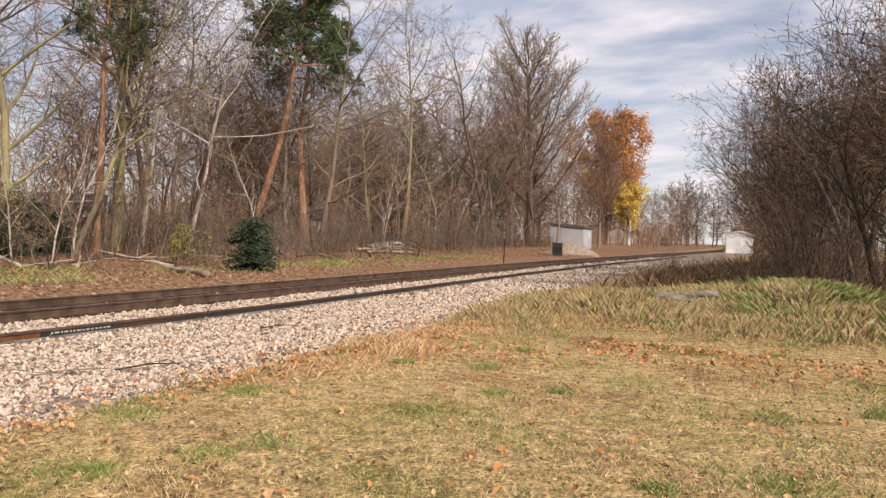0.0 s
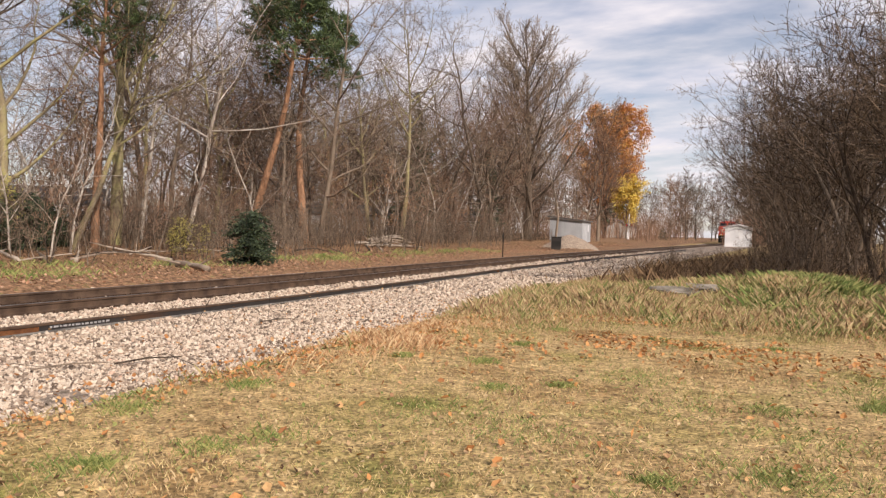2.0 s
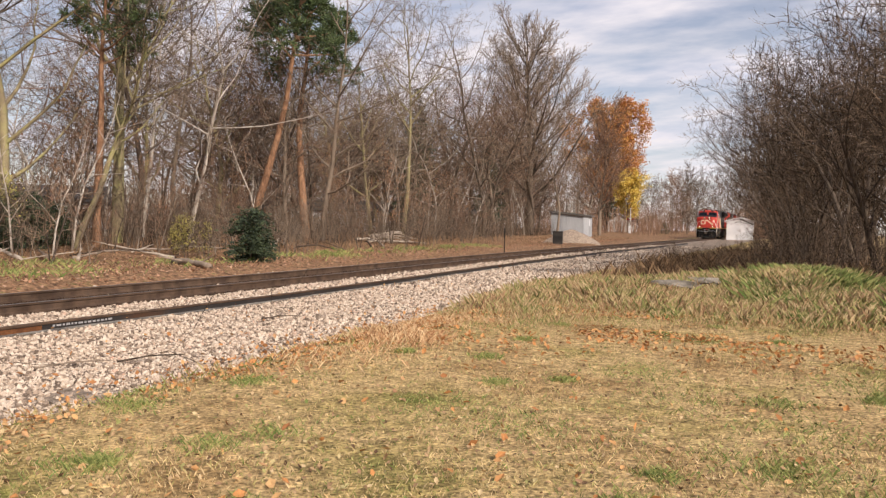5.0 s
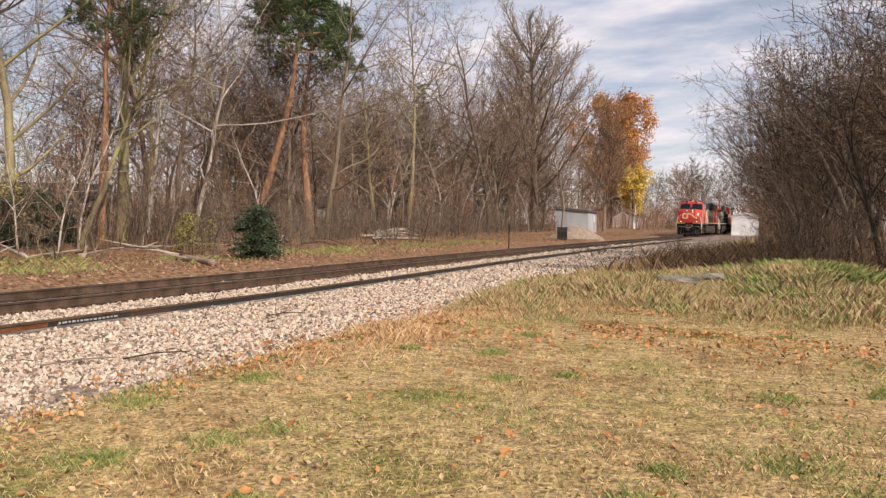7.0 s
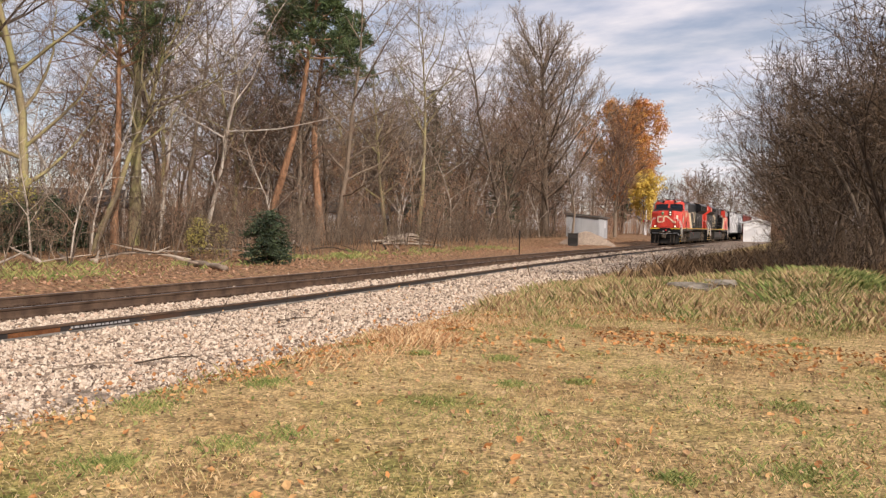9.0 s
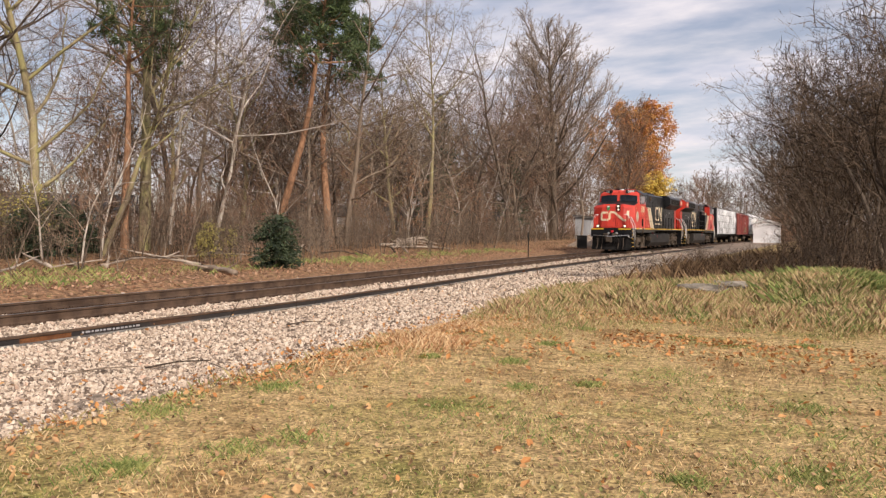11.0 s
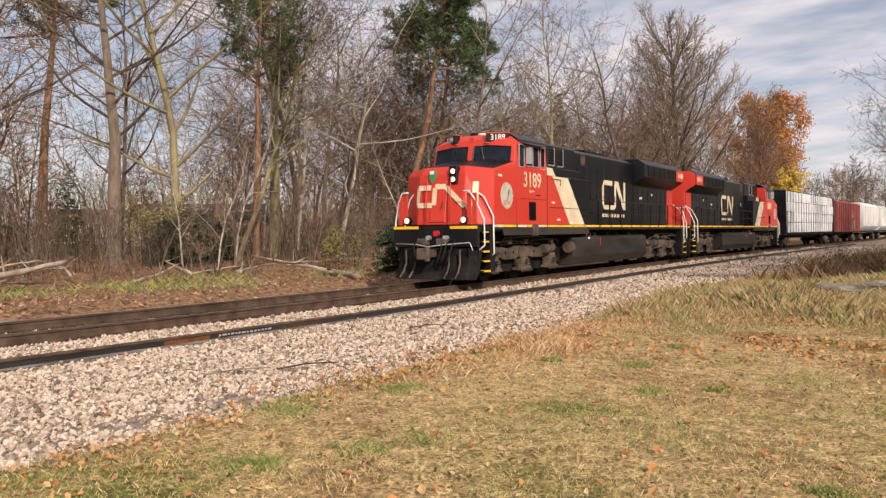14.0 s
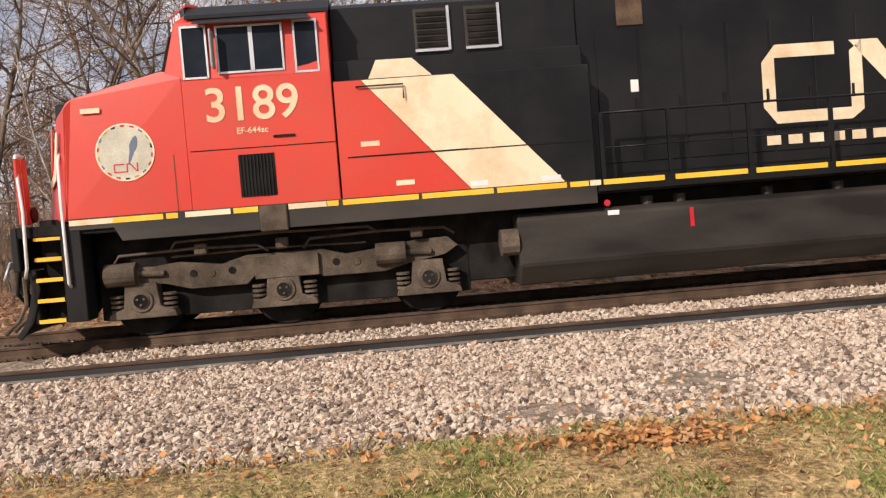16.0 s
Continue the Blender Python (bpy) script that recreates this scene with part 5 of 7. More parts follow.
# ---- trees ----
class Tree:
    """Grows a bare tree: stout wood in one mesh, fine twigs in another, and leaf or needle spots."""

    def __init__(self, seed):
        self.r = random.Random(seed)
        self.wood, self.limb, self.twig, self.spots = Shape(), Shape(), Shape(), []

    def grow(self, p, d, length, rad, level, spec):
        r = self.r
        segs = spec["segs"][level]
        pts, rads = [Vector(p)], [rad]
        d = Vector(d).normalized()
        q = Vector(p)
        wob = spec["wob"][level]
        for k in range(segs):
            d = (d + Vector((r.gauss(0, wob), r.gauss(0, wob), r.gauss(0, wob * 0.5) + spec["up"][level]))).normalized()
            q = q + d * (length / segs)
            pts.append(q.copy())
            t = (k + 1) / segs
            rads.append(max(rad * (1 - t * spec["taper"][level]), 0.004))
        last = level == len(spec["segs"]) - 1
        if level >= 2:
            rads[-1] = 0
        if level >= 3 - (len(spec["segs"]) < 5):
            w = d.orthogonal().normalized()
            w.rotate(Matrix.Rotation(r.uniform(0, 6.28), 3, d))
            w *= spec.get("twig", 0.010) * (1.3 if level < len(spec["segs"]) - 1 else 0.9)
            if segs == 1:
                self.twig.add([tuple(pts[0] - w), tuple(pts[0] + w), tuple(pts[1])], [(0, 1, 2)])
            else:
                self.twig.add([tuple(pts[0] - w), tuple(pts[0] + w), tuple(pts[1] - w * 0.7), tuple(pts[1] + w * 0.7), tuple(pts[-1])], [(0, 1, 3, 2), (2, 3, 4)])
        else:
            (self.wood, self.limb, self.twig)[min(level, 2)].tube(pts, rads, spec["sides"][level], cap=False)
        if level >= spec.get("spot_level", 99):
            self.spots.append((pts[-1].copy(), d.copy()))
            if segs > 1:
                self.spots.append((pts[segs // 2].copy(), d.copy()))
        if last:
            return
        n = spec["kids"][level]
        n = max(1, int(round(n * r.uniform(0.8, 1.2))))
        lo = spec["from"][level]
        phase = r.uniform(0, 6.28)
        for k in range(n):
            t = lo + (1 - lo) * (k + r.uniform(0.1, 0.9)) / n
            t = min(t, 0.985)
            f = t * segs
            i = min(int(f), segs - 1)
            a, b = pts[i], pts[i + 1]
            pos = a.lerp(b, f - i)
            dirn = (b - a).normalized()
            side = dirn.orthogonal().normalized()
            side.rotate(Matrix.Rotation(phase + k * 2.4 + r.uniform(-0.5, 0.5), 3, dirn))
            ang = radians(spec["angle"][level] * r.uniform(0.7, 1.25))
            nd = dirn * math.cos(ang) + side * math.sin(ang)
            shape = spec["shape"](t) if level == 0 else (1.15 - 0.55 * t)
            nl = length * spec["ratio"][level] * shape * r.uniform(0.7, 1.2)
            nr = min(rads[i] * 0.75, rad * spec["thin"][level] * (1.1 - 0.5 * t))
            self.grow(pos, nd, nl, max(nr, 0.007), level + 1, spec)


def spot_cards(spots, rng, size, per, spread, flat=0.3):
    """Small leaves, each one or two triangles, about the spots."""
    vs, fs = [], []
    for p, d in spots:
        for _ in range(per):
            c = p + Vector((rng.gauss(0, spread), rng.gauss(0, spread), rng.gauss(0, spread * 0.8)))
            u = Vector((rng.gauss(0, 1), rng.gauss(0, 1), rng.gauss(0, 1) * flat + 0.2)).normalized()
            w = u.orthogonal().normalized()
            w.rotate(Matrix.Rotation(rng.uniform(0, 6.28), 3, u))
            s = size * rng.uniform(0.6, 1.3)
            k = len(vs)
            vs += [tuple(c - w * s * 0.5), tuple(c + u * s * 0.45), tuple(c + w * s * 0.6), tuple(c - u * s * 0.45)]
            fs.append((k, k + 1, k + 2, k + 3))
    return vs, fs


def needle_cards(spots, rng, length, per):
    """Tufts of narrow needles standing out from the spots."""
    vs, fs = [], []
    for p, d in spots:
        for _ in range(per):
            u = (Vector(d) * 0.5 + Vector((rng.gauss(0, 1), rng.gauss(0, 1), rng.gauss(0, 0.8) + 0.2))).normalized()
            w = u.orthogonal().normalized()
            w.rotate(Matrix.Rotation(rng.uniform(0, 6.28), 3, u))
            s = length * rng.uniform(0.6, 1.3)
            c = p + Vector((rng.gauss(0, 0.12), rng.gauss(0, 0.12), rng.gauss(0, 0.08)))
            k = len(vs)
            vs += [tuple(c - w * s * 0.10), tuple(c + w * s * 0.10), tuple(c + u * s)]
            fs.append((k, k + 1, k + 2))
    return vs, fs


OVAL = lambda t: 0.35 + 1.25 * math.sin(math.pi * min(1, max(0.04, t * 0.92)))
VASE = lambda t: 1.15 - 0.55 * t
CONE = lambda t: 1.05 - 0.95 * t
TALL = dict(segs=(9, 5, 3, 2, 1), sides=(8, 5, 3, 3, 3), wob=(0.045, 0.13, 0.2, 0.22, 0.2), up=(0.02, 0.09, 0.05, 0.03, 0.0), taper=(0.86, 0.8, 0.8, 0.8, 1),
            kids=(17, 8, 7, 6), angle=(50, 46, 44, 42), ratio=(0.27, 0.48, 0.52, 0.5), thin=(0.42, 0.4, 0.4, 0.5), shape=OVAL)
TALL["from"] = (0.34, 0.2, 0.15, 0.2)


def spec_with(base, **kw):
    s = dict(base)
    for k, v in kw.items():
        s["from" if k == "start" else k] = v
    return s


MULTI = spec_with(TALL, kids=(10, 7, 7, 6), ratio=(0.42, 0.5, 0.5, 0.5), angle=(38, 42, 44, 42), start=(0.18, 0.15, 0.15, 0.2), wob=(0.09, 0.16, 0.2, 0.2, 0.2))
BIG = spec_with(TALL, segs=(8, 7, 4, 2, 1), kids=(46, 16, 10, 6), ratio=(0.52, 0.40, 0.46, 0.5), angle=(46, 32, 32, 32), twig=0.022, start=(0.19, 0.12, 0.12, 0.12), up=(0.02, 0.085, 0.07, 0.04, 0.02), wob=(0.03, 0.06, 0.10, 0.14, 0.2),
                thin=(0.30, 0.42, 0.4, 0.5), shape=lambda t: 1.12 - 0.60 * t)
SAPLING = spec_with(TALL, segs=(5, 3, 2, 1), sides=(5, 3, 3, 3), kids=(12, 7, 5), ratio=(0.32, 0.42, 0.5), start=(0.2, 0.2, 0.2), wob=(0.10, 0.18, 0.2, 0.2), shape=VASE)


def make_tree(name, seed, height, rad, spec, bark, twig, label, category="tree", lean=(0, 0), leaf=None, needles=None, stems=1, spread=0.0, spot_level=3):
    t = Tree(seed)
    ob = empty(name)
    sp = dict(spec)
    sp["spot_level"] = spot_level
    for k in range(stems):
        a = k * 2.4 + t.r.uniform(0, 1)
        off = Vector((math.cos(a), math.sin(a), 0)) * (spread * (k > 0) * t.r.uniform(0.4, 1))
        d = Vector((lean[0], lean[1], 1)) + off.normalized() * (0.28 * (stems > 1) * t.r.uniform(0.3, 1.2)) if off.length else Vector((lean[0], lean[1], 1))
        t.grow(off - Vector((0, 0, 0.15)), d, height * (t.r.uniform(0.7, 1) if k else 1), rad * (t.r.uniform(0.6, 1) if k else 1), 0, sp)
        t.wood.part("trunk" if stems == 1 else "stem", bark, ob, smooth=True)
        t.wood = Shape()
    if t.limb.f:
        tagged(t.limb.part("branchwork", bark, ob, smooth=True), kind="stuff")
    if t.twig.f:
        tagged(t.twig.part("crown", twig, ob), kind="stuff")
    rng = random.Random(seed + 99)
    if leaf:
        mat, size, per, share, sprd = leaf
        spots = [s for s in t.spots if rng.random() < share]
        vs, fs = spot_cards(spots, rng, size, per, sprd)
        raw = raw_object("foliage", vs, fs, mat)
        raw.parent = ob
    if needles:
        mat, size, per, lo = needles
        vs, fs = needle_cards([s for s in t.spots if s[0].z > lo], rng, size, per)
        raw = raw_object("foliage", vs, fs, mat)
        raw.parent = ob
    return tagged(ob, label, category)


def conifer(name, seed, height, width, mat, label, bare=0.1, category="tree", dens=1.0, power=0.8):
    """A spruce or cedar: whorls of drooping boughs covered with short needle sprays."""
    rng = random.Random(seed)
    ob = empty(name)
    Shape().tube([(0, 0, -0.1), (rng.gauss(0, .05), 0, height * 0.5), (0, 0, height)], [0.018 * height, 0.011 * height, 0], 7, cap=False).part("trunk", M_BARK, ob, smooth=True)
    boughs = Shape()
    vs, fs = [], []
    z = height * bare
    while z < height * 0.985:
        t = (z / height - bare) / (1 - bare)
        reach = width * 0.5 * (1 - t) ** power + 0.08
        n = 7
        for k in range(n):
            a = rng.uniform(0, 6.28)
            ln = reach * rng.uniform(0.65, 1.12)
            tip = Vector((math.cos(a) * ln, math.sin(a) * ln, z - 0.18 * ln + rng.uniform(-0.1, 0.15)))
            boughs.tube([(0, 0, z), tuple(tip)], [0.008 + 0.006 * ln, 0], 3, cap=False)
            m = max(4, int(ln * 11 * dens))
            for j in range(m):
                f = rng.uniform(0.15, 1.05)
                c = Vector((0, 0, z)).lerp(tip, f) + Vector((rng.gauss(0, 0.07 + 0.05 * ln), rng.gauss(0, 0.07 + 0.05 * ln), rng.gauss(0, 0.06)))
                u = Vector((math.cos(a) + rng.gauss(0, 0.8), math.sin(a) + rng.gauss(0, 0.8), rng.gauss(-0.1, 0.5))).normalized()
                w = u.orthogonal().normalized()
                w.rotate(Matrix.Rotation(rng.uniform(0, 6.28), 3, u))
                s = (0.10 + 0.020 * height) * rng.uniform(0.6, 1.3)
                i = len(vs)
                vs += [tuple(c - w * s * 0.22), tuple(c + w * s * 0.22), tuple(c + u * s)]
                fs.append((i, i + 1, i + 2))
        z += 0.10 + 0.020 * height
    boughs.part("bough_frame", M_BARK, ob)
    raw = raw_object("foliage", vs, fs, mat)
    raw.parent = ob
    return tagged(ob, label, category)


def put(ob, x, y, turn=0.0, scale=1.0, sink=0.0):
    ob.scale = (scale,) * 3
    ob.matrix_basis = pose(x, y, ground_z(x, y) - sink, 0, 0, turn) @ Matrix.Diagonal((scale, scale, scale, 1))
    return ob


def again(ob, x, y, turn=0.0, scale=1.0, label=""):
    c = copy_thing(ob, pose(x, y, ground_z(x, y), 0, 0, turn))
    c.scale = (scale,) * 3
    return tagged(c, label) if label else c


WR = random.Random(21)

# single trees that the eye can follow
mossy = put(make_tree("mossy_tree", 3, 19, 0.33, spec_with(TALL, start=(0.42, 0.2, 0.15, 0.2), kids=(14, 8, 7, 6)), M_BARKMOSS, M_TWIG, "tall bare tree with moss-yellow trunk at the wood's edge", lean=(0.05, 0.0)), -31.0, 31.8, 40)
put(make_tree("leaning_tree", 8, 13, 0.15, spec_with(TALL, wob=(0.12, 0.16, 0.2, 0.2, 0.2)), M_BARKMOSS, M_TWIG, "crooked leaning bare tree at the wood's edge", lean=(0.10, 0.12)), -28.6, 26.8, 0)
put(make_tree("limb_tree", 41, 17, 0.34, spec_with(TALL, start=(0.3, 0.2, 0.15, 0.2), ratio=(0.34, 0.48, 0.5, 0.5), angle=(60, 48, 44, 42), thin=(0.24, 0.4, 0.4, 0.5), wob=(0.07, 0.22, 0.24, 0.22, 0.2)), M_BARK, M_TWIG, "bare tree with long spreading dead limbs"), -30.5, 21.5, 75)
big = put(make_tree("big_maple", 5, 25.0, 0.62, BIG, M_BARK, M_TWIGPALE, "huge bare maple with a broad rounded crown of fine twigs"), -30.2, 107, 10)
put(make_tree("reddish_maple", 15, 19, 0.32, spec_with(BIG, kids=(26, 12, 8, 6), angle=(40, 34, 34, 34), ratio=(0.42, 0.42, 0.46, 0.5)), M_BARK, M_TWIGRED, "bare maple with reddish twigs"), -24.5, 128, 80)
orange = put(make_tree("orange_maple", 17, 25, 0.42, spec_with(BIG, kids=(22, 9, 7, 3), shape=OVAL, ratio=(0.30, 0.5, 0.45, 0.5), angle=(55, 45, 40, 40)), M_BARK, M_TWIGRED, "tall maple holding orange and golden autumn leaves",
                        leaf=(M_ORANGE, 0.36, 6, 0.9, 0.55)), -34.0, 186, 0)
put(make_tree("yellow_maple", 18, 12, 0.2, spec_with(BIG, kids=(14, 7, 6, 3), shape=OVAL, ratio=(0.3, 0.45, 0.45, 0.5)), M_BARK, M_TWIGRED, "smaller maple with bright yellow leaves",
              leaf=(M_YELLOW, 0.34, 5, 0.8, 0.45)), -28.6, 183, 0)
put(conifer("spruce", 31, 30, 7, M_SPRUCE, "dark pointed spruce behind the orange maple"), -40.5, 225, 0)
trunk2 = put(make_tree("slim_tree", 9, 20, 0.24, spec_with(TALL, start=(0.45, 0.2, 0.15, 0.2)), M_BARKMOSS, M_TWIG, "tall slim bare tree with lichened trunk"), -31.5, 68, 0)
pale = put(make_tree("pale_tree", 12, 21, 0.36, spec_with(TALL, start=(0.4, 0.2, 0.15, 0.2), wob=(0.015, 0.14, 0.2, 0.2, 0.2)), M_BARKPALE, M_TWIG, "tall pale-barked bare tree in the wood's edge"), -36.5, 18.8, 0)
thin_pale = put(make_tree("thin_pale_tree", 13, 15, 0.13, spec_with(TALL, start=(0.4, 0.2, 0.15, 0.2), kids=(12, 7, 6, 5)), M_BARKPALE, M_TWIG, "thin pale-stemmed bare tree", lean=(0.1, 0.12)), -36.5, 39.6, 0)
PINE = spec_with(TALL, segs=(8, 4, 3, 2), sides=(8, 5, 4, 3), kids=(16, 6, 5), ratio=(0.24, 0.5, 0.5), start=(0.62, 0.3, 0.2), angle=(72, 50, 45), up=(0.02, 0.05, 0.06, 0.05), shape=VASE)
pine = put(make_tree("pine", 22, 20, 0.30, PINE, M_BARKPINE, M_TWIG, "tall pine with orange bark and high green needle clumps", lean=(0.12, 0.05), needles=(M_NEEDLE, 0.40, 11, 9), spot_level=2), -33.0, 45.8, 0)
again(pine, -30.0, 48.6, 130, 1.04)
pine2 = put(make_tree("pine", 25, 22, 0.34, PINE, M_BARKPINE, M_TWIG, "straight orange-barked pine among bare trees", needles=(M_NEEDLE, 0.40, 8, 12), spot_level=2), -44.0, 9.6, 0)
for x, y, turn, sc in ((-47, 21, 60, 0.9), (-38.5, 11.6, 200, 1.0), (-36, -4, 100, 0.95), (-50, 30, 20, 1.05), (-29, 28.5, 230, 0.62)):
    again(pine2, x, y, turn, sc)
fir = put(conifer("spruce", 33, 17, 6.5, M_SPRUCE, "dark green spruce standing back in the wood", dens=0.8), -48, 18, 0)
for x, y, turn, sc in ((-55, 26, 50, 1.1), (-37.5, 84, 90, 1.0), (-34, 100, 10, 0.8)):
    again(fir, x, y, turn, sc)
cedar_s = put(conifer("cedar", 35, 6.5, 3.2, M_NEEDLE, "olive-green young cedar in the undergrowth", bare=0.03), -38, 8.0, 0)
again(cedar_s, -40, 25.5, 90, 0.8)
bush = put(conifer("evergreen_bush", 37, 2.25, 2.1, M_SPRUCE, "dense dark evergreen bush beside the track", bare=0.02, category="bush", dens=7.0, power=0.33), -19.0, 26.6, 0)

for x, y, turn, sc in ((-28.6, 22.8, 40, 0.95), (-29.6, 25.2, 130, 1.1), (-30.6, 27.4, 220, 0.9)):
    again(bush, x, y, turn, sc, "dark evergreen shrub under the bare trees")
yellow_shrub = put(make_tree("yellow_shrub", 44, 2.0, 0.02, SAPLING, M_BARK, M_TWIG, "small shrub with sparse yellow-green leaves", "shrub", stems=5, spread=0.5, leaf=(M_YELLOWGREEN, 0.05, 2, 0.35, 0.1), spot_level=2), -22.4, 26.9, 0, 0.9)
again(yellow_shrub, -29.6, 23.4, 80, 1.5)

# wood of repeated bare trees
kinds = []
for k, (h, rad, mat) in enumerate(((16, 0.2, M_BARK), (19, 0.24, M_BARK), (14, 0.16, M_BARK), (17, 0.21, M_BARKMOSS), (15, 0.14, M_BARKPALE), (18, 0.2, M_BARK))):
    kinds.append(make_tree("bare_tree", 50 + k, h, rad, spec_with(TALL, start=(0.12 + 0.06 * (k % 3), 0.2, 0.15, 0.2), kids=(16, 8, 6, 5), angle=(60, 50, 46, 44), ratio=(0.30, 0.50, 0.52, 0.5), wob=(0.085, 0.19, 0.26, 0.26, 0.2)),
                           mat, M_TWIG if k % 3 else M_TWIGRED, "slender bare deciduous tree in the wood", lean=(WR.gauss(0, 0.11), WR.gauss(0, 0.11)),
                           leaf=(M_BROWNLEAF, 0.075, 2, 0.05, 0.15) if k in (0, 2) else None))
spots = []


def free(x, y, gap):
    return all((x - a) ** 2 + (y - b) ** 2 > gap * gap for a, b in spots)


def scatter(n, xr, yr, gap, edge=None):
    out, tries = [], 0
    while len(out) < n and tries < n * 60:
        tries += 1
        x, y = WR.uniform(*xr), WR.uniform(*yr)
        if edge and not edge(x, y):
            continue
        if free(x, y, gap):
            spots.append((x, y))
            out.append((x, y))
    return out


def in_wood(x, y):
    return x < -28.5 - 1.5 * math.sin(y * 0.2) - 0.02 * y


fresh = list(kinds)
for x, y in scatter(66, (-58, -28), (-18, 96), 2.8, in_wood) + scatter(12, (-48, -24), (72, 150), 3.5) + scatter(44, (-62, -30), (46, 112), 2.2, in_wood):
    k = WR.randrange(len(kinds))
    sc, turn = WR.uniform(0.7, 1.12), WR.uniform(0, 360)
    if fresh and kinds[k] in fresh:
        fresh.remove(kinds[k])
        put(kinds[k], x, y, turn, sc)
    else:
        again(kinds[k], x, y, turn, sc)
for k in fresh:
    put(k, WR.uniform(-60, -45), WR.uniform(0, 60), 0, 1)

# thin far trees close the wood behind
far_kinds = [make_tree("far_tree", 70 + k, 15, 0.16, spec_with(TALL, segs=(6, 3, 2, 1), sides=(5, 3, 3, 3), kids=(20, 9, 6), ratio=(0.28, 0.5, 0.5), start=(0.08, 0.15, 0.15), twig=0.045), M_BARK, M_TWIGRED if k else M_TWIG,
                       "bare tree deep in the wood") for k in range(2)]
n = 0
for x, y in scatter(70, (-120, -58), (-50, 170), 5.0, lambda x, y: not 0.55 < y / -x < 1.35) + scatter(46, (-75, -34), (115, 270), 4.0) + [(-32, 255), (-26, 262), (-20, 268), (-14, 272), (-9, 280), (-22, 240), (-38, 238), (-46, 215), (-5, 290), (0, 275), (4, 240), (-28, 300), (-16, 310), (-3, 320), (8, 300), (-22, 214), (-19, 222), (-24, 226), (-17, 232), (-27, 210), (-4, 200), (-1, 180), (2, 190), (-2, 215), (3, 160), (1, 130), (4, 140), (-14, 250), (-21, 252)]:
    ob = far_kinds[n % 2]
    sc = WR.uniform(0.8, 1.2)
    put(ob, x, y, WR.uniform(0, 360), sc) if n < 2 else again(ob, x, y, WR.uniform(0, 360), sc)
    n += 1

# saplings and brush along the wood's edge
sap = [make_tree("sapling", 80 + k, (5.5, 7.5, 4.2, 6.5, 3.4)[k], (0.045, 0.06, 0.04, 0.05, 0.03)[k], spec_with(SAPLING, twig=0.008), (M_BARK, M_BARKPALE, M_BARK, M_BARK, M_BARK)[k],
                 (M_TWIGRED, M_TWIG, M_TWIG, M_TWIGRED, M_TWIG)[k], ("thin bare sapling in the undergrowth", "pale thin bare sapling", "bare bushy shrub in the undergrowth", "sapling with withered brown leaves", "low tangled bare shrub")[k],
                 "shrub" if k in (2, 4) else "sapling", stems=(2, 1, 3, 2, 4)[k], spread=(0.2, 0, 0.5, 0.3, 0.8)[k], leaf=(M_BROWNLEAF, 0.075, 2, 0.3, 0.12) if k == 3 else None, spot_level=2) for k in range(5)]
n = 0
for x, y in scatter(150, (-46, -25.0), (-18, 110), 0.8, lambda x, y: x < -25.6 - 1.2 * math.sin(y * 0.2) - 0.02 * y):
    k = WR.randrange(5)
    sc, turn = WR.uniform(0.7, 1.25), WR.uniform(0, 360)
    if n < 5:
        put(sap[n], x, y, turn, sc)
    else:
        again(sap[k], x, y, turn, sc)
    n += 1

# tangled low shrubs and young stems before the trees
for x, y in scatter(100, (-28, -21.0), (-14, 75), 0.7, lambda x, y: x < -21.2 - 0.9 * math.sin(y * 0.37) - 0.012 * y):
    k = WR.choice((2, 4, 4, 4, 0, 0))
    again(sap[k], x, y, WR.uniform(0, 360), WR.uniform(0.45, 0.95))
for x, y in scatter(26, (-44, -27.0), (-14, 100), 0.7):
    again(sap[WR.choice((0, 0, 1, 3))], x, y, WR.uniform(0, 360), WR.uniform(1.2, 1.9))

# the dark thicket on the camera's side of the track
thick = [make_tree("thicket_tree", 90 + k, (9.5, 8.0, 10.5)[k], (0.13, 0.10, 0.15)[k], spec_with(MULTI, kids=(9, 7, 6, 4), twig=0.011), M_BARK, M_TWIGDARK, "many-stemmed bare thicket tree", stems=(3, 4, 2)[k], spread=0.5) for k in range(3)]
places = [(3.4, 26, 0.80), (4.4, 23, 0.75), (5.0, 28, 0.9), (3.0, 31, 0.75), (4.4, 33, 0.95), (2.6, 37, 0.8), (3.8, 40, 0.95), (5.6, 37, 1.05), (2.0, 44, 0.8), (3.4, 47, 1.0), (5.8, 46, 1.1), (1.4, 52, 0.8),
          (3.0, 56, 1.05), (5.6, 57, 1.1), (1.2, 62, 0.9), (3.6, 66, 1.1), (6.5, 64, 1.2), (1.0, 74, 0.9), (4.2, 78, 1.15), (1.4, 88, 1.0), (5.0, 92, 1.2), (1.8, 104, 1.1), (6.4, 31, 1.05), (7.2, 41, 1.1), (5.6, 24.5, 0.9), (5.0, 19.5, 0.75), (8.0, 51, 1.1), (7.5, 76, 1.2), (5.6, 110, 1.3), (1.4, 34, 0.55), (1.6, 40, 0.55), (1.4, 47, 0.55), (1.5, 56, 0.6)]
for n, (x, y, sc) in enumerate(places):
    ob = thick[n % 3]
    put(ob, x, y, WR.uniform(0, 360), sc) if n < 3 else again(ob, x, y, WR.uniform(0, 360), sc)
low = make_tree("thicket_shrub", 97, 2.6, 0.022, spec_with(SAPLING, kids=(10, 6, 5), twig=0.006), M_TWIGDARK, M_TWIGDARK, "low dark bare shrub at the thicket's foot", "shrub", stems=6, spread=0.9)
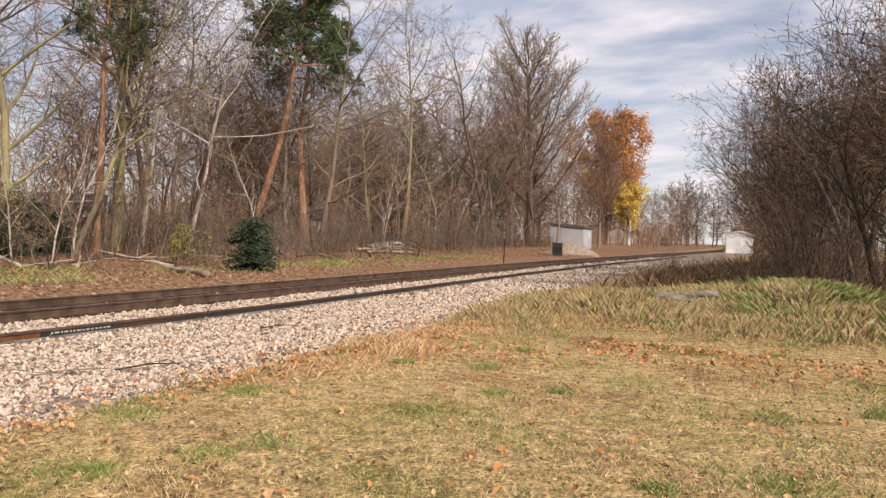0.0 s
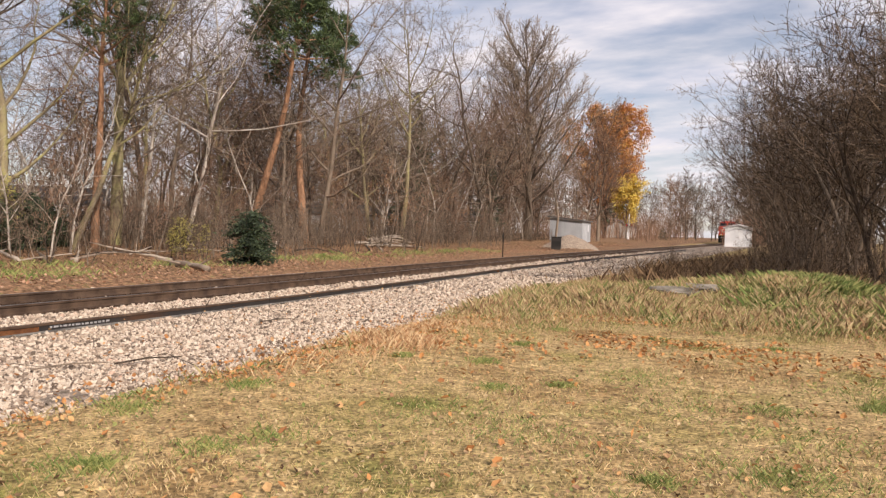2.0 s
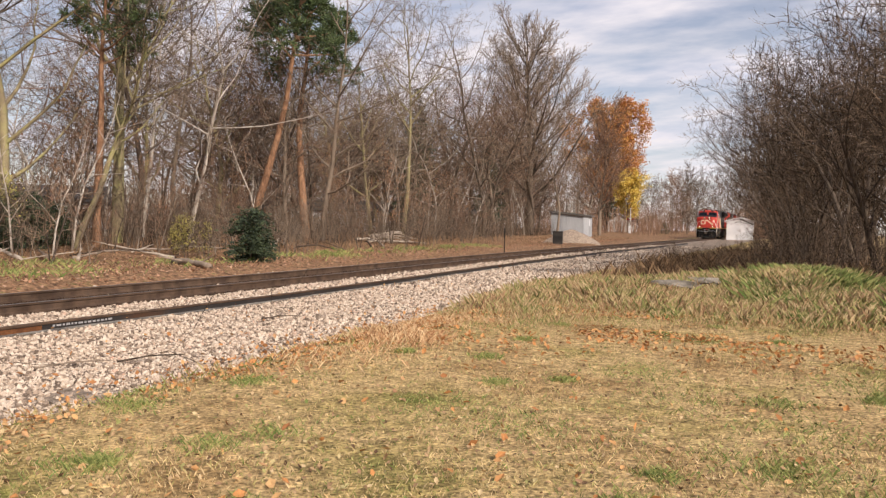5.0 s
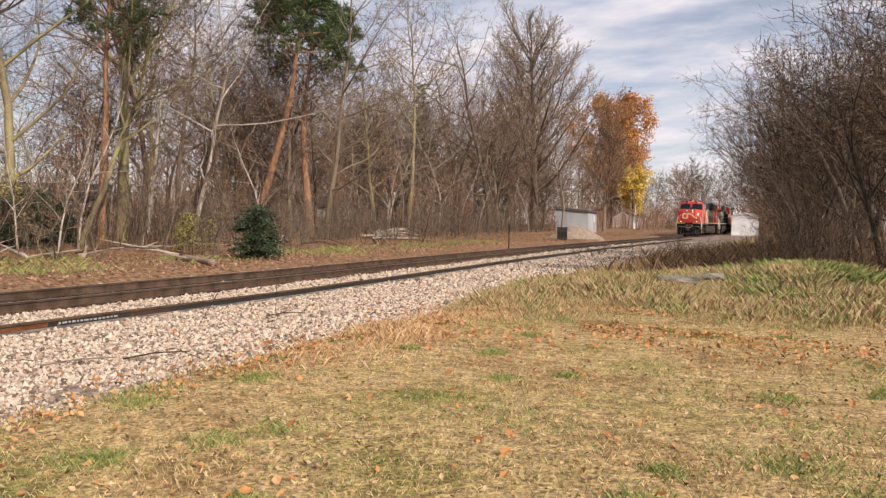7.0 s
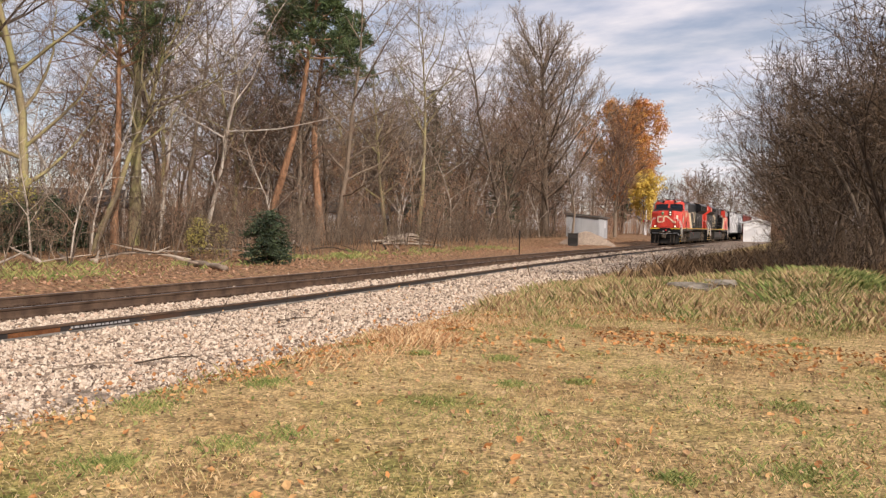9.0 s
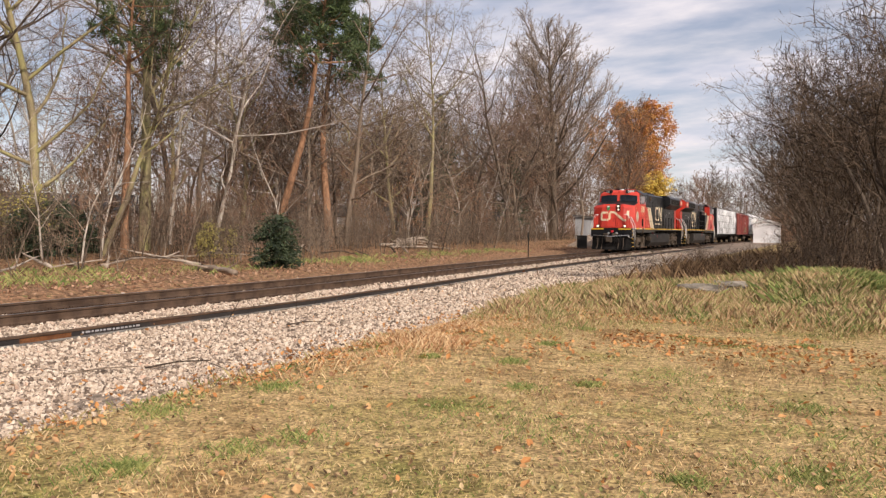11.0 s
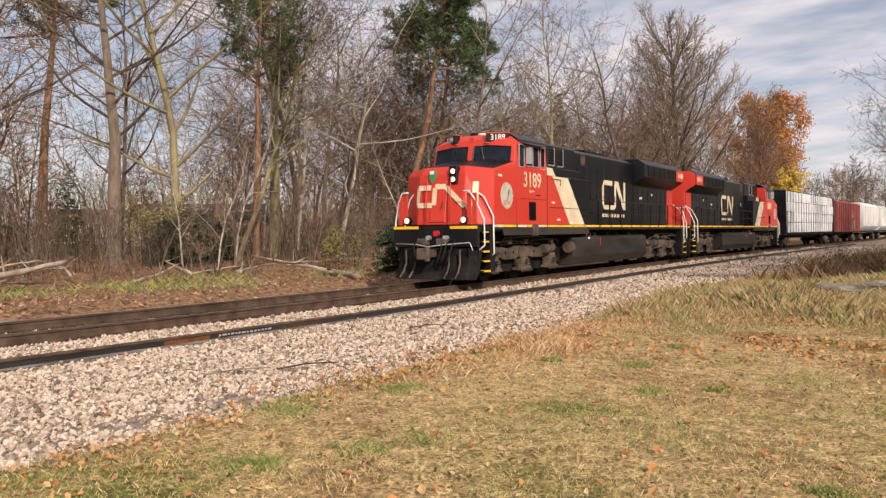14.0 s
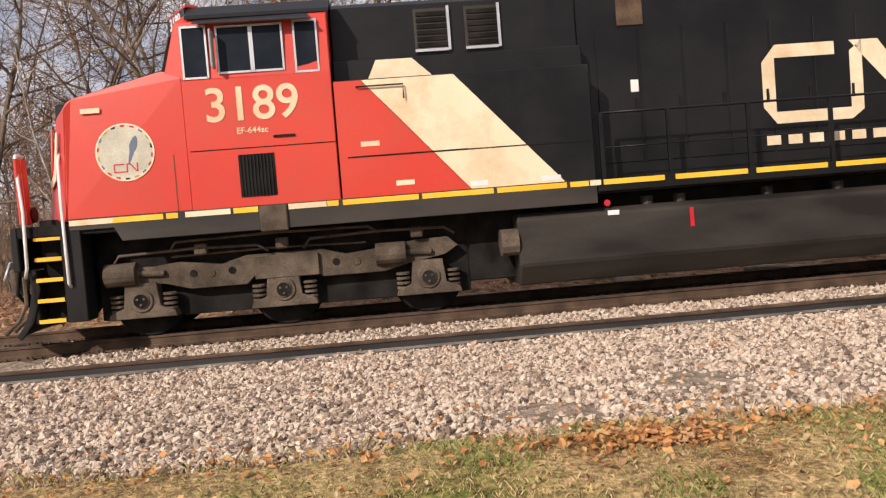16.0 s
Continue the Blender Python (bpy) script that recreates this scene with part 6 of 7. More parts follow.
lows = [(-3.2, 33), (-2.4, 29), (-1.0, 27), (0.4, 25.8), (-3.8, 38), (-4.4, 43), (-2.4, 36), (-1.2, 32), (0.6, 30), (1.9, 26), (3.0, 20.8), (2.4, 23.3), (-3.6, 47), (-2.2, 41), (1.4, 28.5), (3.8, 17.6), (-0.2, 28.6), (1.2, 36), (0.2, 33.5), (-1.4, 45), (-0.6, 50), (2.2, 29.4), (3.2, 28), (2.6, 33.4), (4.2, 25.2), (0.2, 61)]
for n, (x, y) in enumerate(lows):
    sc = WR.uniform(0.6, 1.1) * (0.5 if x < -0.9 else 1.0)
    put(low, x, y, 0, sc) if n == 0 else again(low, x, y, WR.uniform(0, 360), sc)


# ---- ground cover ----
def stones(name, rng, n, xr, yr, size, faces20, layer=0.0):
    """Crushed stone, every piece an uneven lump of its own."""
    phi = 1.618
    if faces20:
        base = np.array([(0, 1, phi), (0, -1, phi), (0, 1, -phi), (0, -1, -phi), (1, phi, 0), (-1, phi, 0), (1, -phi, 0), (-1, -phi, 0), (phi, 0, 1), (-phi, 0, 1), (phi, 0, -1), (-phi, 0, -1)]) / 1.9
        tri = np.array([(0, 1, 8), (0, 9, 1), (0, 4, 5), (0, 8, 4), (0, 5, 9), (1, 7, 6), (1, 6, 8), (1, 9, 7), (8, 6, 10), (8, 10, 4), (6, 3, 10), (6, 7, 3), (7, 11, 3), (7, 9, 11), (9, 5, 11), (5, 2, 11), (5, 4, 2), (4, 10, 2), (2, 3, 11), (2, 10, 3)])
    else:
        base = np.array([(1, 0, 0), (-1, 0, 0), (0, 1, 0), (0, -1, 0), (0, 0, 1), (0, 0, -1)], float)
        tri = np.array([(0, 2, 4), (2, 1, 4), (1, 3, 4), (3, 0, 4), (2, 0, 5), (1, 2, 5), (3, 1, 5), (0, 3, 5)])
    allv, nb = [], len(base)
    for _ in range(n):
        y = rng.uniform(*yr)
        x = track_x(y) + rng.uniform(*xr)
        if abs(x - track_x(y) - spare_u(y)) < 0.10 or abs(abs(x - track_x(y)) - 0.755) < 0.12:
            continue
        s = size * float(np.clip(rng.lognormal(0, 0.40), 0.45, 2.0))
        v = base * (1 + rng.uniform(-0.28, 0.28, base.shape)) * (s * rng.uniform(0.7, 1.15, 3))
        a, b = rng.uniform(0, 6.28, 2)
        ca, sa, cb, sb = math.cos(a), math.sin(a), math.cos(b), math.sin(b)
        v = v @ np.array([(ca, sa, 0), (-sa, ca, 0), (0, 0, 1)]) @ np.array([(1, 0, 0), (0, cb, sb), (0, -sb, cb)])
        allv.append(v + (x, y, bed_z(x, y) + layer + s * rng.uniform(-0.40, 0.50)))
    m = len(allv)
    vs = np.concatenate(allv)
    fs = (tri[None] + (np.arange(m) * nb)[:, None, None]).reshape(-1, 3)
    return raw_object(name, vs.tolist(), fs.tolist(), M_STONE)


RG = np.random.default_rng(5)
for nm, n, xr, yr, size, many in (("ballast_stones", 44000, (2.2, 7.35), (-3, 8), 0.021, False), ("ballast_stones", 9000, (0.9, 2.2), (-5, 8), 0.022, False), ("ballast_stones", 7000, (2.2, 7.3), (-6, -3), 0.023, False), ("ballast_stones", 34000, (0.9, 7.35), (8, 20), 0.024, False),
                                 ("ballast_stones", 15000, (0.9, 7.2), (20, 42), 0.036, False), ("ballast_stones", 9000, (0.9, 7.0), (42, 80), 0.055, False), ("ballast_stones", 3500, (-0.62, 0.62), (-8, 20), 0.030, False), ("ballast_stones", 6000, (-3.9, -0.95), (-10, 30), 0.034, False)):
    ob = stones(nm, RG, n, xr, yr, size, many)
    ob.parent = BED
    tagged(ob, "loose pale crushed limestone", kind="stuff")


pebbles = []
for k in range(8):
    bm = bmesh.new()
    bmesh.ops.create_icosphere(bm, subdivisions=1, radius=1)
    sx, sy, sz = RG.uniform(0.75, 1.2, 3)
    for v in bm.verts:
        v.co = Vector((v.co.x * sx, v.co.y * sy, v.co.z * sz)) * float(RG.uniform(0.75, 1.2))
    me = bpy.data.meshes.new("stone")
    bm.to_mesh(me)
    bm.free()
    me.materials.append(M_STONE_ONE)
    pebbles.append(me)
for k in range(300):
    ob = new("stone", pebbles[k % 8])
    ob.parent = BED
    x, y, s = float(RG.uniform(-7.6, -5.6)), float(RG.uniform(0.2, 5.5)), float(RG.uniform(0.024, 0.036))
    ob.matrix_basis = pose(x, y, bed_z(x, y) + s * 0.7, *[float(q) for q in RG.uniform(0, 360, 3)]) @ Matrix.Diagonal((s, s, s, 1))


def blades(name, rng, n, area, height, width, mat, label, parent=None, keep=None, bend=0.35, zfun=None):
    """Grass: each blade two triangles, bent over."""
    vs, fs = [], []
    made = 0
    while made < n:
        x, y = area(rng)
        if keep and not keep(x, y):
            made += 1
            continue
        h = height(x, y) * rng.uniform(0.5, 1.3)
        a, b = rng.uniform(0, 6.28), rng.uniform(0, 6.28)
        w = width * rng.uniform(0.6, 1.4)
        dx, dy = math.cos(a) * w, math.sin(a) * w
        lx, ly = math.cos(b) * h * bend * rng.uniform(0.4, 1.6), math.sin(b) * h * bend * rng.uniform(0.4, 1.6)
        z = (zfun or ground_z)(x, y) - 0.01
        k = len(vs)
        vs += [(x - dx, y - dy, z), (x + dx, y + dy, z), (x + lx * 0.4, y + ly * 0.4, z + h * 0.62), (x + lx, y + ly, z + h)]
        fs += [(k, k + 1, k + 2), (k + 2, k + 1, k + 3)]
        made += 1
    ob = raw_object(name, vs, fs, mat)
    if parent:
        ob.parent = parent
    return tagged(ob, label, kind="stuff")


GR = random.Random(77)


def lawn_place(r):
    """Nearer ground is covered more closely; a wedge that opens away from the standpoint."""
    d = 3.2 + 14.5 * r.random() ** 1.35
    a = radians(r.uniform(-11, 122))
    return -math.sin(a) * d, math.cos(a) * d


def lawn_edge(x, y):
    return x > -5.45 + 0.4 * noise.noise((y * 0.5, 7, 0)) and y < 17.5


def ragged(x, y):
    return noise.noise((x * 0.45, y * 0.45, 30)) + 0.6 * noise.noise((x * 1.7, y * 1.7, 31))


blades("lawn_grass", GR, 120000, lawn_place, lambda x, y: 0.040 + 0.018 * ragged(x, y), 0.0040, M_GRASS, "short dry mown lawn grass", GROUND, lawn_edge, bend=0.6)


def tall_place(r):
    y = 11.0 + 18 * r.random() ** 1.1
    x = r.uniform(-5.9, 0.13 * y + 1.0)
    if r.random() > smooth_step(11.0, 15.5, y + 2.2 * ragged(x * 0.6, y * 0.6)):
        y += 6.0
    return x, y


def tall_height(x, y):
    h = 0.13 + 0.16 * ragged(x, y)
    h += 0.12 * math.exp(-((y - 19) / 5) ** 2) + 0.35 * math.exp(-((x - 3.2) / 1.0) ** 2 - ((y - 17) / 2.5) ** 2)
    return max(0.05, h * smooth_step(10.5, 17, y + 2 * ragged(x * 0.6, y * 0.6)))


blades("tall_dry_grass", GR, 80000, tall_place, tall_height, 0.0021, M_DRYGRASS, "tall dry straw-coloured grass", GROUND, None, bend=0.55)
blades("verge_grass", GR, 7000, lambda r: (-5.75 + r.gauss(0, 0.28), r.uniform(-4, 34)), lambda x, y: 0.10 + 0.06 * ragged(x, y), 0.006, M_DRYGRASS, "straggling dry grass along the ballast edge", GROUND, lambda x, y: ragged(x, y) > -0.15, bend=0.7)
blades("verge_straw", GR, 5200, lambda r: (-4.8 + r.gauss(0, 0.55), r.gauss(11.2, 1.9)), lambda x, y: 0.09 + 0.07 * ragged(x, y), 0.0026, M_STRAW, "salmon-coloured dry grass at the ballast edge", GROUND, lambda x, y: ragged(x * 1.2, y * 1.2) > 0.0, bend=0.7)
blades("green_weeds", GR, 9000, lambda r: (r.gauss(1.0, 0.8), r.gauss(19.4, 1.0)), lambda x, y: 0.30, 0.013, M_WEED, "leafy green weeds on the mound", GROUND, lambda x, y: ragged(x * 1.5, y * 1.5) > 0.0, bend=0.9)


def tuft_place(r):
    k = r.randrange(len(TUFTS))
    x, y, s = TUFTS[k]
    return x + r.gauss(0, s), y + r.gauss(0, s)


TUFTS = [(-4.9, 5.2, 0.14), (-5.4, 5.7, 0.2), (-5.3, 1.4, 0.25), (-5.0, 2.9, 0.2), (-5.2, 0.3, 0.22), (-4.7, -0.9, 0.25), (-3.6, 4.6, 0.12), (-3.4, 5.0, 0.15), (-4.9, 9.6, 0.3), (-4.2, 12.4, 0.35), (-3.2, 14.6, 0.5), (-1.5, 15, 0.6), (-5.6, 7.4, 0.3),
         (-1.7, 6.0, 0.3), (0.2, 5.8, 0.35), (-0.6, 7.6, 0.4), (-2.6, 6.4, 0.3), (-19.5, 17.5, 0.9), (-20.5, 24.5, 0.9), (-19.8, 33.5, 1.4), (-21.5, 11.8, 0.8), (-22, 5, 1.0), (-23, 20, 1.0), (-21.5, 15.5, 0.8)]
TUFTS += [(1.0, 5.4, 0.3), (1.3, 6.6, 0.35), (0.4, 7.0, 0.3), (1.7, 8.2, 0.4), (0.9, 9.4, 0.4), (-1.2, 9.0, 0.3)]
for _ in range(70):
    x, y = lawn_place(GR)
    if lawn_edge(x, y):
        TUFTS.append((x, y, GR.uniform(0.05, 0.16)))
blades("green_tufts", GR, 24000, tuft_place, lambda x, y: 0.05 if x > -10 else 0.16, 0.005, M_WEED, "scattered green grass tufts", GROUND, None, bend=0.8)
blades("thicket_grass", GR, 20000, lambda r: (r.gauss(0.4, 2.0), 23.5 + abs(r.gauss(0, 13))), lambda x, y: max(0.12, 0.42 + 0.35 * ragged(x, y)), 0.005, M_STALK, "rank brown grass and stalks under the thicket", GROUND, lambda x, y: x < 0.15 * y, bend=0.45)
blades("wood_edge_grass", GR, 20000, lambda r: (r.uniform(-30, -18), r.uniform(-8, 125)), lambda x, y: 0.16 + 0.1 * ragged(x, y), 0.008, M_STALK, "thin dry grass along the wood's edge", GROUND, lambda x, y: ragged(x * 0.7, y * 0.7) > -0.1, bend=0.8)


def stems(name, rng, n, area, tall, width, mat, label):
    """Rooted upright stalks, each with a few side shoots."""
    vs, fs = [], []
    for _ in range(n):
        x, y = area(rng)
        h = tall(x, y) * rng.uniform(0.5, 1.25)
        base = Vector((x, y, ground_z(x, y) - 0.05))
        top = base + Vector((rng.gauss(0, 0.16), rng.gauss(0, 0.16), 1)) * h
        a = rng.uniform(0, 6.28)
        w = Vector((math.cos(a), math.sin(a), 0)) * width * rng.uniform(0.6, 1.4)
        k = len(vs)
        vs += [tuple(base - w), tuple(base + w), tuple(top)]
        fs.append((k, k + 1, k + 2))
        for _ in range(6):
            p = base.lerp(top, rng.uniform(0.15, 0.95))
            q = p + Vector((rng.gauss(0, 0.5), rng.gauss(0, 0.5), abs(rng.gauss(0.4, 0.4)))) * (0.28 * h * rng.uniform(0.5, 1.2))
            k = len(vs)
            vs += [tuple(p - w * 0.6), tuple(p + w * 0.6), tuple(q)]
            fs.append((k, k + 1, k + 2))
    ob = raw_object(name, vs, fs, mat)
    ob.parent = GROUND
    return tagged(ob, label, kind="stuff")


BR = random.Random(91)
# the dark twig colour here puts the wood's inner shade into the brush
stems("wood_brush", BR, 15000, lambda r: (-27.0 - 26 * r.random() ** 1.6, r.uniform(-20, 112)), lambda x, y: 2.1, 0.010, M_TWIGDARK, "tangled bare brush, coloured dark for the shade under the trees")
stems("wood_brush", BR, 7000, lambda r: (r.uniform(-110, -56), r.uniform(-50, 170)), lambda x, y: 6.5, 0.05, M_TWIGRED, "brown brush deep in the wood")
stems("thicket_brush", BR, 2600, lambda r: (lambda y: (-2.8 + 0.022 * y + 7.5 * r.random() ** 0.8, y))(r.uniform(25, 95)), lambda x, y: 0.8 + 0.45 * max(0.0, x + 0.5), 0.010, M_TWIGDARK, "dark bare brush of the thicket")
stems("far_brush", BR, 4200, lambda r: (r.choice((r.uniform(-60, -20), r.uniform(-7, 6))), r.uniform(150, 320)), lambda x, y: 4.5 + 0.035 * (y - 150), 0.06, M_TWIGRED, "reddish brush by the far track")


def leaf_stuff(name, rng, n, area, size, mat, label, keep=None):
    vs, fs = [], []
    for _ in range(n):
        x, y = area(rng)
        if keep and not keep(x, y):
            continue
        u = x - track_x(y)
        z = (bed_z(x, y) + 0.03 if -3.6 < u < 7.2 else ground_z(x, y)) + rng.uniform(0.012, 0.05)
        s = size * rng.uniform(0.6, 1.35)
        a = rng.uniform(0, 6.28)
        m = Euler((rng.gauss(0, 0.5), rng.gauss(0, 0.5), a)).to_matrix()
        k = len(vs)
        for px, py, pz in ((-0.55, 0, 0.10), (-0.1, 0.42, 0.16), (0.55, 0.12, 0.04), (0.5, -0.2, 0.12), (-0.05, -0.42, 0.15), (0.05, 0.0, 0.0)):
            q = m @ Vector((px * s, py * s, pz * s))
            vs.append((x + q.x, y + q.y, z + q.z))
        fs += [(k, k + 5, k + 1), (k + 1, k + 5, k + 2), (k + 2, k + 5, k + 3), (k + 3, k + 5, k + 4), (k + 4, k + 5, k)]
    ob = raw_object(name, vs, fs, mat)
    ob.parent = GROUND
    return tagged(ob, label, kind="stuff")


blades("wood_edge_weeds", GR, 9000, lambda r: (r.gauss(-20.6, 1.2), r.uniform(-8, 60)), lambda x, y: 0.22, 0.020, M_WEED, "low leafy green weeds along the wood's edge", GROUND, lambda x, y: ragged(x * 0.8, y * 0.8) > 0.22, bend=1.0)
LR = random.Random(15)
leaf_stuff("fallen_leaves", LR, 800, lawn_place, 0.06, M_LEAF, "scattered fallen brown leaves on the lawn", lambda x, y: x > -5.6)
leaf_stuff("dry_clippings", LR, 7000, lawn_place, 0.032, M_DRYGRASS, "straw-coloured clippings matted in the lawn", lambda x, y: x > -5.6)
leaf_stuff("dark_clippings", LR, 4000, lawn_place, 0.030, M_STALK, "dark withered bits in the lawn", lambda x, y: x > -5.6)
leaf_stuff("leaf_drift", LR, 9000, lambda r: (r.uniform(-5.4, 3.4), r.gauss(14.6, 2.3)), 0.06, M_LEAF, "drift of fallen leaves against the tall grass", lambda x, y: ragged(x * 0.9, y * 0.9) > -0.05)
leaf_stuff("leaf_drift", LR, 2800, lambda r: (-5.25 + r.gauss(0, 0.42), -3 + 18 * r.random() ** 0.75), 0.046, M_LEAF, "fallen leaves along the ballast edge", lambda x, y: ragged(x, y) > -0.2)
leaf_stuff("leaf_drift", LR, 420, lambda r: (-4.95 + r.gauss(0, 0.14), 1.55 + r.gauss(0, 0.3)), 0.055, M_LEAF, "heap of fallen leaves by the ballast")
leaf_stuff("ballast_leaves", LR, 420, lambda r: (r.uniform(-11.0, -5.6), r.uniform(-4, 22)), 0.055, M_LEAF, "stray leaves on the ballast")
leaf_stuff("leaf_litter", LR, 18000, lambda r: (-16.6 - abs(r.gauss(0, 5)), -12 + 130 * r.random() ** 1.7), 0.085, M_LITTER, "leaf litter along the wood's edge")


# ---- dead wood, rocks and small things ----
def log(name, pts, r0, r1, label, mat=None, stubs=0, seed=0, category="log"):
    rng = random.Random(seed)
    s = Shape()
    pts = [Vector(p) for p in pts]
    fine, rads = [], []
    n = 9
    for k in range(n + 1):
        t = k / n * (len(pts) - 1)
        i = min(int(t), len(pts) - 2)
        p = pts[i].lerp(pts[i + 1], t - i)
        fine.append(p + Vector((rng.gauss(0, r0 * 0.18), rng.gauss(0, r0 * 0.18), rng.gauss(0, r0 * 0.12))))
        rads.append((r0 + (r1 - r0) * k / n) * rng.uniform(0.88, 1.12))
    s.tube(fine, rads, 9)
    for _ in range(stubs):
        k = rng.randrange(2, n)
        d = Vector((rng.gauss(0, 1), rng.gauss(0, 1), abs(rng.gauss(0.4, 0.6)))).normalized()
        ln = rng.uniform(0.3, 1.1)
        s.tube([fine[k], fine[k] + d * ln * 0.5, fine[k] + d * ln + Vector((0, 0, rng.gauss(0, 0.1)))], [rads[k] * 0.4, rads[k] * 0.28, 0.006], 5, cap=False)
    return tagged(s.part(name, mat or M_DEADWOOD, smooth=True), label, category)


def gp(x, y, h=0.0):
    return (x, y, ground_z(x, y) + h)


log("fallen_log", [gp(-20.4, 3.7, 0.62), gp(-17.6, 4.2, 0.4), gp(-14.9, 4.75, 0.12)], 0.15, 0.12, "weathered barkless log propped up beside the track", stubs=2, seed=1)
log("fallen_log", [gp(-24.8, 0.3, 0.10), gp(-23, 2.2, 0.12), gp(-21.1, 4.1, 0.10)], 0.12, 0.09, "long grey log lying on the leaf litter", stubs=1, seed=2)
log("arched_branch", [gp(-21.6, 6.2, 0.05), gp(-20.6, 6.4, 0.75), gp(-19.0, 6.4, 0.7), gp(-17.9, 6.3, 0.05)], 0.07, 0.05, "pale bent branch arching over the ground", seed=3)
log("white_log", [gp(-21.2, 10.0, 0.35), gp(-21.8, 12.2, 0.6), gp(-22.4, 14.2, 0.85)], 0.11, 0.07, "bleached fallen trunk resting on brush", stubs=4, seed=4)
log("upright_stick", [gp(-19.2, 8.4, 0.0), gp(-19.3, 8.5, 0.7), gp(-19.6, 8.9, 1.15)], 0.035, 0.015, "bent bleached stick standing in the brush", seed=5)
log("fallen_log", [gp(-20.6, 24.0, 0.12), gp(-19.2, 23.2, 0.12), gp(-17.6, 22.2, 0.10)], 0.13, 0.10, "short pale log by the evergreen bush", stubs=2, seed=6)
log("weathered_board", [gp(-16.6, 7.6, 0.05), gp(-16.3, 8.6, 0.06), gp(-16.0, 9.6, 0.05)], 0.07, 0.06, "grey weathered timber lying by the rails", seed=7)
PR = random.Random(61)
for k in range(17):
    x, y = -26.5 + PR.gauss(0, 0.8), 54 + PR.uniform(-2.4, 2.4)
    a, ln, h = PR.uniform(0.9, 2.2), PR.uniform(1.0, 2.4), PR.uniform(0.05, 0.9)
    log("brush_pile_branch", [gp(x - math.cos(a) * ln, y - math.sin(a) * ln, h * PR.uniform(0.3, 1)), gp(x, y, h), gp(x + math.cos(a) * ln, y + math.sin(a) * ln, h * PR.uniform(0.3, 1.2))], 0.07, 0.03,
        "grey cut branch in a brush pile", stubs=1, seed=100 + k, category="branch")
for k in range(40):
    cx, cy = PR.choice(((-20.8, 3.2), (-21.4, 6.4), (-22.4, 9.6), (-22.0, -1.4), (-24.0, 14.0)))
    x, y = cx + PR.gauss(0, 0.9), cy + PR.gauss(0, 1.1)
    a, ln, h = PR.uniform(0, 3.14), PR.uniform(0.6, 1.7), PR.uniform(0.08, 0.75)
    log("tangled_branch", [gp(x - math.cos(a) * ln, y - math.sin(a) * ln, PR.uniform(0.02, 0.4)), gp(x + PR.gauss(0, 0.12), y + PR.gauss(0, 0.12), h), gp(x + math.cos(a) * ln, y + math.sin(a) * ln, PR.uniform(0.02, 0.9))], PR.uniform(0.02, 0.055), 0.012,
        "bleached dead branch tangled at the wood's edge", mat=(M_DEADWOOD, M_BARK, M_BARKPALE)[k % 3], stubs=4, seed=400 + k, category="branch")
for k in range(46):
    y = PR.uniform(-9, 48)
    x = -22.4 - abs(PR.gauss(0, 2.2)) - 0.03 * y
    a, ln, h = PR.uniform(0, 3.14), PR.uniform(0.7, 2.4), abs(PR.gauss(0, 0.3)) + 0.04
    log("fallen_branch", [gp(x - math.cos(a) * ln, y - math.sin(a) * ln, PR.uniform(0.03, 0.2)), gp(x, y, h), gp(x + math.cos(a) * ln, y + math.sin(a) * ln, PR.uniform(0.03, 0.5))], PR.uniform(0.03, 0.08), 0.02,
        "grey fallen branch in the wood's edge", mat=M_DEADWOOD if k % 3 else M_BARK, stubs=2, seed=200 + k, category="branch")
for k, (x, y) in enumerate(((-7.4, 6.4), (-6.9, 7.1), (-8.2, 11.8))):
    log("dead_twig", [(x, y, bed_z(x, y) + 0.05), (x + 0.2, y + 0.35, bed_z(x, y) + 0.09), (x + 0.3, y + 0.8, bed_z(x, y) + 0.05)], 0.012, 0.006, "dry twig lying on the ballast", mat=M_BARK, stubs=2, seed=300 + k, category="twig")


def rock(name, x, y, size, seed, label, mat=None, z=None, category="rock"):
    bm = bmesh.new()
    bmesh.ops.create_icosphere(bm, subdivisions=3, radius=1)
    for v in bm.verts:
        q = v.co.copy()
        k = 1 + 0.28 * noise.noise(q * 1.3 + Vector((seed, 0, 0))) + 0.12 * noise.noise(q * 3.7 + Vector((seed, 5, 0)))
        v.co = Vector((q.x * size[0] * k, q.y * size[1] * k, max(-0.6, min(0.75, q.z)) * size[2] * k))
    me = bpy.data.meshes.new(name)
    bm.to_mesh(me)
    bm.free()
    me.materials.append(mat or M_ROCK)
    ob = new(name, me)
    ob.location = (x, y, ground_z(x, y) + size[2] * 0.25 if z is None else z)
    ob.rotation_euler = (0, 0, seed)
    return tagged(ob, label, category)


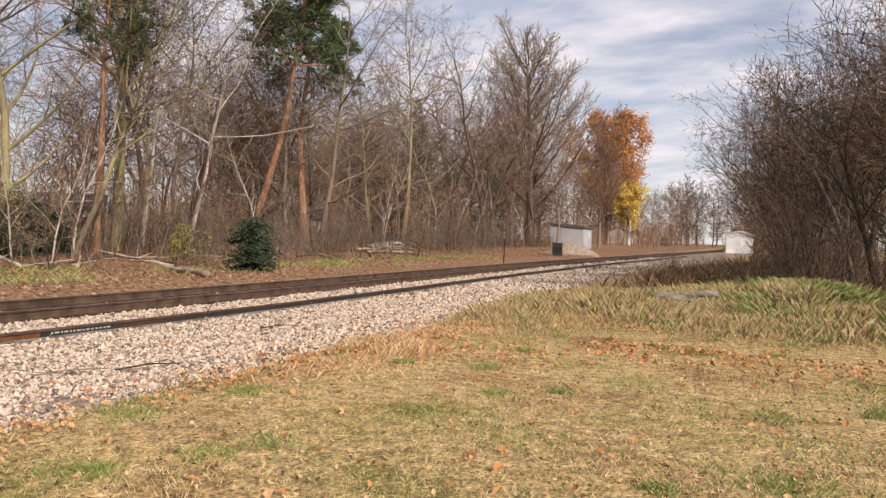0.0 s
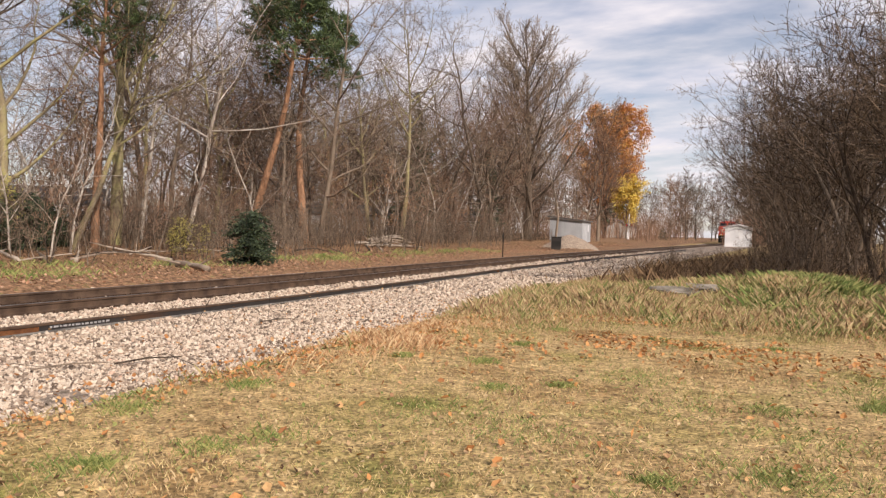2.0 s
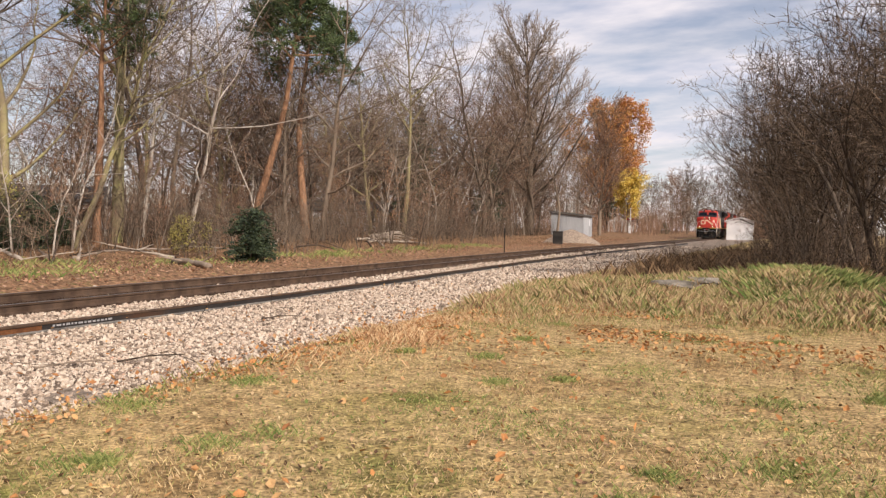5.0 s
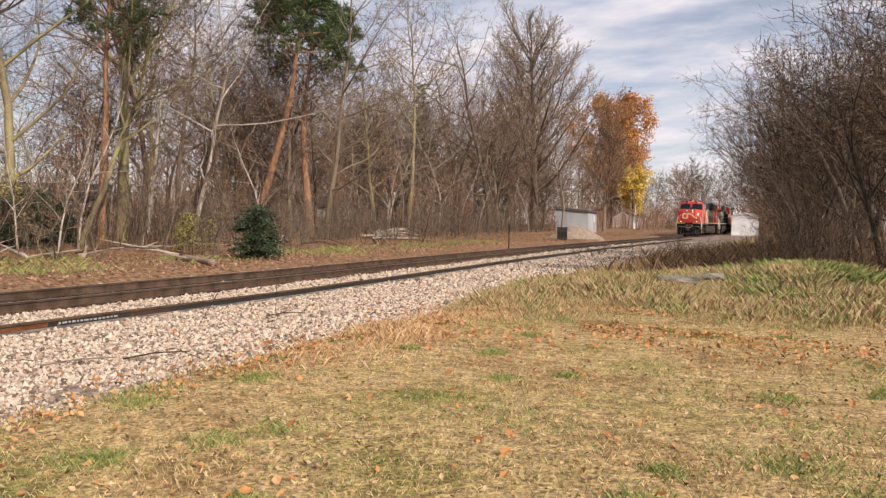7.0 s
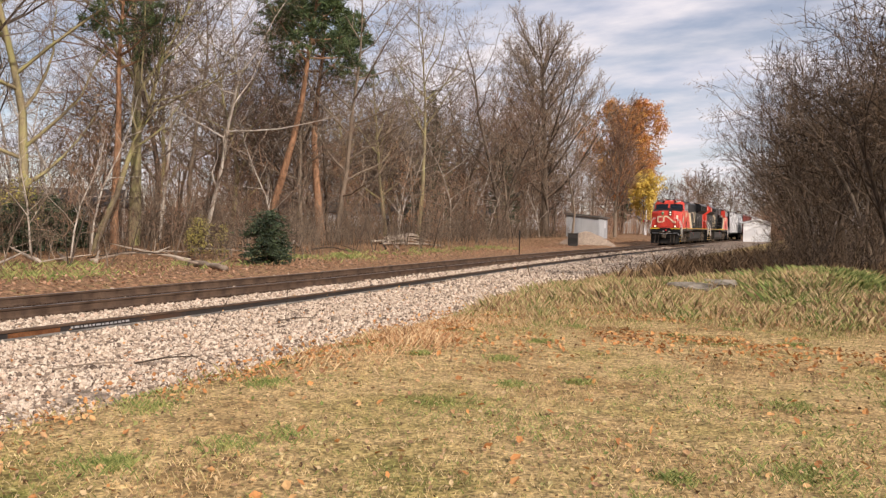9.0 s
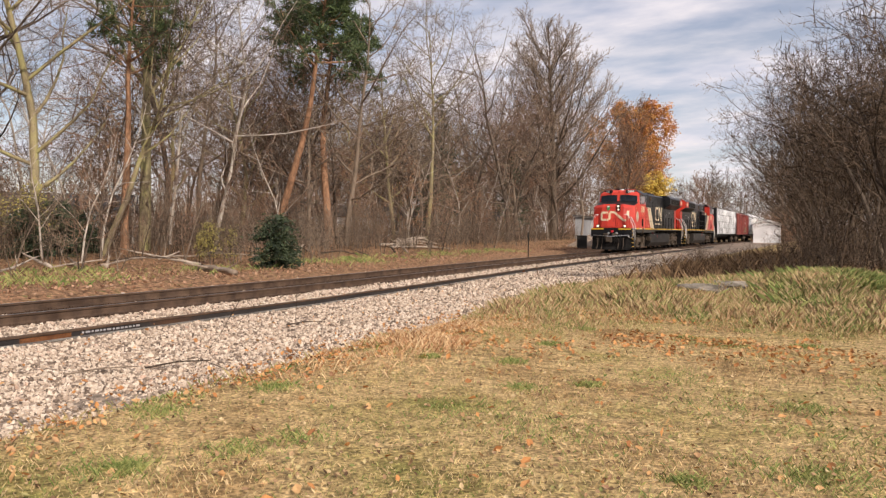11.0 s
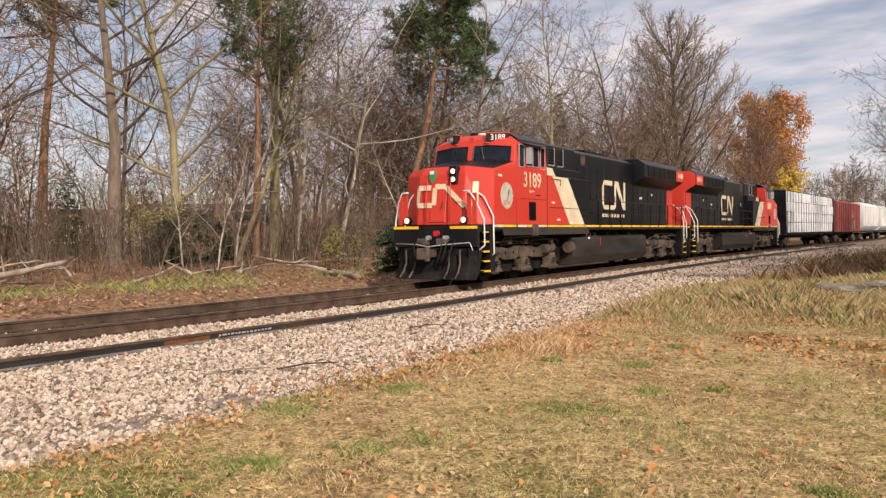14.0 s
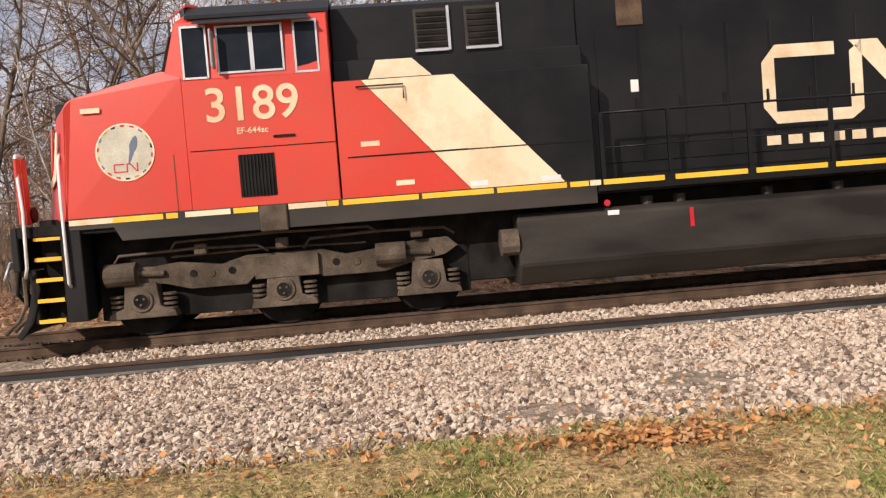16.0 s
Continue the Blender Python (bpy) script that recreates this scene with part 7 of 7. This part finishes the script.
rock("stone_slab", -1.75, 18.8, (0.42, 0.62, 0.16), 2.0, "grey stone slab lying in the tall grass", z=ground_z(-1.75, 18.8) + 0.13)
rock("stone_slab", -1.25, 19.2, (0.3, 0.5, 0.13), 4.0, "grey stone slab lying in the tall grass", z=ground_z(-1.25, 19.2) + 0.17)
rock("dark_stone", -7.35, 12.4, (0.09, 0.1, 0.07), 1.0, "single dark stone on the pale ballast", mat=M_DIRT, z=bed_z(-7.35, 12.4) + 0.04)
for k, (x, y, w) in enumerate(((-5.75, 5.55, 0.4), (-6.5, 2.6, 0.55), (-6.0, 1.1, 0.42), (-5.9, 4.4, 0.35))):
    rock("dirt_patch", x, y, (w, w * 1.2, 0.035), 7.0 + k, "bare patch of dark cinder dirt in the ballast", mat=M_DIRT, z=bed_z(x, y) - 0.008, category="dirt")


def gravel_pile():
    rng = random.Random(6)
    n, vs, fs = 26, [], []
    for j in range(n):
        for i in range(n):
            x, y = (i / (n - 1) - 0.5) * 6.5, (j / (n - 1) - 0.5) * 6.5
            r = math.hypot(x / 2.9, y / 2.7)
            vs.append((x, y, max(-0.3, 1.35 * (1 - r ** 1.4)) + rng.uniform(-0.05, 0.05)))
    for j in range(n - 1):
        for i in range(n - 1):
            fs.append((j * n + i, j * n + i + 1, (j + 1) * n + i + 1, (j + 1) * n + i))
    ob = raw_object("gravel_heap", vs, fs, M_BED)
    ob.location = (-18.2, 80, ground_z(-18.2, 80))
    tagged(ob, "heap of grey gravel beside the shed", "gravel pile")


gravel_pile()


def utility_box():
    u = empty("utility_box")
    Shape().box(-0.45, 0.45, -0.4, 0.4, 0, 1.15).part("body", M_TANK, u, bevel=0.02)
    Shape().box(-0.5, 0.5, -0.46, 0.46, 1.15, 1.22).part("lid", M_DARKSTEEL, u, bevel=0.015)
    u.matrix_basis = pose(*gp(-17.6, 72, -0.03), 0, 0, 12)
    tagged(u, "dark metal trackside utility box", "utility box")


utility_box()


def sign_post():
    s = empty("marker_post")
    Shape().box(-0.03, 0.03, -0.02, 0.02, -0.2, 1.75).part("post", M_DARKSTEEL, s)
    Shape().box(-0.06, 0.06, -0.03, -0.02, 1.45, 1.75).part("plate", M_TANK, s, bevel=0.005)
    s.matrix_basis = pose(*gp(-15.0, 47.5), 0, 0, 5)
    tagged(s, "thin dark trackside marker post", "post")


sign_post()


def shed():
    h = empty("grey_shed")
    w, d, z0, z1 = 4.6, 6.0, 2.9, 3.35
    wall = Shape().add([(-w / 2, -d / 2, 0), (w / 2, -d / 2, 0), (w / 2, d / 2, 0), (-w / 2, d / 2, 0), (-w / 2, -d / 2, z1), (w / 2, -d / 2, z0), (w / 2, d / 2, z0), (-w / 2, d / 2, z1)],
                       [(3, 2, 1, 0), (0, 1, 5, 4), (1, 2, 6, 5), (2, 3, 7, 6), (3, 0, 4, 7)]).part("wall", M_SHED, h, "grey vertical board walls")
    for k in range(11):
        x = -w / 2 + 0.1 + k * (w - 0.2) / 10
        Shape().box(x - 0.03, x + 0.03, -d / 2 - 0.025, -d / 2, 0.05, 2.88).part("batten", M_SHED, wall)
    for k in range(13):
        y = -d / 2 + 0.1 + k * (d - 0.2) / 12
        Shape().box(w / 2, w / 2 + 0.025, y - 0.03, y + 0.03, 0.05, 2.86).part("batten", M_SHED, wall)
    Shape().add([(-w / 2 - 0.3, -d / 2 - 0.35, z1 + 0.06), (w / 2 + 0.3, -d / 2 - 0.35, z0 - 0.02), (w / 2 + 0.3, d / 2 + 0.3, z0 - 0.02), (-w / 2 - 0.3, d / 2 + 0.3, z1 + 0.06),
                 (-w / 2 - 0.3, -d / 2 - 0.35, z1 + 0.26), (w / 2 + 0.3, -d / 2 - 0.35, z0 + 0.18), (w / 2 + 0.3, d / 2 + 0.3, z0 + 0.18), (-w / 2 - 0.3, d / 2 + 0.3, z1 + 0.26)],
                [(3, 2, 1, 0), (4, 5, 6, 7), (0, 1, 5, 4), (1, 2, 6, 5), (2, 3, 7, 6), (3, 0, 4, 7)]).part("roof", M_ROOF, h, "dark lean-to roof")
    Shape().box(w / 2 + 0.005, w / 2 + 0.03, 0.9, 1.6, 1.5, 2.5).part("window", M_HOUSEWHITE, h, "small boarded white window")
    h.matrix_basis = pose(*gp(-25.6, 113, -0.05), 0, 0, 0)
    tagged(h, "small grey board shed with dark sloping roof", "shed")


shed()


def house(x, y, turn, w, d, z, ridge, wall_mat, roof_mat, label, windows=3, category="house"):
    h = empty("house" if category == "house" else category)
    wall = Shape().add([(-w / 2, -d / 2, 0), (w / 2, -d / 2, 0), (w / 2, d / 2, 0), (-w / 2, d / 2, 0), (-w / 2, -d / 2, z), (w / 2, -d / 2, z), (w / 2, d / 2, z), (-w / 2, d / 2, z), (-w / 2, 0, z + ridge), (w / 2, 0, z + ridge)],
                       [(0, 1, 5, 4), (1, 2, 6, 9, 5), (2, 3, 7, 6), (3, 0, 4, 8, 7)]).part("wall", wall_mat, h)
    for sg in (1, -1):
        e = 0.35
        Shape().add([(-w / 2 - e, sg * (d / 2 + e), z - 0.1), (w / 2 + e, sg * (d / 2 + e), z - 0.1), (w / 2 + e, 0, z + ridge + 0.05), (-w / 2 - e, 0, z + ridge + 0.05),
                     (-w / 2 - e, sg * (d / 2 + e), z + 0.08), (w / 2 + e, sg * (d / 2 + e), z + 0.08), (w / 2 + e, 0, z + ridge + 0.22), (-w / 2 - e, 0, z + ridge + 0.22)],
                    [(0, 1, 2, 3), (7, 6, 5, 4), (0, 4, 5, 1), (1, 5, 6, 2), (3, 7, 4, 0)]).part("roof", roof_mat, h, "dark pitched roof")
    for k in range(windows):
        cx = -w / 2 + (k + 0.5) * w / windows
        for sg in (1, -1):
            win = Shape().box(cx - 0.5, cx + 0.5, sg * d / 2 - 0.02, sg * d / 2 + 0.03, 1.0, 2.1).part("window", M_PANE, h, "dark window")
            fr = Shape()
            for a, b, c, e in ((-0.58, -0.5, 0.92, 2.18), (0.5, 0.58, 0.92, 2.18), (-0.5, 0.5, 0.92, 1.0), (-0.5, 0.5, 2.1, 2.18)):
                fr.box(cx + a, cx + b, sg * d / 2 - 0.01, sg * d / 2 + 0.06, c, e)
            fr.part("frame", M_HOUSEWHITE, win)
    h.matrix_basis = pose(*gp(x, y, -0.1), 0, 0, turn)
    return tagged(h, label, category)


house(-43, 258, 10, 11, 7, 2.8, 1.9, M_HOUSEWHITE, M_ROOF, "white single-storey house among the trees")
house(-33.5, 205, 90, 8, 6, 2.7, 1.6, M_HOUSEGREY, M_ROOF, "pale grey house behind the maple")
house(-46, 118, 20, 12, 7, 2.6, 1.5, M_HOUSEGREY, M_ROOF, "low grey house behind the bare trees")
house(-54, 93, 30, 16, 7, 2.7, 1.3, M_HOUSEWHITE, M_ROOF, "white house glimpsed through the wood")
house(-66, 57, 45, 13, 7, 2.7, 1.5, M_HOUSEWHITE, M_ROOF, "white house glimpsed through the wood")
house(-92, 62, 55, 12, 7, 2.8, 1.5, M_HOUSEWHITE, M_ROOF, "white house glimpsed through the wood")
house(-62, 2.4, 90, 4, 4, 2.6, 0.8, M_HOUSEWHITE, M_ROOF, "small white house behind the wood")
house(-58, -3.6, 90, 6.6, 5, 2.6, 0.9, M_BARN, M_ROOF, "low red barn behind the wood", windows=2, category="barn")
house(-3.7, 146, 90, 7.0, 4.2, 3.4, 0.5, M_HOUSEWHITE, M_HOUSEWHITE, "white flat-roofed shed beside the track", windows=1, category="white_shed")


def crossing_mast():
    s = empty("signal_mast")
    Shape().cyl((0, 0, -0.2), (0, 0, 5.4), 0.09, 8).part("mast", M_WHITE, s, "pale painted mast")
    Shape().box(-0.7, 0.7, -0.12, -0.02, 3.1, 3.25).part("arm", M_WHITE, s)
    for e in (-0.55, 0.55):
        l = Shape().cyl((e, -0.12, 3.0), (e, -0.3, 3.0), 0.28, 14).part("lamp_hood", M_BLACK, s, "dark round lamp hood")
        Shape().cyl((e, -0.30, 3.0), (e, -0.31, 3.0), 0.14, 12).part("lens", M_REDLAMP, l)
    Shape().box(-0.35, 0.35, -0.3, 0.3, -0.1, 1.5).part("cabinet", M_HOUSEWHITE, s, "white equipment cabinet", bevel=0.02)
    s.matrix_basis = pose(*gp(-27.0, 176), 0, 0, 20)
    tagged(s, "white road-crossing signal mast with lamps", "signal")


crossing_mast()
hedge = conifer("round_shrub", 39, 2.2, 2.4, M_SPRUCE, "small dark green shrub by the far houses", bare=0.02, category="bush", dens=1.4)
put(hedge, -22.0, 196, 0, 1.3)


# ---- what moves: the train along its track ----
SPEED = 12.6
NOSE_T = (0.0, 4.0, 9.0, 11.5, 12.5, 13.5, 14.5, 15.0, 15.5, 16.0)
NOSE_Y = (199.0, 148.0, 84.9, 53.0, 39.8, 26.9, 14.3, 7.85, 1.82, -4.36)


def nose_y(t):
    return float(np.interp(t, NOSE_T, NOSE_Y))


def on_track(y_front, pivot_a, pivot_b, reverse=False):
    """Pose of a vehicle whose x = 0 is at y_front; pivots are its bogie centres (local x)."""
    a, b = y_front - pivot_a, y_front - pivot_b
    pa = Vector((track_x(a), a, grade(a) + RAIL_TOP + RIDE))
    pb = Vector((track_x(b), b, grade(b) + RAIL_TOP + RIDE))
    d = (pa - pb).normalized()
    left = Vector((0, 0, 1)).cross(d).normalized()
    up = d.cross(left)
    m = Matrix((d, left, up)).transposed().to_4x4()
    m.translation = pa - d * pivot_a
    if reverse:
        m = m @ pose(0, 0, 0, 0, 0, 180)
    return m


def vehicle_rows(gap, pivot_a, pivot_b, after=None):
    rows = []
    for k in range(33):
        t = k * 0.5
        m = on_track(nose_y(t) + gap, pivot_a, pivot_b)
        rows.append((t, m @ after if after else m))
    return rows


def motions():
    walk(LOCO_1, vehicle_rows(0.0, -2.8, -17.85))
    # the second unit is turned about: its rear end leads
    turn = pose(-19.8, 0, 0, 0, 0, 180)
    walk(LOCO_2, vehicle_rows(22.45, -1.95, -17.0, turn))
    gap = 45.3
    for car, n in zip(CARS, (22.2, 16.5, 17.0, 17.0)):
        walk(car, vehicle_rows(gap, -2.2, -n + 2.2))
        gap += n + 1.3
    for w, x, r in SPINNING + [(o, o.location.x, o.location.z + RIDE) for o in CARS[3].children_recursive if o.name.startswith("wheelset")]:
        owner = w.parent.parent
        way = -1 if owner is LOCO_2 else 1
        step = SPEED / r / FPS
        walk(w, [(k / FPS, Matrix.Translation((x, 0, r - RIDE)) @ Matrix.Rotation(way * step * k, 4, "Y")) for k in range(481)])


motions()
